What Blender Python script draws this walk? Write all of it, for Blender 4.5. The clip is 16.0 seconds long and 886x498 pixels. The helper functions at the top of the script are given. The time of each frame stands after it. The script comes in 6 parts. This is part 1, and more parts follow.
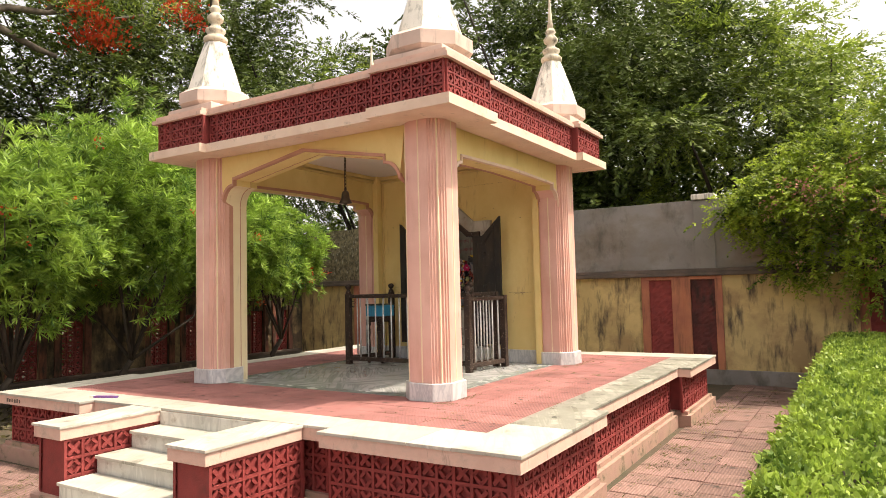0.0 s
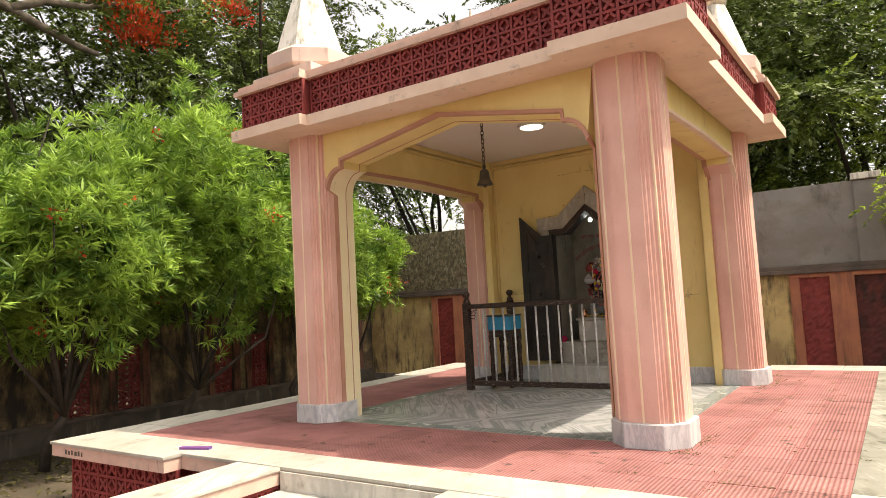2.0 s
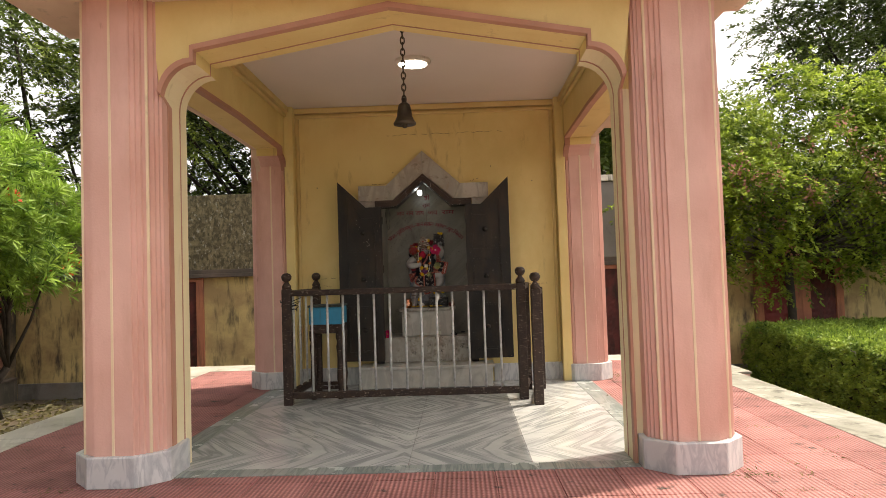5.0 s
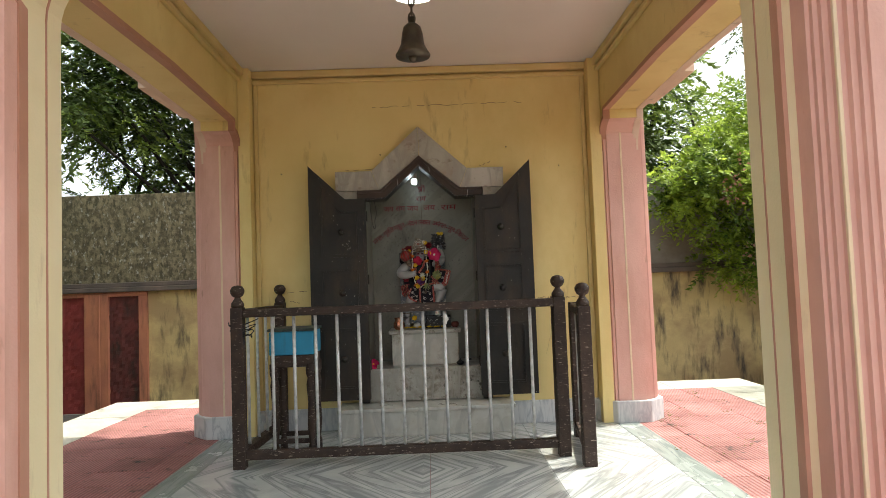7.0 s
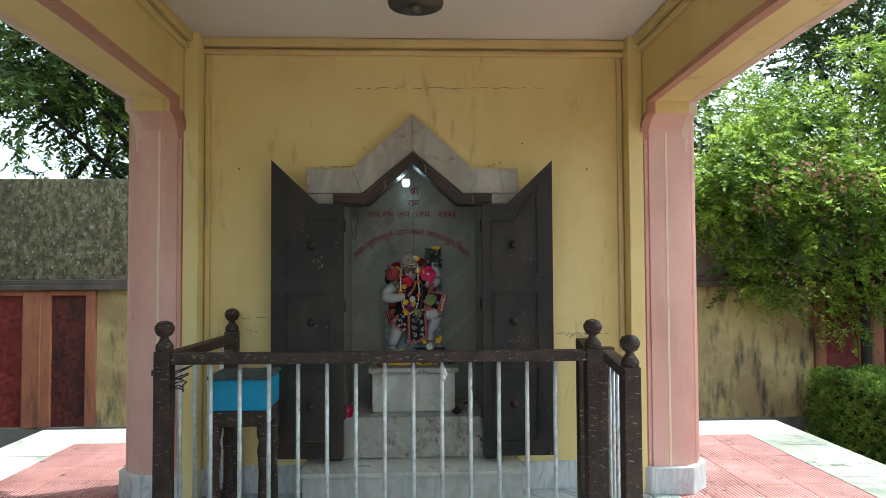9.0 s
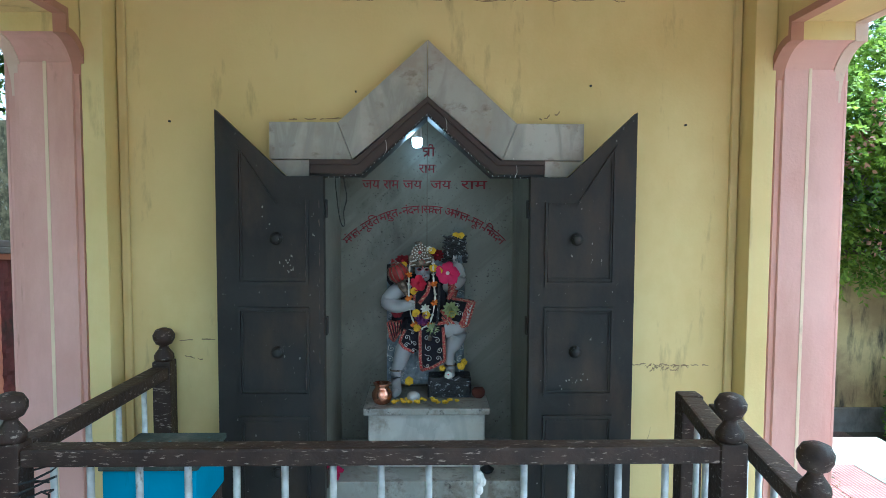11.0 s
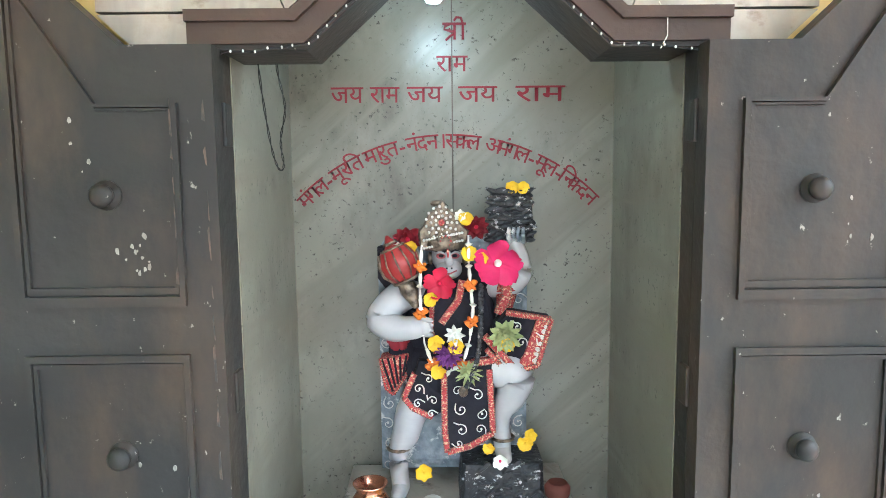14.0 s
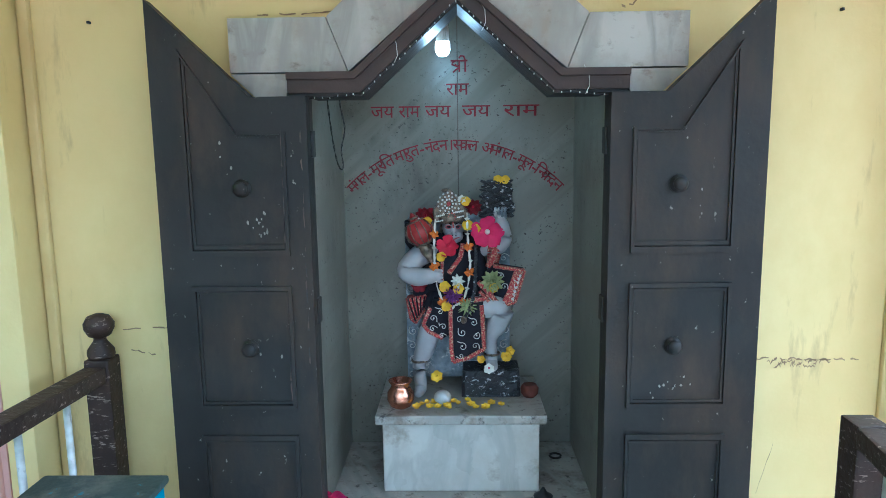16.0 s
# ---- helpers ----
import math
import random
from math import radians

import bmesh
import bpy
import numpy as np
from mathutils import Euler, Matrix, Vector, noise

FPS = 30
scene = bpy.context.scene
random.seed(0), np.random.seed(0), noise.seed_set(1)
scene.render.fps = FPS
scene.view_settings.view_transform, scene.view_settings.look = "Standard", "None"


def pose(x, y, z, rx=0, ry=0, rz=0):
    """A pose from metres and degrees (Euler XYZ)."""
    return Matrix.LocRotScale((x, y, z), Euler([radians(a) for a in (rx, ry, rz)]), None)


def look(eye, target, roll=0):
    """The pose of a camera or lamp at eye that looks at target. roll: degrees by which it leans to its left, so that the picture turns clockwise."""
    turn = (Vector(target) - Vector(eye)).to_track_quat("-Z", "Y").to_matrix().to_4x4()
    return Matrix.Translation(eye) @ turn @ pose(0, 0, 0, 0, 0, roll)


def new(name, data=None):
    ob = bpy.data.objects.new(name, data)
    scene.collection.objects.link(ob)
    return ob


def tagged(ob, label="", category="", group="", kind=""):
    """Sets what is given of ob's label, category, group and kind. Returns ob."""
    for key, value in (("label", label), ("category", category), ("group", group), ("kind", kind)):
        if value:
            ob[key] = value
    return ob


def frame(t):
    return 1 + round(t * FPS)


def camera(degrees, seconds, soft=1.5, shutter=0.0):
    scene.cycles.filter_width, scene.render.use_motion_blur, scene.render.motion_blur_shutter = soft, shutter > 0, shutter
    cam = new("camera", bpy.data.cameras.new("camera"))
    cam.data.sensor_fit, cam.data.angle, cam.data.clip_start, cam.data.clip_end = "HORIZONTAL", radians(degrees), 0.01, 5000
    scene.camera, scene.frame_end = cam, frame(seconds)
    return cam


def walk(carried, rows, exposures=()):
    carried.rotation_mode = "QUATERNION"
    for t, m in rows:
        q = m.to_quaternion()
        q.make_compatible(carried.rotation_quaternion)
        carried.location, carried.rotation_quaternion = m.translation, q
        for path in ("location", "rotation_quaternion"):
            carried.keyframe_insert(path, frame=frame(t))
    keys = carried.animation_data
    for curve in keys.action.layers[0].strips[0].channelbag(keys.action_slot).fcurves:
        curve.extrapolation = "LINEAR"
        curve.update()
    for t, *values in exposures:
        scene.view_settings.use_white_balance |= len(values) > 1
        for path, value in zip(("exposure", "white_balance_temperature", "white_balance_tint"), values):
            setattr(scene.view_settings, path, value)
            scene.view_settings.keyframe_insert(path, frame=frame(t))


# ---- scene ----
cam = camera(66.9, 16.0, soft=0.8)
METRES, EYE, TILT, LEAN, TURN = 10.856, 1.628, 0.0, 0.0, 31.9
ROWS = [
    (0.0, 0.0, 0.0, 0.0, 0.08, 3.39, 1.37),
    (0.5, -0.0224, 0.0412, -0.0011, 11.38, 3.72, 2.54),
    (1.0, -0.0385, 0.0872, 0.0014, 11.35, 5.83, 0.8),
    (1.5, -0.0766, 0.1222, 0.0011, 4.37, 3.28, 0.67),
    (2.0, -0.1112, 0.1505, -0.0002, 2.44, 4.47, 3.12),
    (2.5, -0.1548, 0.1765, -0.0017, -11.23, 3.0, 3.18),
    (3.0, -0.1907, 0.2107, -0.0021, -17.57, 0.95, 2.62),
    (3.5, -0.2258, 0.2351, -0.0016, -25.47, 1.84, 2.55),
    (4.0, -0.2523, 0.2602, -0.0012, -29.71, 0.78, 1.88),
    (4.5, -0.2679, 0.2936, 0.001, -30.19, 1.74, 1.91),
    (7.0, -0.2189, 0.4578, 0.0042, -32.87, 3.11, 2.09),
    (7.5, -0.2241, 0.4601, 0.0031, -34.66, 4.06, 3.16),
    (8.0, -0.2164, 0.4737, 0.0031, -35.16, 1.68, 1.56),
    (8.5, -0.1948, 0.5036, 0.0134, -34.61, 2.56, 0.78),
    (11.0, -0.1172, 0.6332, 0.0519, -33.4, -3.55, -0.25),
    (11.5, -0.1112, 0.6536, 0.0516, -34.15, -3.77, 0.61),
    (12.0, -0.0979, 0.6745, 0.0451, -33.68, -7.45, 1.15),
    (12.5, -0.0776, 0.7029, 0.0413, -31.11, -8.04, 1.07),
    (13.0, -0.0627, 0.7305, 0.0394, -32.45, -7.46, 1.6),
    (13.5, -0.053, 0.7434, 0.041, -31.96, -7.81, 0.78),
    (14.0, -0.0494, 0.7476, 0.0437, -32.39, -6.44, 0.59),
    (14.5, -0.0514, 0.7447, 0.0481, -32.15, -5.02, 1.07),
    (15.0, -0.0591, 0.7319, 0.0507, -33.61, -4.52, 0.48),
    (15.5, -0.0675, 0.7154, 0.0493, -33.01, -5.86, 0.96),
    (16.0, -0.0788, 0.6939, 0.0495, -30.68, -8.41, 0.75),
]
walk(cam, [(t, pose(4.685, -6.49, EYE, TILT, LEAN, TURN) @ pose(METRES * x, METRES * y, METRES * z, 90 + pitch, roll, yaw)) for t, x, y, z, yaw, pitch, roll in ROWS], exposures=[
    (0.0, 1.22, 7700, 13), (4.5, 1.2, 7650, 13), (7.0, 1.57, 6650, 4), (8.0, 1.57, 6250, 1), (8.5, 1.56, 5950, -3), (11.0, 2.15, 4650, -11), (11.5, 2.2, 4550, -12), (12.0, 2.45, 4250, -9), (12.5, 2.7, 4130, -8), (13.0, 3.15, 4750, -6), (13.5, 4.05, 5250, -3), (14.5, 4.15, 5500, -2), (15.3, 3.1, 4850, -6), (16.0, 2.85, 4430, -9)])

# ---- world and sun ----
world = bpy.data.worlds.new("sky")
scene.world = world
world.use_nodes = True
wn = world.node_tree.nodes
sky = wn.new("ShaderNodeTexSky")
sky.sky_type, sky.sun_disc = "NISHITA", False
sky.sun_elevation, sky.sun_rotation = radians(61.5), radians(68)
sky.air_density, sky.dust_density, sky.ozone_density = 1.0, 4.0, 1.0
haze = wn.new("ShaderNodeHueSaturation")
haze.inputs["Saturation"].default_value = 0.35
world.node_tree.links.new(sky.outputs[0], haze.inputs["Color"])
world.node_tree.links.new(haze.outputs[0], wn["Background"].inputs[0])
wn["Background"].inputs[1].default_value = 0.15
sun = new("sun", bpy.data.lights.new("sun", "SUN"))
sun.data.energy, sun.data.angle, sun.data.color = 2.4, radians(0.6), (1.0, 0.95, 0.88)
sun.matrix_world = look((5, 2, 10), (0, 0, 0))


# ---- materials ----
def ramp_stops(node, stops):
    while len(node.color_ramp.elements) < len(stops):
        node.color_ramp.elements.new(0.5)
    for e, (p, c) in zip(node.color_ramp.elements, stops):
        e.position, e.color = p, (*c, 1)


def surface(name, base, alt=None, scale=6.0, rough=0.7, bump=0.15, grain=90.0, metal=0.0,
            stain=None, stain_scale=(3.0, 3.0, 0.5), stain_at=(0.52, 0.72), spec=0.4, tint=0.0, wash=None, wash_scale=(1.0, 1.0, 1.0), wash_at=(0.45, 0.75)):
    """Painted, plastered or stone surface: mottling, fine grain, and stains with a shape of their own."""
    m = bpy.data.materials.new(name)
    m.use_nodes = True
    nt, b = m.node_tree, m.node_tree.nodes["Principled BSDF"]
    N, L = nt.nodes.new, nt.links.new
    co = N("ShaderNodeNewGeometry").outputs["Position"]
    alt = alt or tuple(c * 0.8 for c in base)
    n1 = N("ShaderNodeTexNoise")
    n1.inputs["Scale"].default_value, n1.inputs["Detail"].default_value = scale, 6
    L(co, n1.inputs["Vector"])
    r1 = N("ShaderNodeValToRGB")
    ramp_stops(r1, [(0.35, alt), (0.65, base)])
    L(n1.outputs[0], r1.inputs[0])
    colour = r1.outputs[0]
    n2 = N("ShaderNodeTexNoise")
    n2.inputs["Scale"].default_value, n2.inputs["Detail"].default_value = grain, 4
    L(co, n2.inputs["Vector"])
    for stain, stain_scale, stain_at in ((wash, wash_scale, wash_at), (stain, stain_scale, stain_at)):
        if not stain:
            continue
        mp = N("ShaderNodeMapping")
        mp.inputs["Scale"].default_value = stain_scale
        L(co, mp.inputs["Vector"])
        n3 = N("ShaderNodeTexNoise")
        n3.inputs["Scale"].default_value, n3.inputs["Detail"].default_value, n3.inputs["Roughness"].default_value = 2.0, 8, 0.65
        L(mp.outputs[0], n3.inputs["Vector"])
        r3 = N("ShaderNodeValToRGB")
        ramp_stops(r3, [(stain_at[0], (0, 0, 0)), (stain_at[1], (1, 1, 1))])
        L(n3.outputs[0], r3.inputs[0])
        mx = N("ShaderNodeMixRGB")
        mx.inputs[2].default_value = (*stain, 1)
        L(r3.outputs[0], mx.inputs[0])
        L(colour, mx.inputs[1])
        colour = mx.outputs[0]
    if tint:
        oi = N("ShaderNodeObjectInfo")
        hv = N("ShaderNodeHueSaturation")
        mr = N("ShaderNodeMapRange")
        mr.inputs["To Min"].default_value, mr.inputs["To Max"].default_value = 1 - tint, 1 + tint
        L(oi.outputs["Random"], mr.inputs["Value"])
        L(mr.outputs[0], hv.inputs["Value"])
        L(colour, hv.inputs["Color"])
        colour = hv.outputs[0]
    L(colour, b.inputs["Base Color"])
    bp = N("ShaderNodeBump")
    bp.inputs["Strength"].default_value, bp.inputs["Distance"].default_value = bump, 0.01
    L(n2.outputs[0], bp.inputs["Height"])
    L(bp.outputs[0], b.inputs["Normal"])
    mr2 = N("ShaderNodeMapRange")
    mr2.inputs["To Min"].default_value, mr2.inputs["To Max"].default_value = max(rough - 0.12, 0.03), min(rough + 0.12, 1)
    L(n1.outputs[0], mr2.inputs["Value"])
    L(mr2.outputs[0], b.inputs["Roughness"])
    b.inputs["Metallic"].default_value = metal
    b.inputs["Specular IOR Level"].default_value = spec
    return m


def marble(name, base, vein, scale=2.2, rough=0.2, turn=0.0, tint=0.0, width=(0.50, 0.56), book=0.0, tip=0.0, **dirt):
    """Polished stone with drawn-out veins."""
    m = surface(name, base, tuple(c * 0.9 for c in base), scale=5, rough=rough, bump=0.02, spec=0.5, tint=tint, **dirt)
    nt, b = m.node_tree, m.node_tree.nodes["Principled BSDF"]
    N, L = nt.nodes.new, nt.links.new
    old = b.inputs["Base Color"].links[0].from_socket
    mp = N("ShaderNodeMapping")
    mp.vector_type = "TEXTURE"
    mp.inputs["Rotation"].default_value = (0, tip, turn)
    mp.inputs["Scale"].default_value = (1 / (scale * 8), 1 / (scale * 0.6), 1 / (scale * (0.6 if tip else 2)))
    where = N("ShaderNodeNewGeometry").outputs["Position"]
    if book:
        cut, join = N("ShaderNodeSeparateXYZ"), N("ShaderNodeCombineXYZ")
        L(where, cut.inputs[0])
        for i, shift in ((0, 0.04), (1, -0.2)):
            ad, pp = N("ShaderNodeMath"), N("ShaderNodeMath")
            ad.operation, pp.operation = "ADD", "PINGPONG"
            ad.inputs[1].default_value, pp.inputs[1].default_value = shift, book
            L(cut.outputs[i], ad.inputs[0])
            L(ad.outputs[0], pp.inputs[0])
            L(pp.outputs[0], join.inputs[i])
        where = join.outputs[0]
    L(where, mp.inputs["Vector"])
    n = N("ShaderNodeTexNoise")
    n.inputs["Scale"].default_value, n.inputs["Detail"].default_value, n.inputs["Distortion"].default_value = 1.0, 9, 2.2 if book else 1.0
    L(mp.outputs[0], n.inputs["Vector"])
    r = N("ShaderNodeValToRGB")
    ramp_stops(r, [(width[0] - 0.09, (0, 0, 0)), (width[0], (1, 1, 1)), (width[1], (0, 0, 0))])
    L(n.outputs[0], r.inputs[0])
    mx = N("ShaderNodeMixRGB")
    mx.inputs[2].default_value = (*vein, 1)
    L(r.outputs[0], mx.inputs[0])
    L(old, mx.inputs[1])
    L(mx.outputs[0], b.inputs["Base Color"])
    return m


def ribbed(m, pitch, depth=0.6, cross=1.0):
    """Adds the pressed ribs of a chequered tile to a surface's relief."""
    nt = m.node_tree
    N, L = nt.nodes.new, nt.links.new
    co = N("ShaderNodeTexCoord").outputs["Object"]
    heights = []
    for axis in ("X", "Y"):
        w = N("ShaderNodeTexWave")
        w.wave_type, w.bands_direction, w.wave_profile = "BANDS", axis, "SIN"
        w.inputs["Scale"].default_value = 0.314 / pitch
        L(co, w.inputs["Vector"])
        heights.append(w.outputs["Fac"])
    mul = N("ShaderNodeMath")
    mul.operation = "MULTIPLY"
    L(heights[0], mul.inputs[0])
    soft = N("ShaderNodeMapRange")
    soft.inputs["To Min"].default_value = 1 - cross
    L(heights[1], soft.inputs["Value"])
    L(soft.outputs[0], mul.inputs[1])
    b = nt.nodes["Principled BSDF"]
    old = b.inputs["Normal"].links[0].from_socket
    bp = N("ShaderNodeBump")
    bp.inputs["Strength"].default_value, bp.inputs["Distance"].default_value = depth, 0.006
    L(mul.outputs[0], bp.inputs["Height"])
    L(old, bp.inputs["Normal"])
    L(bp.outputs[0], b.inputs["Normal"])
    base = b.inputs["Base Color"].links[0].from_socket
    mx = N("ShaderNodeMixRGB")
    mx.blend_type = "MULTIPLY"
    mx.inputs[0].default_value = 0.5
    L(base, mx.inputs[1])
    L(mul.outputs[0], mx.inputs[2])
    L(mx.outputs[0], b.inputs["Base Color"])
    return m


def leaf_mat(name, dark, light, clump=1.1, thin=0.36):
    m = bpy.data.materials.new(name)
    m.use_nodes = True
    nt, b = m.node_tree, m.node_tree.nodes["Principled BSDF"]
    N, L = nt.nodes.new, nt.links.new
    g = N("ShaderNodeNewGeometry")
    # clump noise puts shaded depths and sunlit sprays into the leaf colour
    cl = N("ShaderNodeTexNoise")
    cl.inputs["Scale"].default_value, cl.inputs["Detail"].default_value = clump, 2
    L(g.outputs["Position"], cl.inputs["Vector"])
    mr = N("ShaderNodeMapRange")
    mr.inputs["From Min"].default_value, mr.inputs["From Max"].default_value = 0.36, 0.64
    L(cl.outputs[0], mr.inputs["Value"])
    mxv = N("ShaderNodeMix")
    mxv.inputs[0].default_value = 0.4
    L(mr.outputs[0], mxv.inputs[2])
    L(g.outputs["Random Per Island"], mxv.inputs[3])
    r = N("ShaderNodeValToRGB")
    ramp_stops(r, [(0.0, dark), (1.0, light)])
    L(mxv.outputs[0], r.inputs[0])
    L(r.outputs[0], b.inputs["Base Color"])
    b.inputs["Roughness"].default_value = 0.5
    b.inputs["Specular IOR Level"].default_value = 0.35
    tr = N("ShaderNodeBsdfTranslucent")
    L(r.outputs[0], tr.inputs[0])
    mx = N("ShaderNodeMixShader")
    mx.inputs[0].default_value = thin
    L(b.outputs[0], mx.inputs[1])
    L(tr.outputs[0], mx.inputs[2])
    L(mx.outputs[0], nt.nodes["Material Output"].inputs[0])
    return m


def glow(name, colour, strength):
    m = bpy.data.materials.new(name)
    m.use_nodes = True
    b = m.node_tree.nodes["Principled BSDF"]
    b.inputs["Base Color"].default_value = (*colour, 1)
    b.inputs["Emission Color"].default_value = (*colour, 1)
    b.inputs["Emission Strength"].default_value = strength
    return m


PINK = surface("pink_paint", (0.74, 0.455, 0.385), (0.66, 0.385, 0.32), 3, 0.6, 0.12, wash=(0.54, 0.29, 0.22), wash_scale=(1.5, 1.5, 0.5), wash_at=(0.5, 0.8), stain=(0.36, 0.20, 0.14), stain_scale=(7, 7, 2.0), stain_at=(0.64, 0.82))
PINK_DARK = surface("terracotta_trim_paint", (0.53, 0.28, 0.20), (0.44, 0.22, 0.15), 4, 0.6, 0.1)
CREAM = surface("cream_paint", (0.80, 0.66, 0.46), (0.74, 0.58, 0.40), 6, 0.6, 0.10, stain=(0.42, 0.32, 0.22), stain_scale=(6, 6, 3), stain_at=(0.60, 0.82))
YELLOW = surface("yellow_paint", (0.79, 0.65, 0.30), (0.73, 0.575, 0.245), 1.5, 0.6, 0.08, wash=(0.67, 0.51, 0.20), wash_scale=(0.9, 0.9, 0.6), wash_at=(0.45, 0.75), stain=(0.36, 0.25, 0.12), stain_scale=(5, 5, 1.1), stain_at=(0.60, 0.82))
YELLOW_DIM = surface("ochre_moulding_paint", (0.70, 0.55, 0.25), (0.62, 0.47, 0.20), 5, 0.55, 0.08)
JAMBP = surface("pale_cream_jamb_paint", (0.82, 0.73, 0.49), (0.76, 0.66, 0.42), 3, 0.6, 0.1, stain=(0.50, 0.40, 0.24), stain_scale=(5, 5, 1.1), stain_at=(0.60, 0.82))
RED = surface("maroon_paint", (0.27, 0.045, 0.042), (0.20, 0.032, 0.03), 9, 0.65, 0.3, stain=(0.13, 0.03, 0.028), stain_scale=(4, 4, 2), stain_at=(0.55, 0.8))
RED_OLD = surface("blackened_maroon_paint", (0.14, 0.034, 0.030), (0.085, 0.024, 0.021), 6, 0.75, 0.3, stain=(0.035, 0.02, 0.016), stain_scale=(3, 3, 1.2), stain_at=(0.50, 0.68))
ORANGE = surface("faded_terracotta_paint", (0.50, 0.20, 0.11), (0.38, 0.14, 0.09), 3, 0.75, 0.2, stain=(0.10, 0.06, 0.04), stain_scale=(5, 5, 0.7), stain_at=(0.52, 0.75))
WHITE = surface("weathered_whitewash", (0.78, 0.75, 0.68), (0.66, 0.63, 0.55), 4, 0.75, 0.15, stain=(0.15, 0.15, 0.12), stain_scale=(6, 6, 1.3), stain_at=(0.50, 0.68))
FINIAL = surface("aged_cream_wash", (0.62, 0.56, 0.44), (0.50, 0.45, 0.35), 9, 0.75, 0.15, stain=(0.20, 0.18, 0.14), stain_scale=(8, 8, 4), stain_at=(0.52, 0.70))
CORNICE = surface("pale_pink_cornice_wash", (0.76, 0.60, 0.48), (0.68, 0.51, 0.40), 5, 0.7, 0.12, stain=(0.33, 0.25, 0.19), stain_scale=(5, 5, 5), stain_at=(0.58, 0.78))
BANDP = surface("grimy_pale_pink_band", (0.70, 0.50, 0.41), (0.58, 0.39, 0.32), 6, 0.75, 0.15, wash=(0.44, 0.33, 0.27), wash_scale=(3, 3, 3), wash_at=(0.50, 0.70), stain=(0.15, 0.115, 0.09), stain_scale=(7, 7, 1.4), stain_at=(0.60, 0.76))
FOOTING = surface("mossy_pink_footing", (0.46, 0.29, 0.23), (0.34, 0.21, 0.17), 4, 0.85, 0.25, wash=(0.24, 0.19, 0.13), wash_scale=(2, 2, 2), wash_at=(0.48, 0.68), stain=(0.09, 0.085, 0.05), stain_scale=(4, 4, 4), stain_at=(0.56, 0.72))
# west wall pilasters: grime, and the shade under the trees darkened into the paint
SHADED_SOOTY = surface("shaded_sooty_terracotta_paint", (0.25, 0.10, 0.065), (0.14, 0.06, 0.045), 3, 0.85, 0.25, stain=(0.035, 0.028, 0.022), stain_scale=(4, 4, 1.2), stain_at=(0.42, 0.62))
CEIL = surface("ceiling_paint", (0.74, 0.68, 0.62), (0.70, 0.64, 0.58), 1.2, 0.8, 0.05)
CAP = marble("cap_marble", (0.53, 0.51, 0.45), (0.40, 0.39, 0.34), 1.0, 0.5, 0.5, tint=0.12, wash=(0.36, 0.35, 0.29), wash_scale=(1.0, 1.0, 1.0), wash_at=(0.44, 0.62), stain=(0.14, 0.135, 0.10), stain_scale=(2.0, 2.0, 2.0), stain_at=(0.58, 0.74))
CAPM = marble("mossy_cap_marble", (0.33, 0.325, 0.275), (0.22, 0.22, 0.18), 1.0, 0.6, 0.5, tint=0.14, wash=(0.15, 0.15, 0.115), wash_scale=(1.5, 1.5, 1.5), wash_at=(0.44, 0.60), stain=(0.055, 0.055, 0.04), stain_scale=(2.6, 2.6, 2.6), stain_at=(0.55, 0.66))
BASE = marble("grey_base_marble", (0.60, 0.60, 0.60), (0.42, 0.43, 0.45), 2.0, 0.35, 0.2, tint=0.05)
FLOORM = marble("floor_marble", (0.51, 0.52, 0.505), (0.25, 0.27, 0.27), 0.85, 0.18, 0.66, tint=0.06, width=(0.51, 0.57), book=1.3, wash=(0.40, 0.415, 0.41), wash_scale=(1.6, 1.6, 1.6), wash_at=(0.44, 0.62))
FLOORN = marble("floor_marble_mirrored", (0.51, 0.52, 0.505), (0.27, 0.285, 0.285), 0.85, 0.18, 0.66, tint=0.06, width=(0.51, 0.57), book=1.3, wash=(0.40, 0.415, 0.41), wash_scale=(1.6, 1.6, 1.6), wash_at=(0.44, 0.62))
BORDER = marble("green_marble", (0.30, 0.33, 0.31), (0.18, 0.21, 0.2), 2.5, 0.25)
GRIMY = marble("oil_stained_marble", (0.45, 0.43, 0.38), (0.34, 0.33, 0.29), 0.8, 0.35, 0.4, wash=(0.22, 0.19, 0.15), wash_scale=(6, 6, 6), wash_at=(0.45, 0.62), stain=(0.06, 0.05, 0.04), stain_scale=(16, 16, 16), stain_at=(0.56, 0.68))
SHRINE = marble("shrine_marble", (0.58, 0.57, 0.52), (0.44, 0.43, 0.39), 0.8, 0.3, 0.4, tint=0.05, wash=(0.47, 0.445, 0.39), wash_scale=(3, 3, 3), wash_at=(0.48, 0.68), stain=(0.25, 0.21, 0.16), stain_scale=(5, 5, 5), stain_at=(0.57, 0.74))
CROWNM = marble("dusty_crown_marble", (0.47, 0.45, 0.40), (0.33, 0.31, 0.27), 0.8, 0.45, 0.4, tint=0.08, wash=(0.34, 0.29, 0.23), wash_scale=(3, 3, 3), wash_at=(0.46, 0.66), stain=(0.15, 0.115, 0.08), stain_scale=(6, 6, 9), stain_at=(0.57, 0.72))
NICHE = marble("niche_green_marble", (0.242, 0.229, 0.184), (0.19, 0.176, 0.136), 1.0, 0.35, 0.0, width=(0.52, 0.62), tip=0.85, wash=(0.105, 0.093, 0.067), wash_scale=(2.6, 2.6, 1.5), wash_at=(0.45, 0.70), stain=(0.04, 0.032, 0.024), stain_scale=(40, 40, 44), stain_at=(0.60, 0.66))
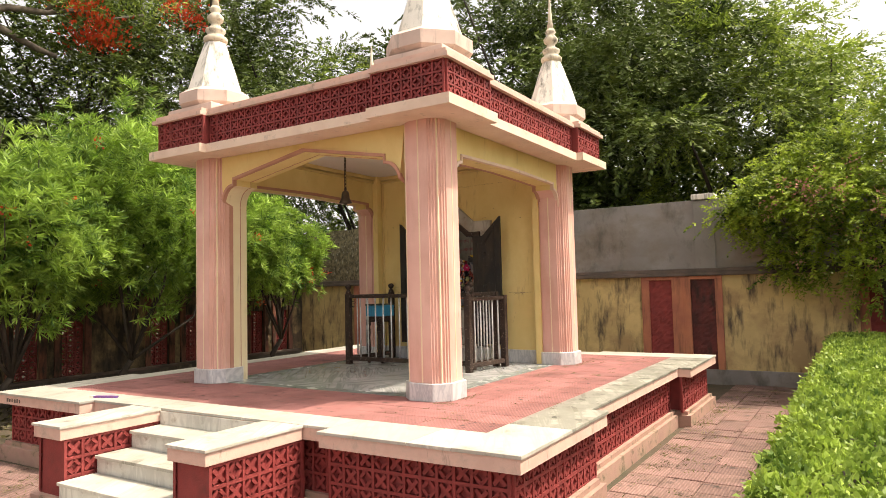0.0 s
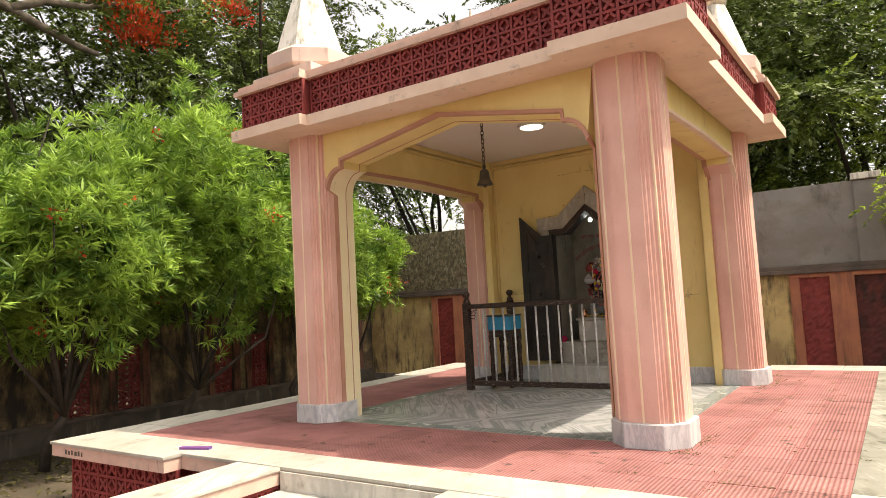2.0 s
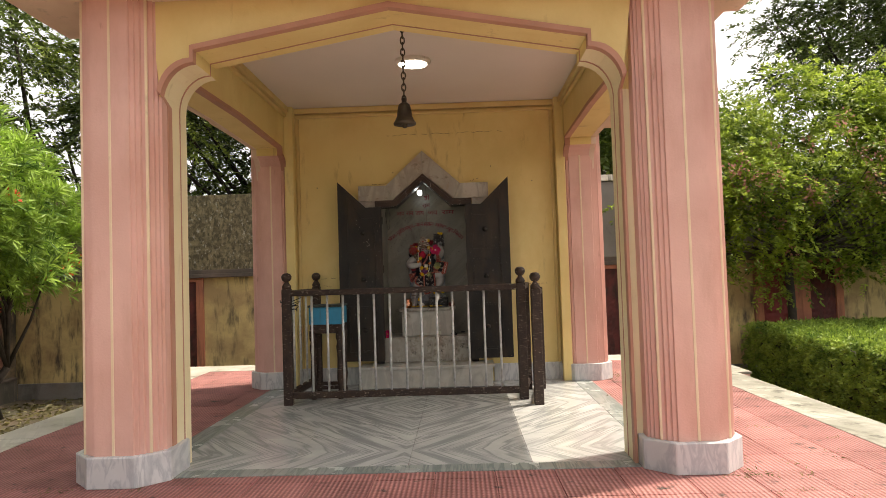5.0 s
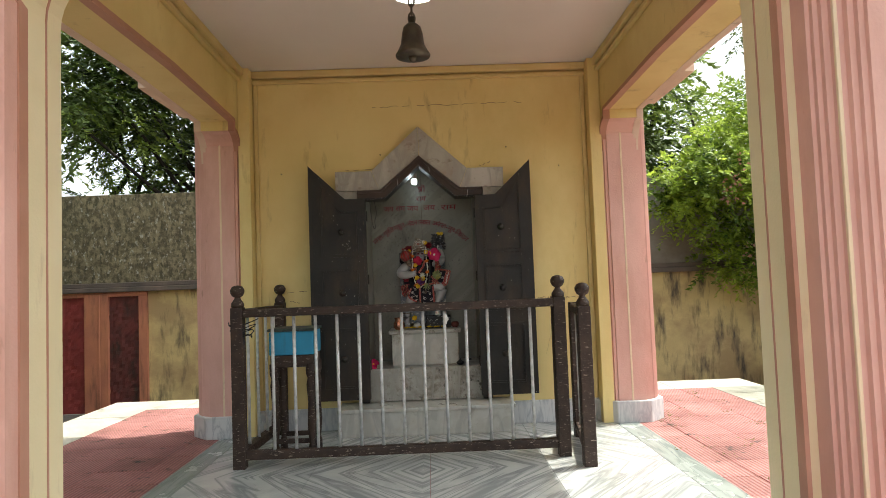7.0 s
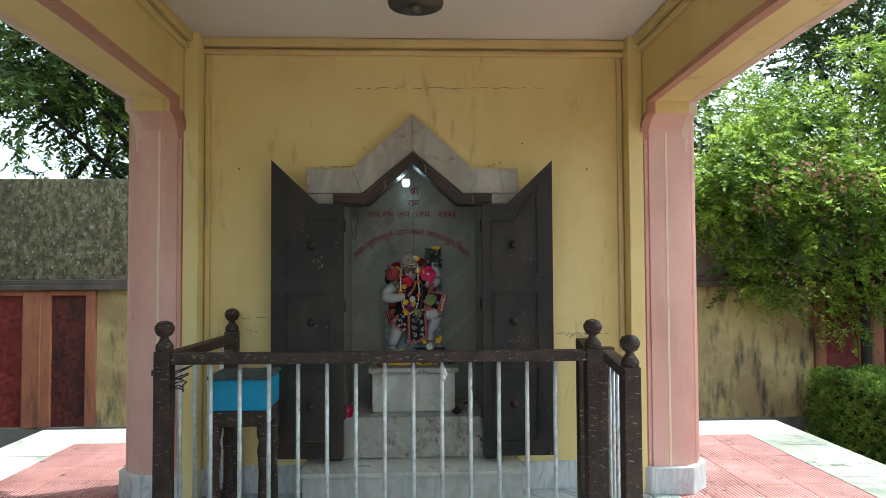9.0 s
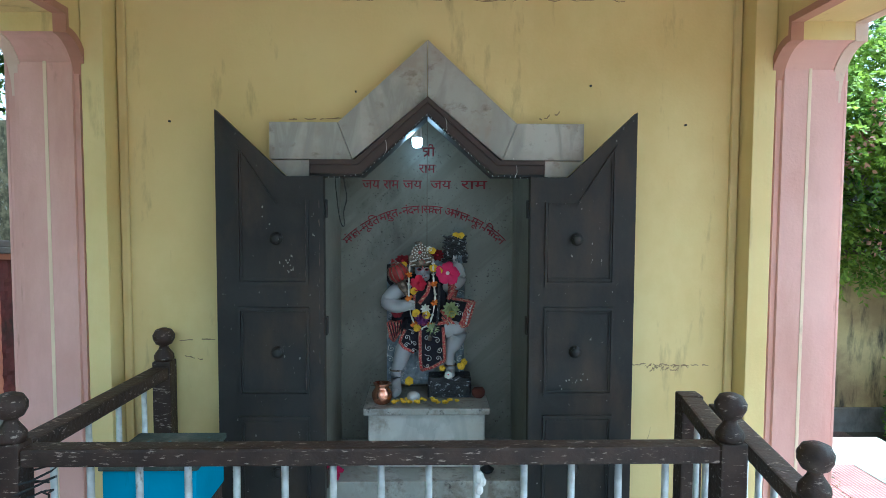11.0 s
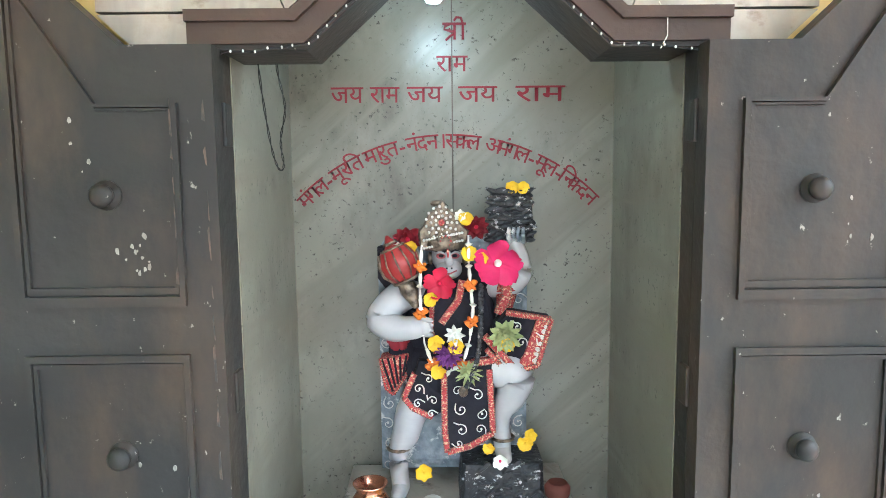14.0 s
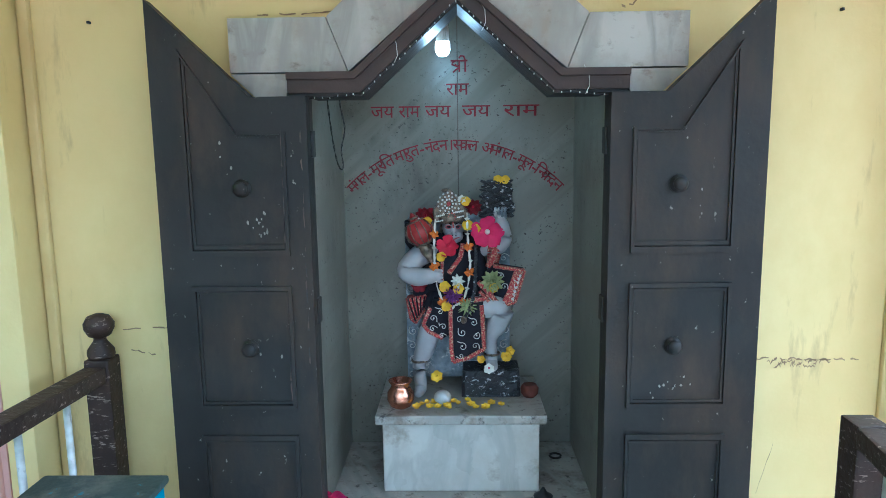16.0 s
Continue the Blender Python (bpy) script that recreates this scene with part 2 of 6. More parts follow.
DOORP = surface("charcoal_door_paint", (0.034, 0.032, 0.030), (0.021, 0.020, 0.019), 4, 0.5, 0.18, spec=0.25, grain=45, wash=(0.060, 0.043, 0.031), wash_scale=(3, 3, 1.2), wash_at=(0.46, 0.7), stain=(0.26, 0.24, 0.21), stain_scale=(26, 26, 20), stain_at=(0.675, 0.70))
FRAMEW = surface("brown_frame_paint", (0.060, 0.036, 0.026), (0.04, 0.024, 0.018), 8, 0.5, 0.1)
WOOD = surface("old_dark_wood", (0.050, 0.029, 0.020), (0.024, 0.013, 0.009), 14, 0.6, 0.35, grain=60, stain=(0.30, 0.24, 0.20), stain_scale=(14, 30, 60), stain_at=(0.59, 0.66))
STEEL = surface("dull_steel", (0.70, 0.70, 0.69), (0.50, 0.50, 0.49), 30, 0.42, 0.1, metal=0.3, stain=(0.22, 0.17, 0.13), stain_scale=(20, 20, 6), stain_at=(0.60, 0.70))
IRON = surface("bell_bronze", (0.10, 0.085, 0.06), (0.06, 0.05, 0.04), 20, 0.45, 0.2, metal=0.7)
BLUE = surface("turquoise_paint", (0.03, 0.30, 0.50), (0.03, 0.24, 0.41), 6, 0.5, 0.1, stain=(0.05, 0.10, 0.12), stain_at=(0.62, 0.75))
COPPER = surface("polished_copper", (0.80, 0.38, 0.24), (0.7, 0.3, 0.2), 8, 0.22, 0.05, metal=1.0)
CONCRETE = surface("grey_plaster", (0.31, 0.295, 0.28), (0.22, 0.205, 0.195), 1.1, 0.9, 0.35, wash=(0.20, 0.165, 0.135), wash_scale=(0.5, 0.5, 0.7), wash_at=(0.46, 0.66), stain=(0.085, 0.08, 0.065), stain_scale=(1.5, 1.5, 0.8), stain_at=(0.50, 0.74))
LICHEN = surface("lichen_plaster", (0.25, 0.205, 0.125), (0.10, 0.085, 0.05), 15, 0.95, 0.9, grain=26, wash=(0.075, 0.065, 0.04), wash_scale=(9, 9, 5), wash_at=(0.48, 0.60), stain=(0.36, 0.34, 0.28), stain_scale=(13, 13, 8), stain_at=(0.58, 0.66))
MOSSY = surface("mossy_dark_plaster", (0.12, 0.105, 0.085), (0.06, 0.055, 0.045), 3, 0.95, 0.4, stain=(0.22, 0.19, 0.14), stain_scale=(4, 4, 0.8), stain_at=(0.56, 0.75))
COPING = surface("dark_coping", (0.16, 0.12, 0.10), (0.09, 0.075, 0.065), 4, 0.9, 0.3)
# real stains on a yellow made darker to hold the shade of the trees
WALLY = surface("stained_shaded_yellow_wall", (0.36, 0.26, 0.13), (0.22, 0.155, 0.085), 2, 0.85, 0.3, wash=(0.10, 0.075, 0.05), wash_scale=(0.8, 0.8, 1.1), wash_at=(0.42, 0.58), stain=(0.03, 0.026, 0.02), stain_scale=(2.2, 2.2, 0.8), stain_at=(0.40, 0.60))
WALLPALE = surface("pale_yellow_wall", (0.66, 0.51, 0.24), (0.54, 0.41, 0.19), 2, 0.8, 0.2, wash=(0.40, 0.28, 0.14), wash_scale=(0.7, 0.7, 0.8), wash_at=(0.45, 0.62), stain=(0.10, 0.078, 0.055), stain_scale=(3.2, 3.2, 0.75), stain_at=(0.50, 0.66))
TILE = surface("red_chequered_tile", (0.50, 0.225, 0.205), (0.41, 0.17, 0.155), 2.2, 0.75, 0.2, wash=(0.29, 0.12, 0.105), wash_scale=(1.0, 1.0, 1.0), wash_at=(0.46, 0.68), stain=(0.07, 0.05, 0.04), stain_scale=(5, 5, 5), stain_at=(0.60, 0.70), tint=0.14)
PAVER = surface("worn_red_paver", (0.47, 0.295, 0.255), (0.33, 0.195, 0.165), 2.2, 0.85, 0.35, wash=(0.20, 0.125, 0.095), wash_scale=(1.1, 1.1, 1.1), wash_at=(0.46, 0.64), stain=(0.07, 0.058, 0.037), stain_scale=(3, 3, 3), stain_at=(0.57, 0.70), tint=0.22)
SOIL = surface("dark_soil", (0.10, 0.075, 0.05), (0.06, 0.05, 0.032), 3, 0.95, 0.6, grain=40, stain=(0.05, 0.065, 0.03), stain_scale=(1, 1, 1))
BARK = surface("grey_bark", (0.17, 0.14, 0.11), (0.09, 0.075, 0.06), 8, 0.9, 0.6, grain=30)
BARK_DARK = surface("dark_bark", (0.06, 0.048, 0.038), (0.03, 0.024, 0.018), 8, 0.9, 0.6, grain=30)
ribbed(TILE, 0.0225, 0.8, 0.4)
ribbed(PAVER, 0.0255, 0.6)
LETTER = surface("red_letter_paint", (0.24, 0.018, 0.03), (0.18, 0.014, 0.022), 20, 0.6, 0.1)
LAMPGLOW = glow("lamp_diffuser", (1.0, 0.97, 0.92), 4.0)
BULBGLOW = glow("bulb_glow", (0.80, 0.93, 1.0), 11.0)
# green leaves: dark ends hold the crown's shadow, light ends its sunlit parts
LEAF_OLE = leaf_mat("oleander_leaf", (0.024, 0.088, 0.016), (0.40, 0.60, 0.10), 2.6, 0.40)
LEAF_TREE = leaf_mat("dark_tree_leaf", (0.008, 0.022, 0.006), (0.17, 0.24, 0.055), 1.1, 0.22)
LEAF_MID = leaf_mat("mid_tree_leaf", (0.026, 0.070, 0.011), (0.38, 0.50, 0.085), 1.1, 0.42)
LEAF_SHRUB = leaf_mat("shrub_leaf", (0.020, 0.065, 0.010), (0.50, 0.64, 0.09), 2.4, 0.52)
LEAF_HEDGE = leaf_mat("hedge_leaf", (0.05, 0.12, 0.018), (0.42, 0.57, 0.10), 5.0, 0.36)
PALEPINK = surface("stained_pale_pink_wash", (0.66, 0.52, 0.45), (0.55, 0.42, 0.36), 4, 0.75, 0.15, stain=(0.25, 0.22, 0.19), stain_scale=(6, 6, 1.2), stain_at=(0.56, 0.78))
LEAF_RED = leaf_mat("red_blossom", (0.45, 0.04, 0.015), (0.65, 0.10, 0.03))
LEAF_PINK = leaf_mat("pink_blossom", (0.50, 0.20, 0.17), (0.62, 0.36, 0.27))
LEAF_DRY = leaf_mat("dry_grass", (0.07, 0.06, 0.028), (0.22, 0.20, 0.075), 3.0)


# ---- mesh helpers ----
def thing(name, label="", category="", group="", kind="", at=(0, 0, 0)):
    ob = new(name)
    ob.location = at
    return tagged(ob, label, category, group, kind)


def part(name, bm, material, parent=None, label="", smooth=False):
    me = bpy.data.meshes.new(name)
    bm.to_mesh(me)
    bm.free()
    return hang(name, me, material, parent, label, smooth)


def hang(name, me, material, parent=None, label="", smooth=False):
    for m in (material if isinstance(material, (list, tuple)) else [material]):
        if len(me.materials) < (len(material) if isinstance(material, (list, tuple)) else 1):
            me.materials.append(m)
    if smooth:
        me.polygons.foreach_set("use_smooth", [True] * len(me.polygons))
    ob = new(name, me)
    if parent:
        ob.parent = parent
        up = parent.matrix_basis.copy()
        if parent.parent:
            up = parent.parent.matrix_basis @ up
        ob.matrix_basis = up.inverted() if up != Matrix() else Matrix()
    return tagged(ob, label)


def box(bm, x0, x1, y0, y1, z0, z1, bevel=0.0):
    """A box with rounded edges, added to bm."""
    b2 = bmesh.new()
    bmesh.ops.create_cube(b2, size=1)
    for v in b2.verts:
        v.co = Vector(((x0 + x1) / 2 + v.co.x * (x1 - x0), (y0 + y1) / 2 + v.co.y * (y1 - y0), (z0 + z1) / 2 + v.co.z * (z1 - z0)))
    if bevel:
        bmesh.ops.bevel(b2, geom=b2.edges[:], offset=bevel, segments=2, affect="EDGES", profile=0.6)
    me = bpy.data.meshes.new("tmp")
    b2.to_mesh(me)
    b2.free()
    bm.from_mesh(me)
    bpy.data.meshes.remove(me)
    return bm


def boxed(name, dims, material, parent, label="", bevel=0.006):
    return part(name, box(bmesh.new(), *dims, bevel), material, parent, label)


def prism(bm, outline, z0, z1, m=None):
    """A polygon in x, y drawn up from z0 to z1, placed by m."""
    m = m or Matrix()
    lo = [bm.verts.new(m @ Vector((x, y, z0))) for x, y in outline]
    hi = [bm.verts.new(m @ Vector((x, y, z1))) for x, y in outline]
    n = len(outline)
    bm.faces.new(lo[::-1])
    bm.faces.new(hi)
    for i in range(n):
        bm.faces.new((lo[i], lo[(i + 1) % n], hi[(i + 1) % n], hi[i]))
    bmesh.ops.recalc_face_normals(bm, faces=bm.faces[:])
    return bm


def lathe(bm, profile, sides=20, at=(0, 0, 0), turn=0.0):
    """Rings of (radius, height) round an upright axis."""
    rings = []
    for r, z in profile:
        rings.append([bm.verts.new((at[0] + r * math.cos(turn + 2 * math.pi * k / sides), at[1] + r * math.sin(turn + 2 * math.pi * k / sides), at[2] + z)) for k in range(sides)])
    for a, b in zip(rings, rings[1:]):
        for k in range(sides):
            bm.faces.new((a[k], a[(k + 1) % sides], b[(k + 1) % sides], b[k]))
    bm.faces.new(rings[0][::-1])
    bm.faces.new(rings[-1])
    return bm


def tube(bm, pts, r0, r1=None, sides=8):
    """A round bar along points, tapering from r0 to r1."""
    r1 = r0 if r1 is None else r1
    rings = []
    for i, p in enumerate(pts):
        p = Vector(p)
        d = (Vector(pts[min(i + 1, len(pts) - 1)]) - Vector(pts[max(i - 1, 0)])).normalized()
        u = d.cross(Vector((0.3, 0.9, 0.2))).normalized()
        w = d.cross(u)
        r = r0 + (r1 - r0) * i / (len(pts) - 1)
        rings.append([bm.verts.new(p + r * (math.cos(2 * math.pi * k / sides) * u + math.sin(2 * math.pi * k / sides) * w)) for k in range(sides)])
    for a, b in zip(rings, rings[1:]):
        for k in range(sides):
            bm.faces.new((a[k], a[(k + 1) % sides], b[(k + 1) % sides], b[k]))
    bm.faces.new(rings[0][::-1])
    bm.faces.new(rings[-1])
    return bm


def ball(bm, at, r, squash=(1, 1, 1), seg=14, turn=None):
    m = Matrix.Translation(at) @ (turn or Matrix()) @ Matrix.Diagonal((r * squash[0], r * squash[1], r * squash[2], 1))
    bmesh.ops.create_uvsphere(bm, u_segments=seg, v_segments=max(seg * 2 // 3, 6), radius=1, matrix=m)
    return bm


# ---- ground ----
FLOOR = 0.67
bm = bmesh.new()
bmesh.ops.create_grid(bm, x_segments=2, y_segments=2, size=1500)
ground = part("ground", bm, SOIL)
ground.location.z = -0.02
tagged(ground, "bare dark soil with sparse weeds and leaf litter", "ground", kind="structure")

# ---- platform: body, cap stones, pierced panels, steps ----
H, REC, BLK, RIM = 3.0, 2.86, 1.45, 2.53


def stepped_square(h, rec, blk):
    """Square outline whose corners stand forward of its middles."""
    q = [(h, -h), (h, -blk), (rec, -blk), (rec, blk), (h, blk)]
    out = []
    for k in range(4):
        c, s = (1, 0, -1, 0)[k], (0, 1, 0, -1)[k]
        out += [(x * c - y * s, x * s + y * c) for x, y in q]
    return out


platform = thing("platform", "raised pink and maroon platform with pale marble edging", "platform", kind="structure")
bm = bmesh.new()
prism(bm, stepped_square(H - 0.14, REC - 0.14, BLK + 0.12), 0.0, FLOOR - 0.11)
part("core", bm, RED, platform)
bm = bmesh.new()
prism(bm, stepped_square(H - 0.03, REC - 0.03, BLK + 0.02), -0.02, 0.13)
part("base_course", bm, FOOTING, platform, "faded pink plastered base course")
bm = bmesh.new()
prism(bm, stepped_square(H - 0.07, REC - 0.07, BLK + 0.06), 0.13, 0.17)
part("base_moulding", bm, FOOTING, platform)
bm = bmesh.new()
prism(bm, stepped_square(H - 0.012, REC - 0.012, BLK + 0.012), FLOOR - 0.11, FLOOR - 0.022)
part("edge_band", bm, BANDP, platform, "pink painted band under the marble edging")

# cap stones, laid end to end round the edge
cuts = [-H, -2.2, -BLK, -0.55, 0.55, BLK, 2.2, H]
for side in range(4):
    turn = Matrix.Rotation(side * math.pi / 2, 4, "Z")
    for a, b in zip(cuts, cuts[1:]):
        outer = H if min(abs(a), abs(b)) >= BLK - 0.01 else REC
        a2, b2 = (a if a > -H else -H), (b if b < H else RIM)
        bm = box(bmesh.new(), RIM, outer, a2 + 0.0025, b2 - 0.0025, FLOOR - 0.022, FLOOR + random.uniform(-0.001, 0.002), 0.004)
        bm.transform(turn)
        part("capstone", bm, CAPM if side == 0 and a > -2.3 else CAP, platform)


def jali(bm, w, h, depth, cell, m, stout=0.085):
    """A pierced terracotta screen of width w and height h: bars, crosses and lozenges standing proud of a recessed ground."""
    nx, nz = max(1, round(w / cell)), max(1, round(h / cell))
    cx, cz = w / nx, h / nz
    t = cell * stout

    def bar(x0, z0, x1, z1, tt, d):
        dx, dz = x1 - x0, z1 - z0
        ln = math.hypot(dx, dz)
        px, pz = -dz / ln * tt, dx / ln * tt
        pts = [(x0 + px, z0 + pz), (x1 + px, z1 + pz), (x1 - px, z1 - pz), (x0 - px, z0 - pz)]
        f = [bm.verts.new(m @ Vector((x, d, z))) for x, z in pts]
        g = [bm.verts.new(m @ Vector((x, 0, z))) for x, z in pts]
        bm.faces.new(f)
        for i in range(4):
            bm.faces.new((f[i], g[i], g[(i + 1) % 4], f[(i + 1) % 4]))
    for i in range(nx + 1):
        bar(i * cx, 0, i * cx, h, t, depth)
    for k in range(nz + 1):
        bar(0, k * cz, w, k * cz, t, depth * 0.96)
    for i in range(nx):
        for k in range(nz):
            x, z = i * cx, k * cz
            if (i + k) % 2 == 0:
                bar(x + cx * .18, z + cz * .18, x + cx * .82, z + cz * .82, t * 1.2, depth * 0.86)
                bar(x + cx * .18, z + cz * .82, x + cx * .82, z + cz * .18, t * 1.2, depth * 0.82)
            else:
                for (p, q) in (((.5, .1), (.9, .5)), ((.9, .5), (.5, .9)), ((.5, .9), (.1, .5)), ((.1, .5), (.5, .1))):
                    bar(x + cx * p[0], z + cz * p[1], x + cx * q[0], z + cz * q[1], t, depth * 0.84)


def screens(parent, h, rec, blk, z0, z1, cell, name, inset=0.12):
    """Pierced screens on all four sides of a stepped square."""
    for side in range(4):
        turn = Matrix.Rotation(side * math.pi / 2, 4, "Z")
        for x0, x1, out in ((-h + inset, -blk - 0.02, h), (-blk, blk, rec), (blk + 0.02, h - inset, h)):
            bm = bmesh.new()
            jali(bm, x1 - x0, z1 - z0, 0.028, cell, turn @ Matrix.Translation((x0, -out + inset - 0.001, z0)) @ Matrix.Diagonal((1, -1, 1, 1)))
            bmesh.ops.recalc_face_normals(bm, faces=bm.faces[:])
            part(name, bm, RED, parent)


screens(platform, H, REC, BLK, 0.17, FLOOR - 0.11, 0.13, "pierced_panel", 0.138)

# steps between two cheek walls at the front
steps = thing("front_steps", "pale marble steps between two pink cheek walls", "steps", kind="structure")
SX0, SX1, SY = -0.44, 0.80, -3.72
for x0, x1 in ((SX0 - 0.40, SX0), (SX1, SX1 + 0.40)):
    boxed("cheek_wall", (x0 + 0.05, x1 - 0.05, SY + 0.06, -2.80, -0.02, FLOOR - 0.11), RED, steps)
    boxed("cheek_band", (x0 + 0.012, x1 - 0.012, SY + 0.012, -2.862, FLOOR - 0.11, FLOOR - 0.024), BANDP, steps)
    boxed("cheek_cap", (x0, x1, SY, -2.864, FLOOR - 0.024, FLOOR - 0.003), CAP, steps, bevel=0.004)
    boxed("cheek_base", (x0 - 0.01, x1 + 0.01, SY, -2.86, -0.02, 0.13), FOOTING, steps)
    for sx, xx in ((-1, x0 + 0.05), (1, x1 - 0.05)):
        bm = bmesh.new()
        if sx > 0:
            mm = Matrix.Translation((xx + 0.001, SY + 0.06, 0.14)) @ Matrix.Rotation(math.pi / 2, 4, "Z") @ Matrix.Diagonal((1, -1, 1, 1))
        else:
            mm = Matrix.Translation((xx - 0.001, SY + 0.06, 0.14)) @ Matrix.Rotation(math.pi / 2, 4, "Z")
        jali(bm, 0.80, FLOOR - 0.26, 0.026, 0.13, mm)
        bmesh.ops.recalc_face_normals(bm, faces=bm.faces[:])
        part("pierced_panel", bm, RED, steps)
for i in range(4):
    ztop = FLOOR - 0.134 * (i + 1)
    y1 = -2.86 - 0.29 * i
    boxed("riser", (SX0 + 0.002, SX1 - 0.002, y1 - 0.28, y1 + 0.02, -0.02, ztop - 0.024), SHRINE, steps)
    boxed("tread", (SX0 + 0.002, SX1 - 0.002, y1 - 0.30, y1 + 0.002, ztop - 0.024, ztop), CAP, steps, bevel=0.004)
boxed("riser", (SX0 + 0.002, SX1 - 0.002, -2.875, -2.865, FLOOR - 0.14, FLOOR - 0.024), SHRINE, steps, bevel=0.002)

# ---- pavilion ----
CO = 1.43          # column centres
pav = thing("shrine_pavilion", "pink and yellow open shrine pavilion with maroon pierced parapet", "pavilion")


def quarter_column(h):
    """A broad flat face, then three shallow steps into the corner."""
    p = [(h, 0.098), (h - 0.012, 0.101), (h - 0.012, 0.119), (h - 0.026, 0.122), (h - 0.026, 0.141), (h - 0.044, 0.144)]
    return p + [(h - 0.044, h - 0.044)] + [(y, x) for x, y in reversed(p)]


def column_outline(h):
    out = []
    for k in range(4):
        c, s = (1, 0, -1, 0)[k], (0, 1, 0, -1)[k]
        out += [(x * c - y * s, x * s + y * c) for x, y in quarter_column(h)]
    return out


def column(x, y):
    bm = bmesh.new()
    prism(bm, column_outline(0.215), FLOOR + 0.15, 3.13, Matrix.Translation((x, y, 0)))
    col = part("column", bm, PINK, pav, "pink fluted column with cream lines")
    for k in range(4):
        turn = Matrix.Translation((x, y, 0)) @ Matrix.Rotation(k * math.pi / 2, 4, "Z")
        bm = box(bmesh.new(), 0.213, 0.2175, -0.0065, 0.0065, FLOOR + 0.151, 3.119, 0.0015)
        bm.transform(turn)
        part("face_line", bm, CREAM, col, "cream painted line")
        bm = box(bmesh.new(), 0.160, 0.173, 0.160, 0.173, FLOOR + 0.151, 3.119, 0.004)
        bm.transform(turn)
        part("corner_bead", bm, CREAM if y < 0 else PINK, col)
    a, b = 0.245, 0.12
    oct8 = [(a, -b), (a, b), (b, a), (-b, a), (-a, b), (-a, -b), (-b, -a), (b, -a)]
    bm = prism(bmesh.new(), oct8, FLOOR - 0.004, FLOOR + 0.15, Matrix.Translation((x, y, 0)))
    bmesh.ops.bevel(bm, geom=bm.edges[:], offset=0.005, segments=1, affect="EDGES")
    part("base_block", bm, BASE, col, "grey marble column base")


for sx in (-1, 1):
    for sy in (-1, 1):
        column(sx * CO, sy * CO)

def arch_outline(jamb, reach, apex):
    """Up the jamb, round the corbel, up the shallow gable, and down the other side."""
    half = [(-jamb, FLOOR), (-jamb, 2.60)]
    for k in range(1, 9):
        a = math.pi / 2 * k / 8
        half.append((-jamb + reach * (1 - math.cos(a)), 2.60 + 0.2 * math.sin(a)))
    half += [(-jamb + reach, 2.865), (0, apex)]
    return half + [(-x, z) for x, z in reversed(half[:-1])]


def arch(m, y0, y1, label, jamb, reach, apex, pink_end=False, jamb_y=None):
    """A wall with a corbelled gable opening between two columns, and its painted edge trim."""
    line = arch_outline(jamb, reach, apex)
    bm = bmesh.new()
    top = 3.28
    rows = []
    for x, z in line:
        s = -1 if x < 0 else 1
        if z < 2.62:
            rows.append(((s * 1.27, z), (x, z)))
        elif abs(x) > jamb - reach * 0.5:
            rows.append(((s * 1.27, top), (x, z)))
        else:
            rows.append(((x, top), (x, z)))
    jamb_y = y0 if jamb_y is None else jamb_y
    face = [jamb_y if i[1] < 2.62 else y0 for o, i in rows]
    front = [(bm.verts.new(m @ Vector((o[0], q, o[1]))), bm.verts.new(m @ Vector((i[0], q, i[1])))) for q, (o, i) in zip(face, rows)]
    back = [(bm.verts.new(m @ Vector((o[0], y1, o[1]))), bm.verts.new(m @ Vector((i[0], y1, i[1])))) for o, i in rows]
    for k in range(len(rows) - 1):
        for s in (front, back):
            f = bm.faces.new((s[k][0], s[k + 1][0], s[k + 1][1], s[k][1]))
            if not pink_end and max(rows[k][1][1], rows[k + 1][1][1]) < 2.62:
                f.material_index = 1
        f = bm.faces.new((front[k][1], front[k + 1][1], back[k + 1][1], back[k][1]))
        if pink_end and max(rows[k][1][1], rows[k + 1][1][1]) < 2.85 and (m @ Vector((rows[k][1][0], 0, 0))).y > 0:
            f.material_index = 1
        if not pink_end and max(rows[k][1][1], rows[k + 1][1][1]) < 2.81:
            f.material_index = 1
    bmesh.ops.recalc_face_normals(bm, faces=bm.faces[:])
    wall = part("arch_wall", bm, [YELLOW, PINK if pink_end else JAMBP], pav, label)
    edges = [(0, -0.016, 0.03)]
    edges.append((1, y1 - 0.03, y1 + 0.016) if jamb_y == y0 else (1, y1 - 0.095, y1 - 0.088))
    for far, ea, eb in edges:
        bm = bmesh.new()
        ring = []
        for x, z in line:
            s = -1 if x < 0 else (1 if x > 0 else 0)
            q = jamb_y if z < 2.62 else y0
            ya, yb = (ea, eb) if far else (q + ea, q + eb)
            if z < 2.62:
                off = (x + s * 0.011, z)
            elif abs(x) > jamb - reach - 0.01:
                off = (x + s * 0.016, z + 0.020)
            else:
                off = (x, z + 0.026)
            ring.append([bm.verts.new(m @ Vector(v)) for v in ((x * 0.997, ya, z - 0.004), (off[0], ya, off[1]), (off[0], yb, off[1]), (x * 0.997, yb, z - 0.004))])
        for a, b in zip(ring, ring[1:]):
            for k in range(4):
                bm.faces.new((a[k], a[(k + 1) % 4], b[(k + 1) % 4], b[k]))
        bmesh.ops.recalc_face_normals(bm, faces=bm.faces[:])
        part("edge_trim", bm, CORNICE if pink_end and not far else PINK_DARK, wall, "painted edge moulding")


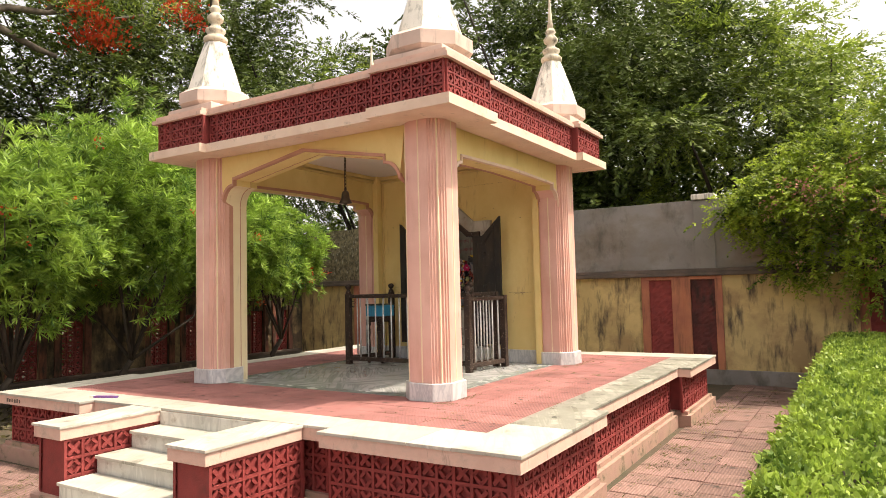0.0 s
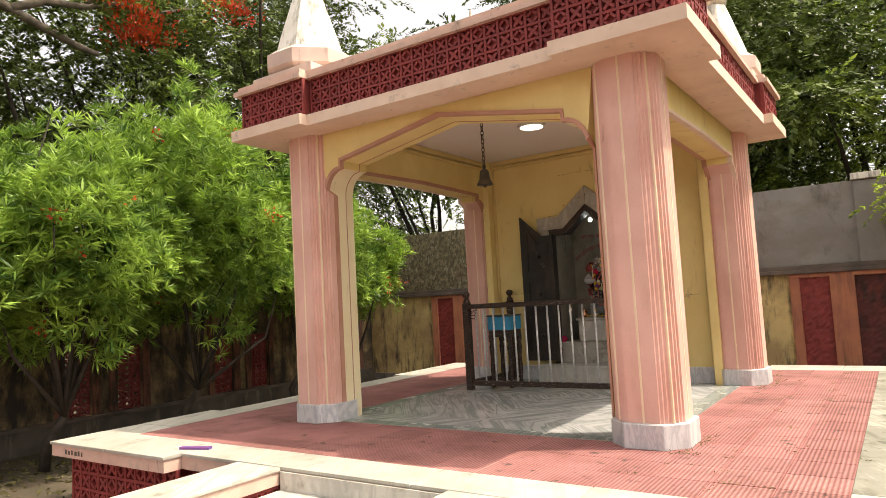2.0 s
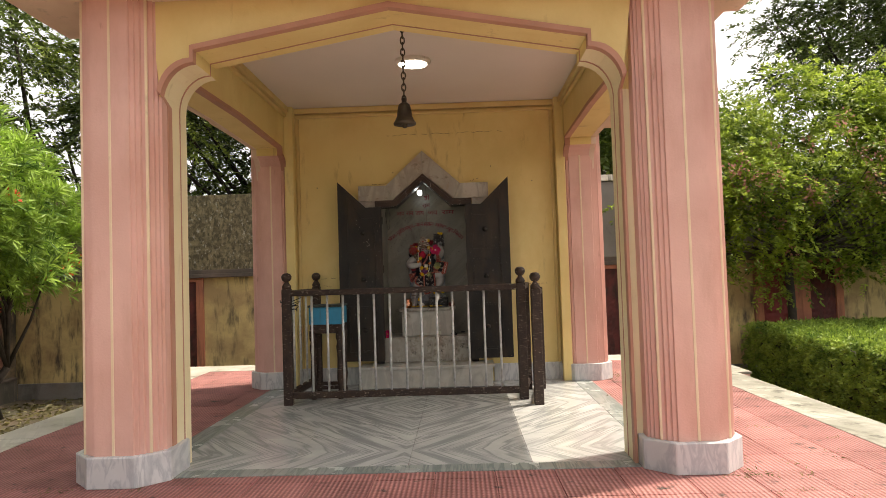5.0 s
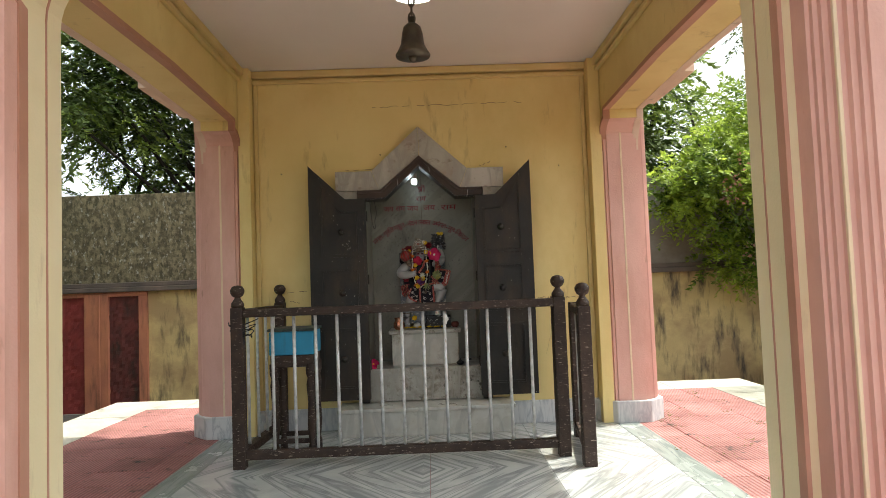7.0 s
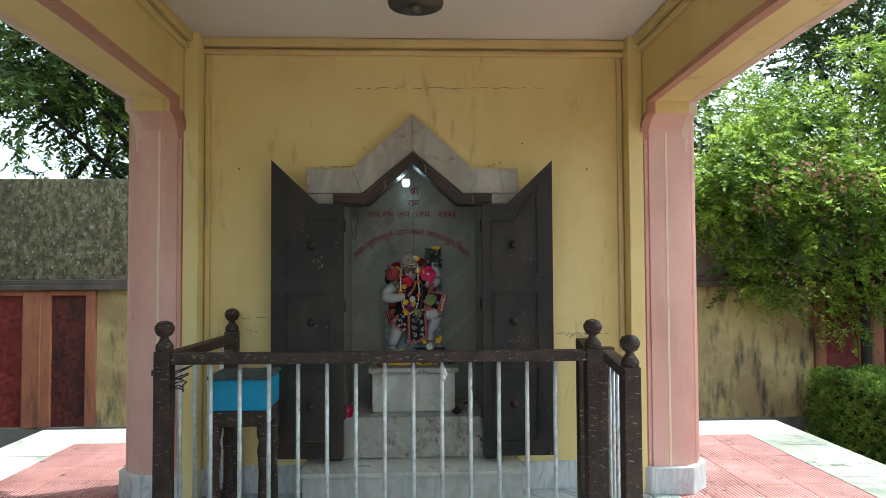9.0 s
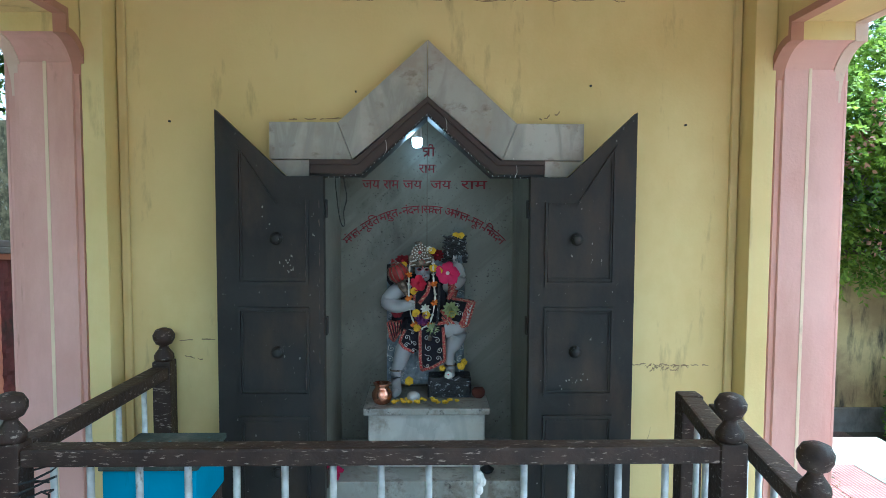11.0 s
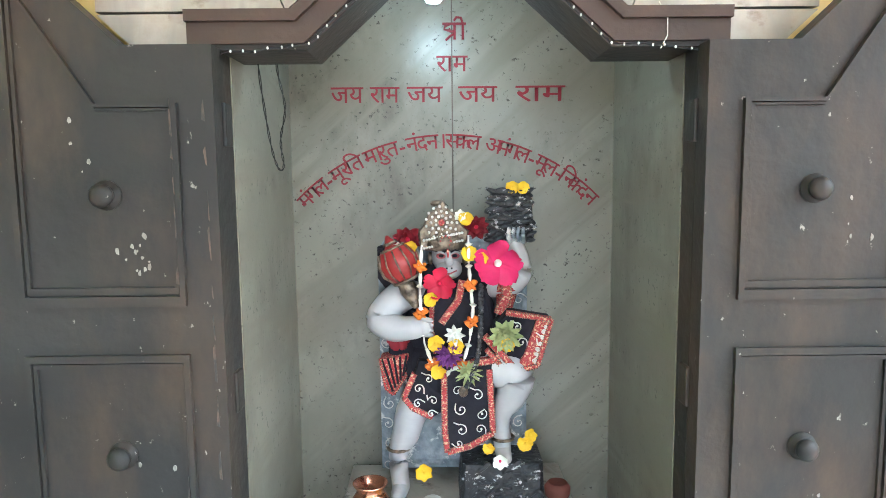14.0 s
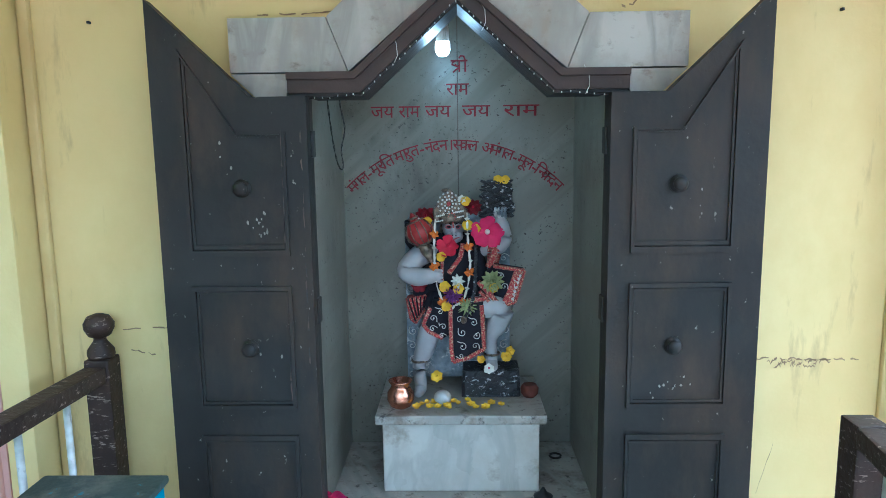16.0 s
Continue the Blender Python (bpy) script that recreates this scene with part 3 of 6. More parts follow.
arch(Matrix.Translation((-0.022, 0, 0)), -CO - 0.12, -CO + 0.205, "yellow front arch with shallow gable", 1.19, 0.175, 3.045, jamb_y=-CO - 0.02)
arch(Matrix.Rotation(-math.pi / 2, 4, "Z"), -CO - 0.12, -CO + 0.13, "yellow side arch with shallow gable", 1.245, 0.15, 2.885, True)
arch(Matrix.Rotation(math.pi / 2, 4, "Z"), -CO - 0.12, -CO + 0.13, "yellow side arch with shallow gable", 1.245, 0.15, 2.885, True)

# roof: projecting slab, pierced fascia, lip, deck
R, RR, RB = 1.95, 1.87, 1.10


def ring_prism(outline, hole, z0, z1):
    """A stepped square drawn up from z0 to z1 with a square hole through it."""
    bm = bmesh.new()
    n = len(outline)
    inn = [(max(-hole, min(hole, x)), max(-hole, min(hole, y))) for x, y in outline]
    rings = [[bm.verts.new((x, y, z)) for x, y in o] for o, z in ((outline, z0), (outline, z1), (inn, z1), (inn, z0))]
    for a, b in zip(rings, rings[1:] + rings[:1]):
        for i in range(n):
            try:
                bm.faces.new((a[i], a[(i + 1) % n], b[(i + 1) % n], b[i]))
            except ValueError:
                pass
    bmesh.ops.remove_doubles(bm, verts=bm.verts[:], dist=0.0005)
    bmesh.ops.recalc_face_normals(bm, faces=bm.faces[:])
    return bm


bm = ring_prism(stepped_square(R, RR, RB), 1.56, 3.12, 3.21)
part("cornice_slab", bm, CORNICE, pav, "pale pink projecting cornice slab")
bm = ring_prism(stepped_square(R - 0.09, RR - 0.09, RB + 0.03), 1.56, 3.21, 3.52)
part("fascia_core", bm, RED, pav)
screens(pav, R, RR, RB, 3.212, 3.52, 0.105, "pierced_fascia", 0.088)
bm = prism(bmesh.new(), stepped_square(R - 0.02, RR - 0.02, RB + 0.01), 3.52, 3.56)
prism(bm, stepped_square(R - 0.05, RR - 0.05, RB + 0.03), 3.56, 3.60)
part("parapet_lip", bm, BANDP, pav, "pink parapet lip")


def spire(x, y):
    s = thing("corner_spire", "whitewashed eight-sided spire with ringed finial and pointed tip", "spire", "roof corner spires", at=(x, y, 3.598))
    bm = bmesh.new()
    box(bm, x - 0.36, x + 0.36, y - 0.36, y + 0.36, 3.598, 3.68, 0.01)
    part("foot", bm, PALEPINK, s)
    bm = lathe(bmesh.new(), [(0.34, 0), (0.40, 0.05), (0.40, 0.17), (0.35, 0.20), (0.33, 0.22)], 8, (x, y, 3.68), math.pi / 8)
    part("collar", bm, PALEPINK, s, "stained pink collar")
    bm = lathe(bmesh.new(), [(0.31, 0.22), (0.27, 0.36), (0.15, 0.72), (0.12, 0.80)], 8, (x, y, 3.68), math.pi / 8)
    part("cone", bm, WHITE, s)
    bm = lathe(bmesh.new(), [(0.10, 0.80), (0.13, 0.82), (0.135, 0.86), (0.10, 0.89), (0.085, 0.91), (0.11, 0.94), (0.11, 0.97), (0.06, 1.0), (0.05, 1.04), (0.085, 1.07), (0.095, 1.11), (0.06, 1.15), (0.045, 1.17), (0.07, 1.2), (0.05, 1.24)], 14, (x, y, 3.68))
    part("finial", bm, FINIAL, s, "ringed cream finial", smooth=True)
    bm = lathe(bmesh.new(), [(0.045, 1.24), (0.03, 1.34), (0.012, 1.62), (0.004, 1.66)], 10, (x, y, 3.68))
    part("tip", bm, FINIAL, s, "cream pointed tip", smooth=True)


for sx in (-1, 1):
    for sy in (-1, 1):
        spire(sx * 1.45, sy * 1.45)

# ceiling
bm = bmesh.new()
box(bm, -1.56, 1.56, -1.56, 1.56, 3.275, 3.345)
ceiling = part("ceiling", bm, CEIL)
tagged(ceiling, "off-white painted flat ceiling under the pavilion roof", "ceiling", kind="structure")
# back wall with the niche opening
WY = 1.33
OX0, OX1 = -0.43, 0.39
MX = (OX0 + OX1) / 2
wall_back = thing("wall_north", "yellow plastered back wall of the shrine", "wall", kind="structure")
bm = bmesh.new()
GABLE = [(OX0, 0.86), (OX0, 2.37), (OX0 + 0.12, 2.37), (MX, 2.64), (OX1 - 0.12, 2.37), (OX1, 2.37), (OX1, 0.86)]
for y in (WY, WY + 0.12):
    def q(*pts):
        bm.faces.new([bm.verts.new((x, y, z)) for x, z in pts])
    q((-1.30, FLOOR), (OX0, FLOOR), (OX0, 3.28), (-1.30, 3.28))
    q((OX1, FLOOR), (1.30, FLOOR), (1.30, 3.28), (OX1, 3.28))
    q((OX0, FLOOR), (OX1, FLOOR), (OX1, 0.86), (OX0, 0.86))
    q((OX0, 2.37), (OX0 + 0.12, 2.37), (MX, 2.64), (MX, 3.28), (OX0, 3.28))
    q((OX1, 2.37), (OX1, 3.28), (MX, 3.28), (MX, 2.64), (OX1 - 0.12, 2.37))
for (x0, z0), (x1, z1) in zip(GABLE, GABLE[1:]):
    bm.faces.new([bm.verts.new(v) for v in ((x0, WY, z0), (x1, WY, z1), (x1, WY + 0.12, z1), (x0, WY + 0.12, z0))])
bmesh.ops.remove_doubles(bm, verts=bm.verts[:], dist=0.0005)
part("plaster", bm, YELLOW, wall_back)
for sx in (-1, 1):
    xa, xb = sorted((sx * 1.215, sx * 1.297))
    boxed("corner_pier", (xa, xb, 1.212, WY + 0.002, FLOOR, 3.275), YELLOW, wall_back, bevel=0.004)
boxed("dado", (-1.22, OX0 - 0.2, WY - 0.014, WY + 0.004, FLOOR, FLOOR + 0.16), BASE, wall_back, "grey marble skirting")
boxed("dado", (OX1 + 0.2, 1.22, WY - 0.014, WY + 0.004, FLOOR, FLOOR + 0.16), BASE, wall_back, "grey marble skirting")
for sx in (-1, 1):
    for x, w in ((1.195, 0.016), (1.24, 0.014)):
        boxed("corner_moulding", (sx * x - w, sx * x + w, WY - 0.02, WY + 0.003, FLOOR + 0.16, 3.18), YELLOW_DIM, wall_back, bevel=0.008)
for z0, z1, d in ((3.18, 3.21, 0.03), (3.222, 3.272, 0.05)):
    boxed("ceiling_moulding", (-1.24, 1.24, WY - d, WY + 0.003, z0, z1), YELLOW_DIM, wall_back, bevel=0.008)
    for sx in (-1, 1):
        xa, xb = sorted((sx * (CO - 0.13), sx * (CO - 0.13 - d)))
        boxed("ceiling_moulding", (xa, xb, -CO + 0.13, WY - d, z0, z1), YELLOW_DIM, wall_back, bevel=0.008)
    boxed("ceiling_moulding", (-CO + 0.13 + d, CO - 0.13 - d, -CO + 0.222, -CO + 0.22 + d, z0 + 0.012, z1 + 0.002), YELLOW_DIM, wall_back, bevel=0.008)

# niche
niche = thing("shrine_niche", "grey-green marble lined niche", "niche", kind="structure")
NB = 1.81
boxed("niche_back", (-0.56, 0.52, NB, NB + 0.06, 0.86, 2.9), NICHE, niche)
boxed("niche_side", (OX0 - 0.06, OX0 - 0.0, WY + 0.122, NB - 0.002, 0.9, 2.9), NICHE, niche)
boxed("niche_side", (OX1 + 0.0, OX1 + 0.06, WY + 0.122, NB - 0.002, 0.9, 2.9), NICHE, niche)
boxed("niche_lining", (OX0 + 0.0005, OX0 + 0.008, 1.335, NB - 0.002, 1.096, 2.6), NICHE, niche, bevel=0.001)
boxed("niche_lining", (OX1 - 0.008, OX1 - 0.0005, 1.335, NB - 0.002, 1.096, 2.6), NICHE, niche, bevel=0.001)
boxed("niche_floor", (OX0 + 0.002, OX1 - 0.002, 1.30, NB - 0.002, 0.865, 1.095), GRIMY, niche, "stained white marble shelf")
boxed("niche_roof", (OX0 - 0.06, OX1 + 0.06, WY + 0.122, NB + 0.06, 2.902, 2.96), NICHE, niche)
boxed("bench_riser", (-0.61, 0.565, 1.05, WY - 0.016, FLOOR + 0.001, 0.835), SHRINE, niche, "white marble bench below the niche")
boxed("bench_top", (-0.625, 0.58, 1.03, 1.33, 0.836, 0.862), SHRINE, niche)
for dims in ((-0.70, -0.60, 1.452, 1.95, FLOOR, 3.1), (0.56, 0.66, 1.452, 1.95, FLOOR, 3.1), (-0.60, 0.56, 1.90, 1.95, FLOOR, 3.1), (-0.60, 0.56, 1.452, 1.90, 3.0, 3.1)):
    boxed("outer_plaster", dims, YELLOW, niche, "yellow plastered back of the niche")
boxed("niche_joint", (MX - 0.0015, MX + 0.0015, NB - 0.003, NB + 0.002, 1.1, 2.9), COPING, niche, bevel=0.0)

# marble crown and dark timber head over the opening
crown = thing("marble_crown", "grey marble gable band over the shrine opening", "crown", kind="structure")


def band(name, poly, y0, y1, mat, parent):
    bm = prism(bmesh.new(), poly, 0, 1)
    for v in bm.verts:
        v.co = Vector((v.co.x, y0 if v.co.z < 0.5 else y1, v.co.y))
    bmesh.ops.recalc_face_normals(bm, faces=bm.faces[:])
    return part(name, bm, mat, parent)


for s in (-1, 1):
    def X(d):
        return MX + s * d
    g = 0.0012
    band("crown_stone", [(X(0.605), 2.515), (X(0.345 + g), 2.515), (X(0.29 + g), 2.375), (X(0.605), 2.375)], 1.275, WY - 0.001, CROWNM, crown)
    band("crown_stone", [(X(0.345 - g), 2.515), (X(g), 2.828), (X(g), 2.615), (X(0.29 - g), 2.375)], 1.275, WY - 0.001, CROWNM, crown)
    band("crown_stone", [(X(0.605), 2.371), (X(0.455), 2.371), (X(0.455), 2.31), (X(0.54), 2.31)], 1.277, WY - 0.001, CROWNM, crown)
    for o0, o1, y0, mat in ((0.0, 0.30, 1.246, FRAMEW), (0.30, 0.86, 1.258, FRAMEW), (0.86, 1.0, 1.266, DOORP)):
        za, zb = 2.372 - 0.062 * o0, 2.372 - 0.062 * o1
        xa, xb = 0.275 - 0.02 * o0, 0.275 - 0.02 * o1
        band("timber_head", [(X(0.45), za), (X(xa), za), (X(xb), zb), (X(0.45), zb)], y0, WY + 0.09, mat, crown)
        band("timber_head", [(X(xa), za), (X(0.0), 2.612 - 0.072 * o0), (X(0.0), 2.612 - 0.072 * o1), (X(xb), zb)], y0, WY + 0.09, mat, crown)
    xa, xb = sorted((X(0.400), X(0.47)))
    boxed("timber_jamb", (xa, xb, 1.262, WY - 0.002, 0.865, 2.31), DOORP, crown)


# ---- door leaves ----
BAREWOOD = surface("worn_bare_wood", (0.13, 0.085, 0.065), (0.05, 0.04, 0.036), 30, 0.7, 0.3, stain=(0.04, 0.038, 0.037), stain_scale=(14, 14, 10), stain_at=(0.48, 0.56))

rnd = random.Random(5)
CHIP = surface("chipped_pale_primer", (0.34, 0.32, 0.28), (0.20, 0.185, 0.16), 60, 0.8, 0.2)


def door_leaf(name, s):
    """A tall leaf, folded back against the wall; its head rises towards the hinge side when shut, outwards when open."""
    d = thing(name, "open charcoal painted panelled wooden door leaf", "door", "shrine door leaves", kind="structure")
    xi, xo = MX + s * 0.387, MX + s * 0.785
    lo, hi, y0, y1 = 0.90, 2.548, 1.185, 1.228

    def at(u, z):
        return (xi + (xo - xi) * u, z)
    band("leaf", [at(0, lo), at(1, lo), at(1, hi), at(0.36, 2.305), at(0, 2.305)], y0, y1, DOORP, d)
    for k, (z0, z1) in enumerate(((0.97, 1.40), (1.475, 1.815), (1.895, 2.215))):
        u0, u1 = 0.14, 0.805
        if k == 2:
            outer = [at(u0, z0), at(u1, z0), at(u1, 2.425), at(0.46, z1), at(u0, z1)]
        else:
            outer = [at(u0, z0), at(u1, z0), at(u1, z1), at(u0, z1)]
        c = Vector((sum(p[0] for p in outer) / len(outer), sum(p[1] for p in outer) / len(outer)))

        def inset(p, f):
            return tuple(Vector(p) + (c - Vector(p)) * f)
        n = len(outer)
        for i in range(n):
            a, b = outer[i], outer[(i + 1) % n]
            band("panel_moulding", [a, b, inset(b, 0.07), inset(a, 0.07)], y0 - 0.010, y0 + 0.001, DOORP, d)
            band("panel_moulding", [inset(a, 0.085), inset(b, 0.085), inset(b, 0.13), inset(a, 0.13)], y0 - 0.006, y0 + 0.001, DOORP, d)
        bm = bmesh.new()
        kz = 2.073 if k == 2 else (z0 + z1) / 2
        kx = xi + (xo - xi) * 0.44
        lathe(bm, [(0.024, 0), (0.024, 0.003), (0.010, 0.005), (0.010, 0.011), (0.018, 0.014), (0.019, 0.021), (0.012, 0.028), (0.002, 0.030)], 16)
        bm.transform(Matrix.Translation((kx, y0, kz)) @ Matrix.Rotation(math.pi / 2, 4, "X"))
        part("knob", bm, DOORP, d, smooth=True)
    # paint worn through along the moulding of the leaf that is handled, and chips
    if s < 0:
        for u, z0, z1, out in ((0.036, 1.60, 2.22, 0.0015), (0.160, 1.93, 2.20, 0.0118), (0.163, 1.50, 1.62, 0.0118)):
            z = z0
            while z < z1:
                ln, w0, w1 = rnd.uniform(0.015, 0.06), rnd.uniform(0.003, 0.014), rnd.uniform(0.003, 0.014)
                band("worn_edge", [at(u, z), at(u + w0, z + 0.003), at(u + w1, z + ln), at(u + 0.004, z + ln + 0.006)], y0 - out, y0 - out + 0.003, BAREWOOD, d)
                z += ln + rnd.uniform(0.008, 0.05)
    for cu, cz, su, sz, n in (((0.33, 1.985, 0.07, 0.03, 14), (0.36, 1.60, 0.1, 0.05, 5), (0.55, 2.15, 0.1, 0.04, 4)) if s < 0 else ((0.42, 1.53, 0.12, 0.02, 12), (0.6, 2.02, 0.12, 0.08, 4))):
        for k in range(n):
            u, z, r = rnd.gauss(cu, su * 0.6), rnd.gauss(cz, sz * 0.7), rnd.uniform(0.0012, 0.0045)
            ring = [at(u + r * 2.2 * math.cos(a * 1.05) * rnd.uniform(0.5, 1.2), z + r * math.sin(a * 1.05) * rnd.uniform(0.6, 1.8)) for a in range(6)]
            band("paint_chip", ring, y0 - 0.0012, y0 + 0.001, CHIP, d)
    for z in (1.1, 1.7, 2.15):
        boxed("hinge", (xi - s * 0.002 - 0.004, xi - s * 0.002 + 0.004, y1 - 0.004, 1.262, z, z + 0.07), DOORP, d, bevel=0.003)
    return d


door_leaf("door_1", -1)
door_leaf("door_2", 1)

# ---- pedestal and statue ----
pedestal = thing("pedestal", "white marble block pedestal inside the niche", "pedestal")
boxed("block", (MX - 0.245, MX + 0.245, 1.44, 1.77, 1.096, 1.325), SHRINE, pedestal)
boxed("top_slab", (MX - 0.265, MX + 0.265, 1.415, 1.78, 1.326, 1.356), GRIMY, pedestal, "pale marble slab with dark drips")

# ---- railing ----
rail = thing("wooden_railing", "worn dark wooden railing with steel bars", "railing", at=(0, 0, FLOOR))


def post(x, y, parent, knob=True, h=0.86):
    bm = box(bmesh.new(), x - 0.035, x + 0.035, y - 0.035, y + 0.035, FLOOR, FLOOR + h, 0.006)
    p = part("post", bm, WOOD, parent)
    if knob:
        bm = lathe(bmesh.new(), [(0.034, 0), (0.037, 0.010), (0.036, 0.024), (0.018, 0.050), (0.016, 0.058), (0.03, 0.066), (0.04, 0.085), (0.041, 0.101), (0.03, 0.120), (0.012, 0.127), (0.002, 0.128)], 16, (x, y, FLOOR + h))
        part("finial", bm, WOOD, p, smooth=True)


def rails(a, b, parent, n, z0=0.05, z1=0.860, first=None, step=None):
    a, b = Vector((*a, 0)), Vector((*b, 0))
    d = (b - a).normalized()
    w = Vector((-d.y, d.x, 0))
    for z, hh, ww in ((z0, 0.052, 0.026), (z1, 0.047, 0.032)):
        bm = box(bmesh.new(), 0, (b - a).length, -ww, ww, 0, hh, 0.008)
        bm.transform(Matrix.Translation((a.x, a.y, FLOOR + z)) @ Matrix.Rotation(math.atan2(d.y, d.x), 4, "Z"))
        part("rail", bm, WOOD, parent)
    for i in range(n):
        p = a + (b - a) * ((i + 0.75) / (n + 0.5)) if first is None else a + d * (first + step * i)
        bm = tube(bmesh.new(), [(p.x, p.y, FLOOR + z0 + 0.04), (p.x, p.y, FLOOR + z1 + 0.01)], 0.0095, sides=10)
        part("bar", bm, STEEL, parent, smooth=True)


PL, PA = (-1.085, 0.385), (0.775, 0.385)
post(*PL, rail, True, 0.919)
post(*PA, rail, True, 0.912)
post(-1.04, 1.275, rail, True, 0.924)
post(0.850, 0.845, rail, False, 0.908)
rails((-1.05, 0.385), (0.74, 0.385), rail, 13, first=0.162, step=0.1245)
rails((-1.084, 0.42), (-1.042, 1.24), rail, 4)
rails((0.781, 0.42), (0.845, 0.812), rail, 3)
gate = thing("railing_gate", "dark wooden gate panel standing open against the railing", "gate", at=(0, 0, FLOOR))
post(0.865, 0.15, gate, True, 0.864)
post(0.965, 0.845, gate, False, 0.865)
rails((0.870, 0.185), (0.960, 0.812), gate, 5, z1=0.81)

# ---- loose things on the floor ----
stool = thing("wooden_stand", "dark wooden stand on turned legs", "stand", at=(-0.825, 0.725, FLOOR))
for sx in (-1, 1):
    for sy in (-1, 1):
        x, y = -0.825 + sx * 0.11, 0.725 + sy * 0.11
        bm = lathe(bmesh.new(), [(0.024, 0), (0.024, 0.05), (0.017, 0.08), (0.026, 0.17), (0.02, 0.33), (0.028, 0.43), (0.02, 0.47), (0.03, 0.50), (0.03, 0.56)], 12, (x, y, FLOOR))
        part("leg", bm, WOOD, stool, smooth=True)
boxed("apron", (-0.955, -0.695, 0.595, 0.855, FLOOR + 0.54, FLOOR + 0.613), WOOD, stool)
boxed("stretcher", (-0.93, -0.72, 0.605, 0.625, FLOOR + 0.08, FLOOR + 0.11), WOOD, stool)
boxed("stretcher", (-0.93, -0.72, 0.825, 0.845, FLOOR + 0.08, FLOOR + 0.11), WOOD, stool)
LID = surface("dusty_worn_lid", (0.075, 0.095, 0.085), (0.035, 0.05, 0.045), 9, 0.8, 0.3, wash=(0.16, 0.16, 0.14), wash_scale=(6, 6, 6), wash_at=(0.5, 0.72), stain=(0.03, 0.22, 0.32), stain_scale=(12, 12, 12), stain_at=(0.64, 0.68))
donation = thing("blue_box", "turquoise painted metal box on the wooden stand", "box", at=(-0.825, 0.725, FLOOR + 0.613))
boxed("body", (-0.96, -0.69, 0.59, 0.86, FLOOR + 0.614, FLOOR + 0.757), BLUE, donation, bevel=0.008)
boxed("lid", (-0.968, -0.682, 0.582, 0.868, FLOOR + 0.758, FLOOR + 0.776), LID, donation, "dusty dark green lid with blue showing through", bevel=0.006)

bell = thing("brass_bell", "dark bronze bell hanging on a chain from the ceiling", "bell", at=(0, -0.93, 3.25))
bm = lathe(bmesh.new(), [(0.067, 0), (0.069, 0.008), (0.061, 0.02), (0.046, 0.05), (0.041, 0.095), (0.034, 0.12), (0.02, 0.132), (0.013, 0.136), (0.013, 0.16)], 20, (0, -0.93, 2.575))
part("body", bm, IRON, bell, smooth=True)
bm = ball(bmesh.new(), (0, -0.93, 2.57), 0.017)
part("clapper", bm, IRON, bell, smooth=True)
k, z = 0, 2.73
while z < 3.25:
    ring = bmesh.new()
    pts = []
    for i in range(11):
        a = 2 * math.pi * i / 10
        pts.append((0.012 * math.cos(a), 0, 0.024 * math.sin(a)))
    tube(ring, pts, 0.0045, sides=5)
    ring.transform(Matrix.Translation((0, -0.93, z)) @ Matrix.Rotation(math.pi / 2 * (k % 2), 4, "Z"))
    part("chain_link", ring, IRON, bell)
    z += 0.036
    k += 1

lamp = thing("ceiling_lamp", "round white flush ceiling lamp, lit", "lamp", at=(0, 0.02, 3.25))
bm = lathe(bmesh.new(), [(0.135, 0), (0.135, -0.02), (0.118, -0.028), (0.11, -0.03)], 28, (0, 0.02, 3.2745))
part("rim", bm, WHITE, lamp)
bm = lathe(bmesh.new(), [(0.108, -0.0305), (0.09, -0.036), (0.01, -0.038)], 28, (0, 0.02, 3.2745))
part("diffuser", bm, LAMPGLOW, lamp, "lit white diffuser")

bulb = thing("led_bulb", "lit white bulb hanging under the niche gable", "bulb", at=(MX - 0.043, 1.50, 2.6))
bm = lathe(bmesh.new(), [(0.002, 0.014), (0.013, 0.016), (0.020, 0.025), (0.022, 0.038), (0.020, 0.055)], 18, (MX - 0.043, 1.50, 2.425))
part("globe", bm, BULBGLOW, bulb, smooth=True)
bm = lathe(bmesh.new(), [(0.020, 0.0555), (0.019, 0.09), (0.017, 0.1), (0.015, 0.13), (0.005, 0.17)], 18, (MX - 0.043, 1.50, 2.425))
part("cap", bm, WHITE, bulb, smooth=True)

# ---- inner marble floor and red tile terrace ----
floor = thing("floor", "veined white marble floor with red chequered tile terrace", "floor", kind="structure")
boxed("bed", (-RIM, RIM, -RIM, RIM, 0.3, FLOOR - 0.012), TILE, floor)
xs = [-1.30, -0.65, 0.0, 0.65, 1.30]
ys = [-1.40, -0.75, -0.1, 0.55, 1.328]
for i in range(4):
    for j in range(4):
        boxed("marble_slab", (xs[i] + 0.001, xs[i + 1] - 0.001, ys[j] + 0.001, ys[j + 1] - 0.001, FLOOR - 0.011, FLOOR + 0.002), (FLOORM, FLOORN)[(i + j) % 2], floor, bevel=0.001)
boxed("marble_border", (-1.45, -1.301, -1.40, 1.328, FLOOR - 0.011, FLOOR + 0.003), BORDER, floor, bevel=0.001)
boxed("marble_border", (1.301, 1.45, -1.40, 1.328, FLOOR - 0.011, FLOOR + 0.003), BORDER, floor, bevel=0.001)
boxed("marble_border", (-1.45, 1.45, -1.52, -1.401, FLOOR - 0.011, FLOOR + 0.003), BORDER, floor, bevel=0.001)

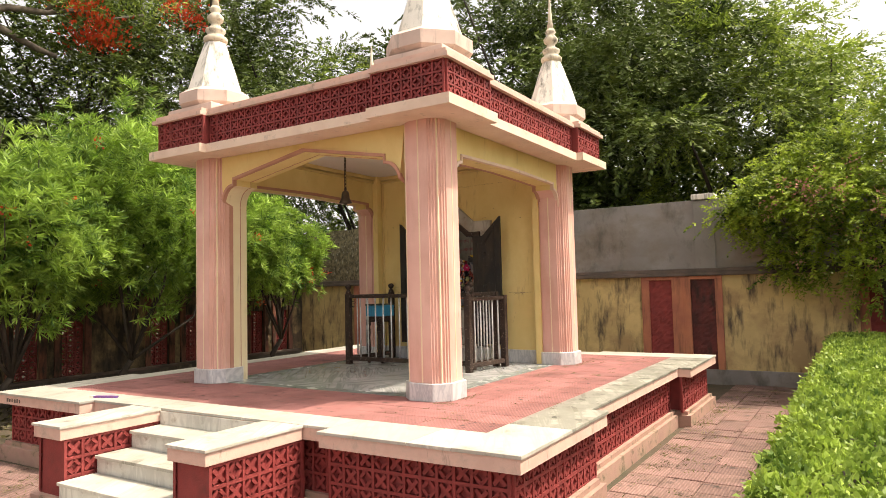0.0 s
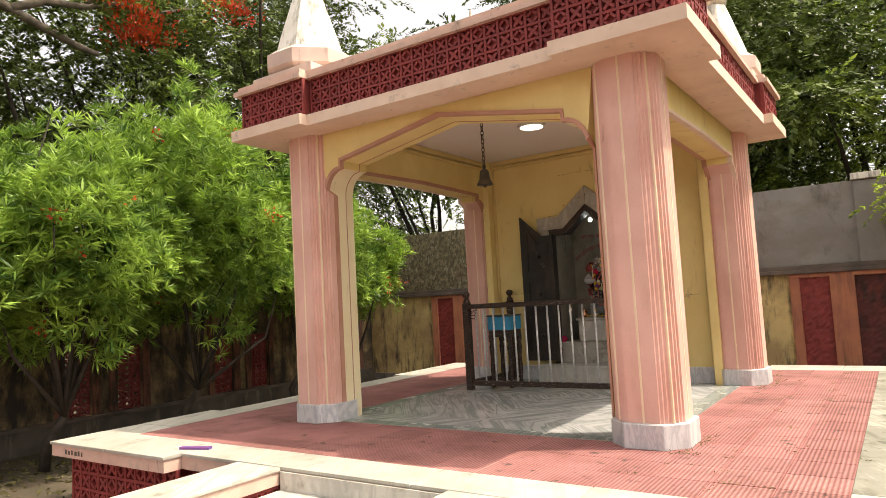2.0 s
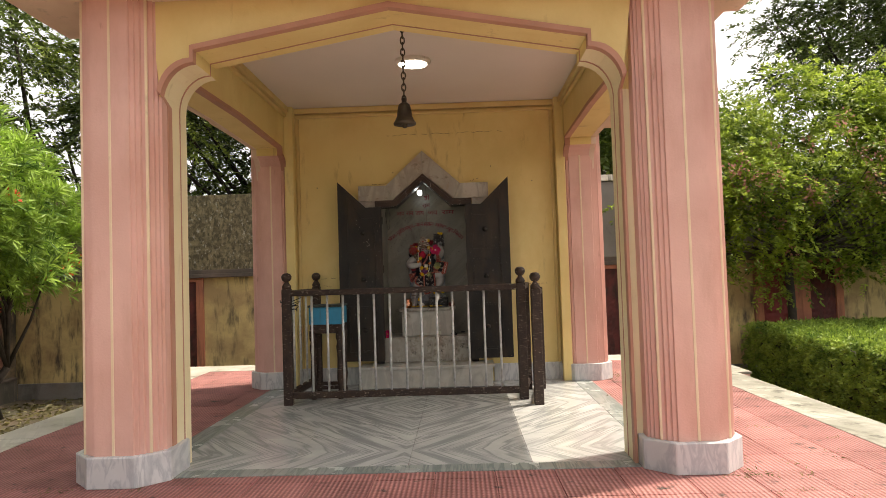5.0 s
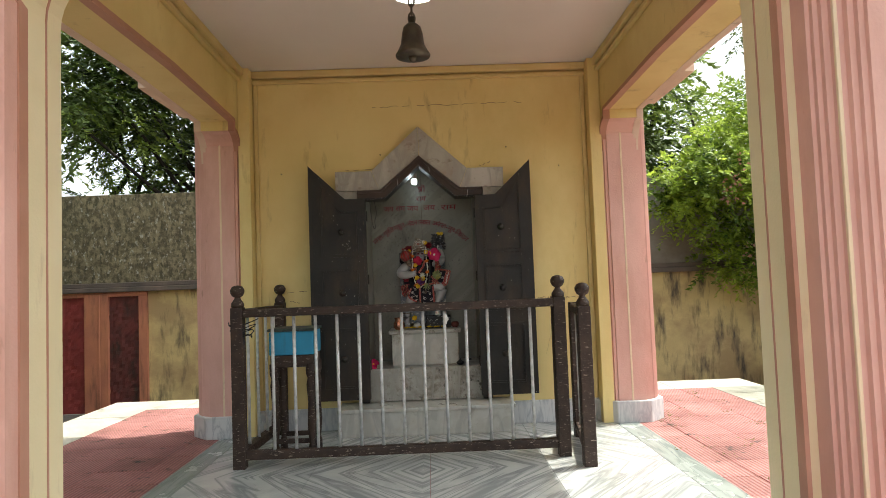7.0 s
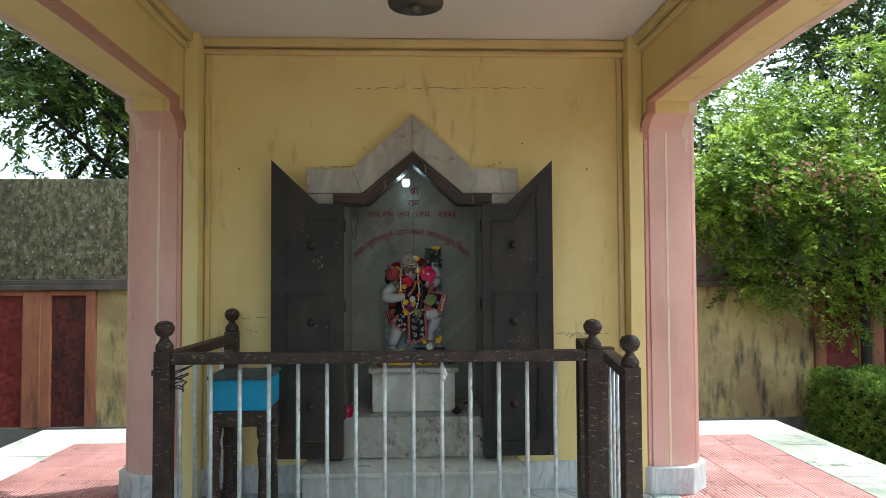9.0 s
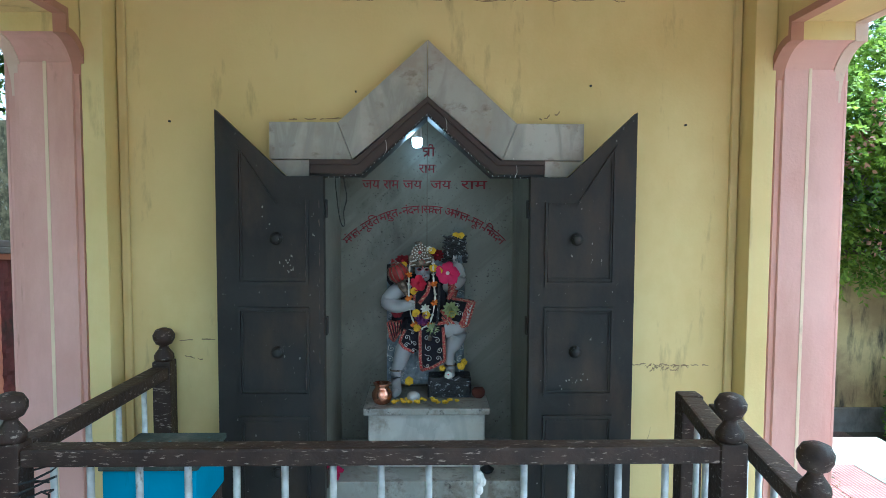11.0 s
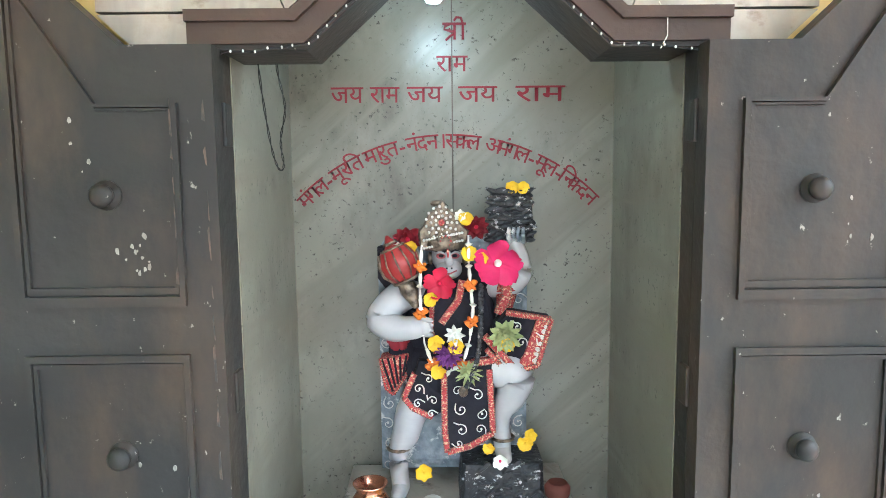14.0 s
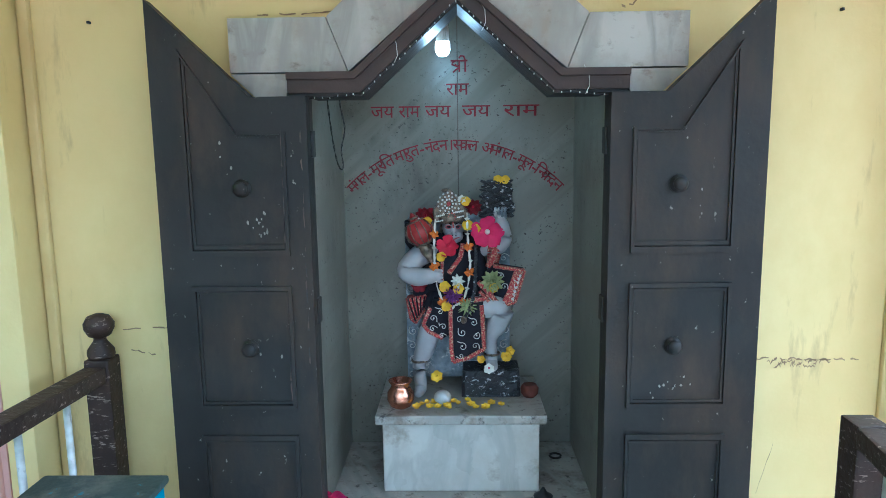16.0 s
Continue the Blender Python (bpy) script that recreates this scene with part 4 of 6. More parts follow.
# ---- boundary walls ----
BY = 5.15
wall_n = thing("wall_far", "stained painted boundary wall with grey plaster above", "wall", kind="structure")
boxed("lower_wall", (-6.6, 14, BY, BY + 0.25, -0.1, 1.74), WALLPALE, wall_n, bevel=0)
boxed("skirting", (-6.45, 14, BY - 0.05, BY + 0.003, -0.1, 0.22), CONCRETE, wall_n, bevel=0.01)
boxed("coping", (-6.45, 14, BY - 0.09, BY + 0.06, 1.74, 1.80), COPING, wall_n, bevel=0.01)
boxed("coping", (-6.45, 14, BY - 0.06, BY + 0.06, 1.80, 1.86), COPING, wall_n, bevel=0.01)
boxed("upper_wall", (-0.6, 14, BY + 0.02, BY + 0.25, 1.86, 3.0), CONCRETE, wall_n, bevel=0.01)
boxed("upper_wall", (-6.6, -0.602, BY + 0.02, BY + 0.25, 1.86, 3.0), LICHEN, wall_n, "lichen-stained old plaster", bevel=0.01)
for x in (2.52, 9.0):
    boxed("pier", (x - 0.16, x + 0.16, BY - 0.02, BY + 0.02, 1.861, 2.98), CONCRETE, wall_n)
    boxed("pier_cap", (x - 0.18, x + 0.18, BY - 0.05, BY + 0.28, 3.001, 3.09), WHITE, wall_n)


def rough_panel(name, x0, x1, z0, z1, parent, paint=RED):
    """A panel of hacked, lumpy red plaster."""
    nx, nz = 10, 34
    bm = bmesh.new()
    rows = [[bm.verts.new((x0 + (x1 - x0) * i / nx, BY - 0.012 - 0.016 * noise.noise(Vector((x0 * 3 + i * 0.9, k * 0.8, 2.0))), z0 + (z1 - z0) * k / nz)) for i in range(nx + 1)] for k in range(nz + 1)]
    for a, b in zip(rows, rows[1:]):
        for i in range(nx):
            bm.faces.new((a[i], a[i + 1], b[i + 1], b[i]))
    part(name, bm, paint, parent, "rough red plaster panel")


for x in (-4.23, -1.055, 2.12, 5.295, 8.47):
    rough_panel("red_panel", x - 0.53, x - 0.15, 0.22, 1.68, wall_n)
    boxed("pilaster", (x - 0.15, x + 0.15, BY - 0.06, BY + 0.002, 0.22, 1.72), ORANGE, wall_n)
    boxed("pilaster_rib", (x + 0.02, x + 0.05, BY - 0.068, BY - 0.058, 0.22, 1.72), ORANGE, wall_n)
    rough_panel("red_panel", x + 0.15, x + 0.53, 0.22, 1.68, wall_n, RED_OLD)
    boxed("pilaster", (x + 0.53, x + 0.64, BY - 0.045, BY + 0.002, 0.22, 1.72), ORANGE, wall_n)
    boxed("pilaster", (x - 0.66, x - 0.53, BY - 0.045, BY + 0.002, 0.22, 1.72), ORANGE, wall_n)
    boxed("lintel", (x - 0.66, x + 0.64, BY - 0.05, BY + 0.002, 1.681, 1.738), ORANGE, wall_n)

BX = -6.5
wall_w = thing("wall_west", "stained boundary wall, tree shade in its colour, with red pierced screens", "wall", kind="structure")
HOLES = [c for g in range(-5, 3) for c in (-0.98 + 2.37 * g, -0.24 + 2.37 * g) if c > -13 and c < 4.8]
edges = [-16.0]
for c in HOLES:
    edges += [c - 0.19, c + 0.19]
edges.append(BY + 0.25)
for a, b in zip(edges[::2], edges[1::2]):
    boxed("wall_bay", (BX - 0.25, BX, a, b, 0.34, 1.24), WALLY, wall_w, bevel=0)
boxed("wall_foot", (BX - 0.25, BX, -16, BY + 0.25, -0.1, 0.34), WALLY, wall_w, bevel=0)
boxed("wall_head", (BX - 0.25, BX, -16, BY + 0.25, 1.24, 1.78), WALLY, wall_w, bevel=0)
for c in HOLES:
    bm = bmesh.new()
    mm = Matrix.Translation((BX - 0.10, c - 0.19, 0.34)) @ Matrix.Rotation(math.pi / 2, 4, "Z") @ Matrix.Diagonal((1, -1, 1, 1))
    jali(bm, 0.38, 0.90, 0.06, 0.128, mm, 0.075)
    bmesh.ops.recalc_face_normals(bm, faces=bm.faces[:])
    part("pierced_screen", bm, RED, wall_w, "red pierced screen")
    for e in (-0.25, 0.25):
        boxed("pilaster", (BX - 0.002, BX + 0.035, c + e - 0.055, c + e + 0.055, 0.34, 1.70), SHADED_SOOTY, wall_w)
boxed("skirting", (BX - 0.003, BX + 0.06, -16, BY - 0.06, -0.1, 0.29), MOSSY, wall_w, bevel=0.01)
boxed("ledge", (BX - 0.003, BX + 0.09, -16, BY - 0.1, 0.29, 0.335), COPING, wall_w, bevel=0.008)
boxed("coping", (BX - 0.28, BX + 0.07, -16, BY + 0.02, 1.78, 1.86), COPING, wall_w, bevel=0.01)

# walls that close the place behind the camera
wall_s = thing("wall_south", "stained yellow boundary wall", "wall", kind="structure")
boxed("lower_wall", (BX - 0.25, 14.25, -16.25, -16, -0.1, 1.86), WALLY, wall_s, bevel=0)
wall_e = thing("wall_east", "stained yellow boundary wall", "wall", kind="structure")
boxed("lower_wall", (14, 14.25, -16, BY + 0.25, -0.1, 1.86), WALLY, wall_e, bevel=0)


# ---- plants ----
def leaf_mesh(name, pos, axis, length, width, rng, fold=0.25, level=0.0):
    """Many small pointed leaves, each two triangles folded on its midrib, as one mesh."""
    n = len(pos)
    axis = axis / np.linalg.norm(axis, axis=1, keepdims=True)
    side = np.cross(axis, rng.normal(size=(n, 3)) + np.array([0, 0, level]))
    side /= np.linalg.norm(side, axis=1, keepdims=True) + 1e-9
    nor = np.cross(axis, side)
    L, W = length[:, None], width[:, None]
    v = np.empty((n, 4, 3))
    v[:, 0] = pos
    v[:, 1] = pos + axis * L * 0.45 + side * W * 0.5 + nor * W * fold
    v[:, 2] = pos + axis * L
    v[:, 3] = pos + axis * L * 0.45 - side * W * 0.5 + nor * W * fold
    f = np.arange(n * 4).reshape(n, 4)
    me = bpy.data.meshes.new(name)
    me.vertices.add(n * 4)
    me.vertices.foreach_set("co", v.reshape(-1))
    me.loops.add(n * 4)
    me.loops.foreach_set("vertex_index", f.reshape(-1).astype(np.int32))
    me.polygons.add(n)
    me.polygons.foreach_set("loop_start", (np.arange(n) * 4).astype(np.int32))
    me.update(calc_edges=True)
    return me


def limbs(bm, base, tips, r, rng, split=0.45):
    """Tapered, bent limbs from the trunk's fork to the clumps."""
    for t in tips:
        t = Vector(t)
        mid = base + (t - base) * 0.5 + Vector(rng.normal(size=3)) * 0.08 * (t - base).length
        tube(bm, [base, base + (mid - base) * 0.5, mid, mid + (t - mid) * 0.5 + Vector(rng.normal(size=3)) * 0.05, t], r, r * 0.2, 6)


def tree(x, y, h, r, n, mat, seed, label, leaf=(0.16, 0.07), trunk=0.2, low=0.35, bark=BARK_DARK, clumps=70):
    rng = np.random.default_rng(seed)
    t = thing("tree", label, "tree", "trees beyond the walls", at=(x, y, -0.02))
    fork = Vector((x + rng.normal() * 0.2, y + rng.normal() * 0.2, h * low))
    bm = tube(bmesh.new(), [(x, y, -0.1), (x + 0.05, y, h * low * 0.5), fork], trunk, trunk * 0.7, 10)
    c = rng.normal(size=(clumps, 3))
    c /= np.linalg.norm(c, axis=1, keepdims=True)
    c *= (rng.uniform(0.35, 1.0, size=(clumps, 1)) ** 0.5) * (1 + 0.25 * rng.normal(size=(clumps, 1)))
    mid = h * (1 + low) / 2
    c = c * np.array([r, r, (h - h * low) / 2 * 1.05]) + np.array([x, y, mid])
    limbs(bm, fork, [c[i] for i in range(0, clumps, 5)], trunk * 0.4, rng)
    part("trunk", bm, bark, t, smooth=True)
    # twigs out of each clump, each a flat spray of leaves
    twigs, per = n // 16, 16
    home = rng.integers(0, clumps, twigs)
    size = rng.uniform(0.12, 0.24, size=clumps)[home] * r
    g = rng.normal(size=(twigs, 3)) * np.array([1, 1, 0.6])
    foot = c[home] + g * size[:, None] * 0.7
    way = g + (foot - np.array([x, y, mid])) * 0.25 + rng.normal(size=g.shape) * 0.4 + np.array([0, 0, -0.15])
    way /= np.linalg.norm(way, axis=1, keepdims=True)
    across = np.cross(way, np.array([0, 0, 1.0]) + rng.normal(size=way.shape) * 0.25)
    across /= np.linalg.norm(across, axis=1, keepdims=True)
    which = np.repeat(np.arange(twigs), per)
    u = np.tile(np.arange(per) / per, twigs)[:, None]
    hand = np.where(np.tile(np.arange(per) % 2, twigs) == 0, 1.0, -1.0)[:, None]
    run = rng.uniform(3.0, 5.0, twigs)[which][:, None] * leaf[0]
    pos = foot[which] + way[which] * u * run + np.array([0, 0, -0.35]) * (u * u) * run
    ax = way[which] * (0.35 + 0.6 * u) + across[which] * hand * (1.0 - 0.5 * u) + rng.normal(size=pos.shape) * 0.25 + np.array([0, 0, -0.2])
    ln = rng.uniform(0.7, 1.25, len(pos)) * leaf[0]
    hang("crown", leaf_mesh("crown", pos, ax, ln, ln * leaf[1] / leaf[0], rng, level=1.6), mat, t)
    return t


def whorl_bush(x, y, r, h0, h1, tips, seed, label):
    """Tall shrub with narrow leaves in whorls at the twig ends."""
    rng = np.random.default_rng(seed)
    t = thing("oleander_bush", label, "bush", "shrubs along the wall", at=(x, y, -0.02))
    d = rng.normal(size=(tips, 3))
    d /= np.linalg.norm(d, axis=1, keepdims=True)
    rad = rng.uniform(0.15, 1.0, size=(tips, 1)) ** 0.4
    lob = 1 + 0.30 * np.sin(d[:, :1] * 6 + seed) * np.cos(d[:, 1:2] * 5 + d[:, 2:] * 4)
    c = d * rad * lob * np.array([r, r * 1.15, (h1 - h0) / 2]) + np.array([x, y, (h0 + h1) / 2])
    fork = Vector((x, y, h0 * 0.45))
    bm = tube(bmesh.new(), [(x - 0.25, y - 0.3 + 0.1 * seed, -0.05), (x - 0.16, y - 0.1, h0 * 0.25), fork], 0.06, 0.045, 8)
    limbs(bm, fork, [c[i] for i in range(0, tips, max(1, tips // 9))], 0.03, rng)
    part("trunk", bm, BARK_DARK, t, smooth=True)
    per = 18
    which = np.repeat(np.arange(tips), per)
    up = d * 0.9 + np.array([0, 0, 0.75])
    up /= np.linalg.norm(up, axis=1, keepdims=True)
    spread = rng.normal(size=(len(which), 3))
    flat = spread - up[which] * (spread * up[which]).sum(1, keepdims=True)
    flat /= np.linalg.norm(flat, axis=1, keepdims=True)
    ax = up[which] * rng.uniform(0.15, 0.9, size=(len(which), 1)) + flat * 0.8
    pos = c[which] - up[which] * rng.uniform(0, 0.07, size=(len(which), 1))
    ln = rng.uniform(0.11, 0.19, len(pos))
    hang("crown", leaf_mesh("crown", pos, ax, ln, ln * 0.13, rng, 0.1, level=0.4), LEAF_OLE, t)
    outer = np.where((rad[:, 0] > 0.9) & (d[:, 0] > 0))[0][:5]
    which = np.repeat(outer, 14)
    g = rng.normal(size=(len(which), 3))
    hang("blossom", leaf_mesh("blossom", c[which] + g * 0.035 + up[which] * 0.05, g, np.full(len(g), 0.05), np.full(len(g), 0.035), rng), LEAF_RED, t, "few red blossoms")
    return t


BUSH = "bright green narrow-leaved oleander bush by the wall"
whorl_bush(-5.2, -3.1, 0.95, 1.25, 2.9, 1300, 1, BUSH)
whorl_bush(-5.0, -1.9, 1.2, 1.3, 3.8, 2300, 2, BUSH)
whorl_bush(-5.1, -0.1, 1.3, 1.4, 4.6, 2600, 3, BUSH)
whorl_bush(-5.2, 1.9, 1.15, 1.5, 3.9, 1900, 4, BUSH)
whorl_bush(-5.5, 3.5, 0.9, 1.5, 3.3, 1100, 5, BUSH)

DARKTREE = "tall dark green broadleaf tree beyond the wall"
LIGHTTREE = "light green leafy tree beyond the wall"
for i, (x, y, h, r, n, mat) in enumerate((
        (-12.6, 2.2, 10, 3.2, 17000, LEAF_TREE), (-10.5, 6.0, 11.5, 3.8, 18000, LEAF_TREE), (-6.8, 8.9, 8.5, 2.8, 9000, LEAF_MID), (-3.4, 9.6, 10.5, 3.2, 26000, LEAF_TREE),
        (0.6, 9.4, 9.0, 3.0, 26000, LEAF_TREE), (2.7, 9.2, 7.4, 2.1, 19000, LEAF_MID), (6.0, 8.7, 5.0, 2.4, 17000, LEAF_MID), (11.4, 12.6, 12.0, 3.0, 20000, LEAF_TREE),
        (-14.0, -1.0, 11, 4.0, 13000, LEAF_TREE), (-14.5, 9.0, 13, 4.5, 20000, LEAF_TREE), (-2.0, 14.5, 13, 4.2, 20000, LEAF_TREE), (4.2, 13.5, 9.0, 1.8, 5500, LEAF_MID), (6.7, 12.2, 7.2, 1.8, 5500, LEAF_MID), (15, 3, 8, 3.0, 12000, LEAF_MID), (-9.5, -7.5, 7.5, 3.0, 16000, LEAF_TREE))):
    tree(x, y, h, r, int(n * (3.2 if mat == LEAF_TREE else 2.2)), mat, 20 + i, DARKTREE if mat == LEAF_TREE else LIGHTTREE, leaf=(0.135, 0.06) if mat == LEAF_TREE else (0.105, 0.044), trunk=0.2, low=0.2, clumps=62)


def flame_tree():
    """A bare-limbed grey tree with a forked trunk and feathery tufts and blossom at the ends."""
    rng = np.random.default_rng(77)
    t = thing("flame_tree", "grey-barked flame tree with orange-red blossom beyond the wall", "tree", at=(-10, -2.5, -0.02))
    bm = bmesh.new()
    tube(bm, [(-10, -2.75, -0.1), (-10, -2.85, 2), (-10, -2.95, 3.6), (-10, -2.85, 4.6), (-10, -2.5, 5.5), (-10, -2.05, 6.4), (-10, -1.6, 7.0), (-10, -1.1, 7.3), (-10, -0.5, 7.35), (-10.1, 0.2, 7.2), (-10, 0.9, 6.95), (-10, 1.3, 6.9)], 0.23, 0.05, 14)
    part("trunk", bm, BARK, t, smooth=True)
    ends = [(-10, 1.3, 6.9)]
    for pts, r in (([(-10, -0.3, 7.32), (-10, 0.3, 7.65), (-9.9, 1.0, 7.75), (-9.85, 1.6, 8.0), (-9.8, 2.4, 8.05), (-9.7, 3.2, 8.4)], 0.085), ([(-10, -2.93, 4.0), (-10.2, -3.4, 5.4), (-10.3, -3.6, 7.4), (-10.2, -3.4, 9.0)], 0.15),
                   ([(-10.2, -3.4, 5.4), (-9.8, -4.4, 6.6), (-9.6, -5.2, 7.6)], 0.09), ([(-10, -1.85, 6.7), (-9.6, -1.6, 7.6), (-9.5, -1.3, 8.2), (-9.4, -0.8, 8.8)], 0.075), ([(-9.9, 1.0, 7.75), (-9.8, 1.4, 8.4), (-9.8, 1.3, 9.0)], 0.05)):
        part("limb", tube(bmesh.new(), pts, r, r * 0.35, 9), BARK, t, smooth=True)
        ends += [pts[-1], pts[-2]]
    c = np.array([[e[0] + rng.normal() * 0.7, e[1] + rng.normal() * 0.9, e[2] + 0.4 + rng.normal() * 0.5] for e in ends for _ in range(5)])
    which = np.repeat(np.arange(len(c)), 260)
    g = rng.normal(size=(len(which), 3)) * np.array([0.5, 0.5, 0.16])
    hang("crown", leaf_mesh("crown", c[which] + g, g + rng.normal(size=g.shape) * 0.4, rng.uniform(0.08, 0.16, len(g)), np.full(len(g), 0.03), rng), LEAF_MID, t)
    c = np.array([(-9.8, 1.7, 8.05), (-9.7, 2.1, 7.85), (-9.9, 2.4, 7.5), (-9.8, 1.9, 7.4), (-9.7, 4.2, 8.9), (-9.8, 4.6, 8.7)])
    which = np.repeat(np.arange(len(c)), 210)
    g = rng.normal(size=(len(which), 3)) * np.array([0.25, 0.26, 0.12])
    hang("blossom", leaf_mesh("blossom", c[which] + g, g + [0, 0, 0.5], np.full(len(g), 0.10), np.full(len(g), 0.065), rng), LEAF_RED, t, "orange-red blossom clusters")


flame_tree()


def wall_shrub():
    """Arching, drooping shrub that spills over the far wall, with pale pink sprays at its tips."""
    rng = np.random.default_rng(50)
    t = thing("flowering_shrub", "green shrub with pink sprays spilling over the far wall", "shrub", at=(5.0, 4.75, -0.02))
    bm = tube(bmesh.new(), [(5.0, 4.8, -0.05), (5.0, 4.75, 0.9), (4.95, 4.7, 1.8)], 0.07, 0.05, 8)
    n = 760
    cx = 2.95 + 7.0 * rng.random(n) ** 0.85
    top = 2.8 + 0.85 * np.minimum(cx - 2.9, 2.9) ** 0.72 + 0.22 * np.sin(cx * 3.7) + 0.12 * np.sin(cx * 8.3 + 1)
    low = np.maximum(1.55, 2.55 - 1.0 * (cx - 2.95)) + 0.25 * np.sin(cx * 6.1) + 0.12 * np.sin(cx * 13)
    hz = rng.random(n) ** 0.8
    bulge = np.sin(np.pi * np.clip(hz, 0.08, 0.95)) * np.minimum(1, 0.35 + 0.45 * (cx - 2.9))
    cy = 4.98 - bulge * rng.random(n) ** 0.45 * 1.0
    c = np.stack([cx, np.where(low + (top - low) * hz > 3.1, cy + 0.35 * rng.random(n), cy), low + (top - low) * hz], 1)
    d = c - np.array([6.0, 5.0, 2.6])
    limbs(bm, Vector((4.95, 4.7, 1.8)), [c[i] for i in range(0, n, 24)], 0.02, rng)
    part("stem", bm, BARK_DARK, t, smooth=True)
    # arching twigs with paired oval leaves
    twigs, per = n * 8, 14
    home = np.repeat(np.arange(n), 8)
    g = rng.normal(size=(twigs, 3)) * np.array([0.13, 0.10, 0.09])
    foot = c[home] + g
    way = g * 5 + np.array([-0.25, -0.7, 0.15]) + rng.normal(size=g.shape) * 0.45
    way /= np.linalg.norm(way, axis=1, keepdims=True)
    across = np.cross(way, np.array([0, -0.3, 1.0]) + rng.normal(size=way.shape) * 0.3)
    across /= np.linalg.norm(across, axis=1, keepdims=True)
    which = np.repeat(np.arange(twigs), per)
    u = np.tile(np.arange(per) / per, twigs)[:, None]
    hand = np.where(np.tile(np.arange(per) % 2, twigs) == 0, 1.0, -1.0)[:, None]
    run = rng.uniform(0.14, 0.32, twigs)[which][:, None]
    pos = foot[which] + way[which] * u * run + np.array([0, 0, -0.6]) * u * u * run
    ax = way[which] * (0.4 + 0.5 * u) + across[which] * hand * (1.0 - 0.4 * u) + rng.normal(size=pos.shape) * 0.25 + np.array([0, 0, -0.3])
    ln = rng.uniform(0.05, 0.085, len(pos))
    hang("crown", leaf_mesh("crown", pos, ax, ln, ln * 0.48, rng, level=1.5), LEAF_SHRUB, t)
    front = np.where((c[:, 1] < 4.55) & (c[:, 0] < 7))[0][:46]
    which = np.repeat(front, 22)
    g = rng.normal(size=(len(which), 3))
    pos = c[which] + g * 0.05 + np.array([0, -0.12, 0])
    hang("blossom", leaf_mesh("blossom", pos, g, np.full(len(pos), 0.05), np.full(len(pos), 0.035), rng), LEAF_PINK, t, "pale pink blossom sprays")


wall_shrub()


def hedge(x0, x1, y0, y1, h, n, seed):
    rng = np.random.default_rng(seed)
    t = thing("hedge", "clipped green box hedge beside the paved path", "hedge", at=((x0 + x1) / 2, (y0 + y1) / 2, -0.02))
    boxed("core", (x0 + 0.12, x1 - 0.12, y0 + 0.12, y1 - 0.12, -0.05, h - 0.12), BARK_DARK, t, bevel=0.05)
    w, l = x1 - x0, y1 - y0
    areas = np.array([w * l, l * h, l * h, w * h, w * h])
    face = rng.choice(5, size=n, p=areas * np.array([1, 1.2, 0.2, 1.2, 0.2]) / (areas * np.array([1, 1.2, 0.2, 1.2, 0.2])).sum())
    u, v, dd = rng.random(n), rng.random(n), np.abs(rng.normal(size=n)) * 0.045 - 0.02 - 0.05 * (rng.random(n) < 0.05) * rng.random(n)
    pos, nor = np.zeros((n, 3)), np.zeros((n, 3))
    for k in range(5):
        m = face == k
        if k == 0:
            pos[m] = np.stack([x0 + u[m] * w, y0 + v[m] * l, h - dd[m]], 1); nor[m] = (0, 0, 1)
        elif k in (1, 2):
            xx = x0 + dd[m] if k == 1 else x1 - dd[m]
            pos[m] = np.stack([xx, y0 + u[m] * l, v[m] * h], 1); nor[m] = (-1 if k == 1 else 1, 0, 0.3)
        else:
            yy = y0 + dd[m] if k == 3 else y1 - dd[m]
            pos[m] = np.stack([x0 + u[m] * w, yy, v[m] * h], 1); nor[m] = (0, -1 if k == 3 else 1, 0.3)
    wob = 0.04 * np.sin(pos[:, 1] * 2.1) * np.cos(pos[:, 0] * 3.3 + pos[:, 2] * 4) + 0.035 * np.sin(pos[:, 1] * 19 + 3 * np.sin(pos[:, 2] * 9)) * np.sin(pos[:, 0] * 17 + pos[:, 2] * 23 + 2 * np.sin(pos[:, 1] * 7)) + 0.02 * np.sin(pos[:, 1] * 41 + pos[:, 2] * 37)
    pos += nor * wob[:, None]
    ax = nor * 0.7 + rng.normal(size=(n, 3)) * 0.6
    ln = rng.uniform(0.028, 0.050, n)
    hang("foliage", leaf_mesh("foliage", pos, ax, ln, ln * 0.55, rng), LEAF_HEDGE, t)


hedge(4.3, 7.6, -3.6, 4.7, 0.82, 230000, 60)

# ---- statue in the niche ----
SKIN = surface("statue_marble", (0.49, 0.485, 0.48), (0.36, 0.355, 0.365), 8, 0.35, 0.03)
CLOTH = surface("black_velvet", (0.014, 0.012, 0.02), (0.01, 0.009, 0.014), 20, 0.9, 0.3)
HEM = surface("red_gilt_embroidery", (0.42, 0.05, 0.05), (0.26, 0.03, 0.04), 160, 0.7, 0.4, stain=(0.62, 0.40, 0.24), stain_scale=(95, 95, 95), stain_at=(0.53, 0.58))
ROCK = surface("painted_dark_rock", (0.040, 0.040, 0.044), (0.022, 0.022, 0.025), 30, 0.5, 0.6, stain=(0.42, 0.42, 0.42), stain_scale=(26, 26, 38), stain_at=(0.58, 0.63))
SLAB = surface("carved_back_slab", (0.30, 0.33, 0.36), (0.16, 0.19, 0.22), 40, 0.5, 0.5, stain=(0.62, 0.62, 0.6), stain_scale=(12, 12, 12), stain_at=(0.56, 0.62))
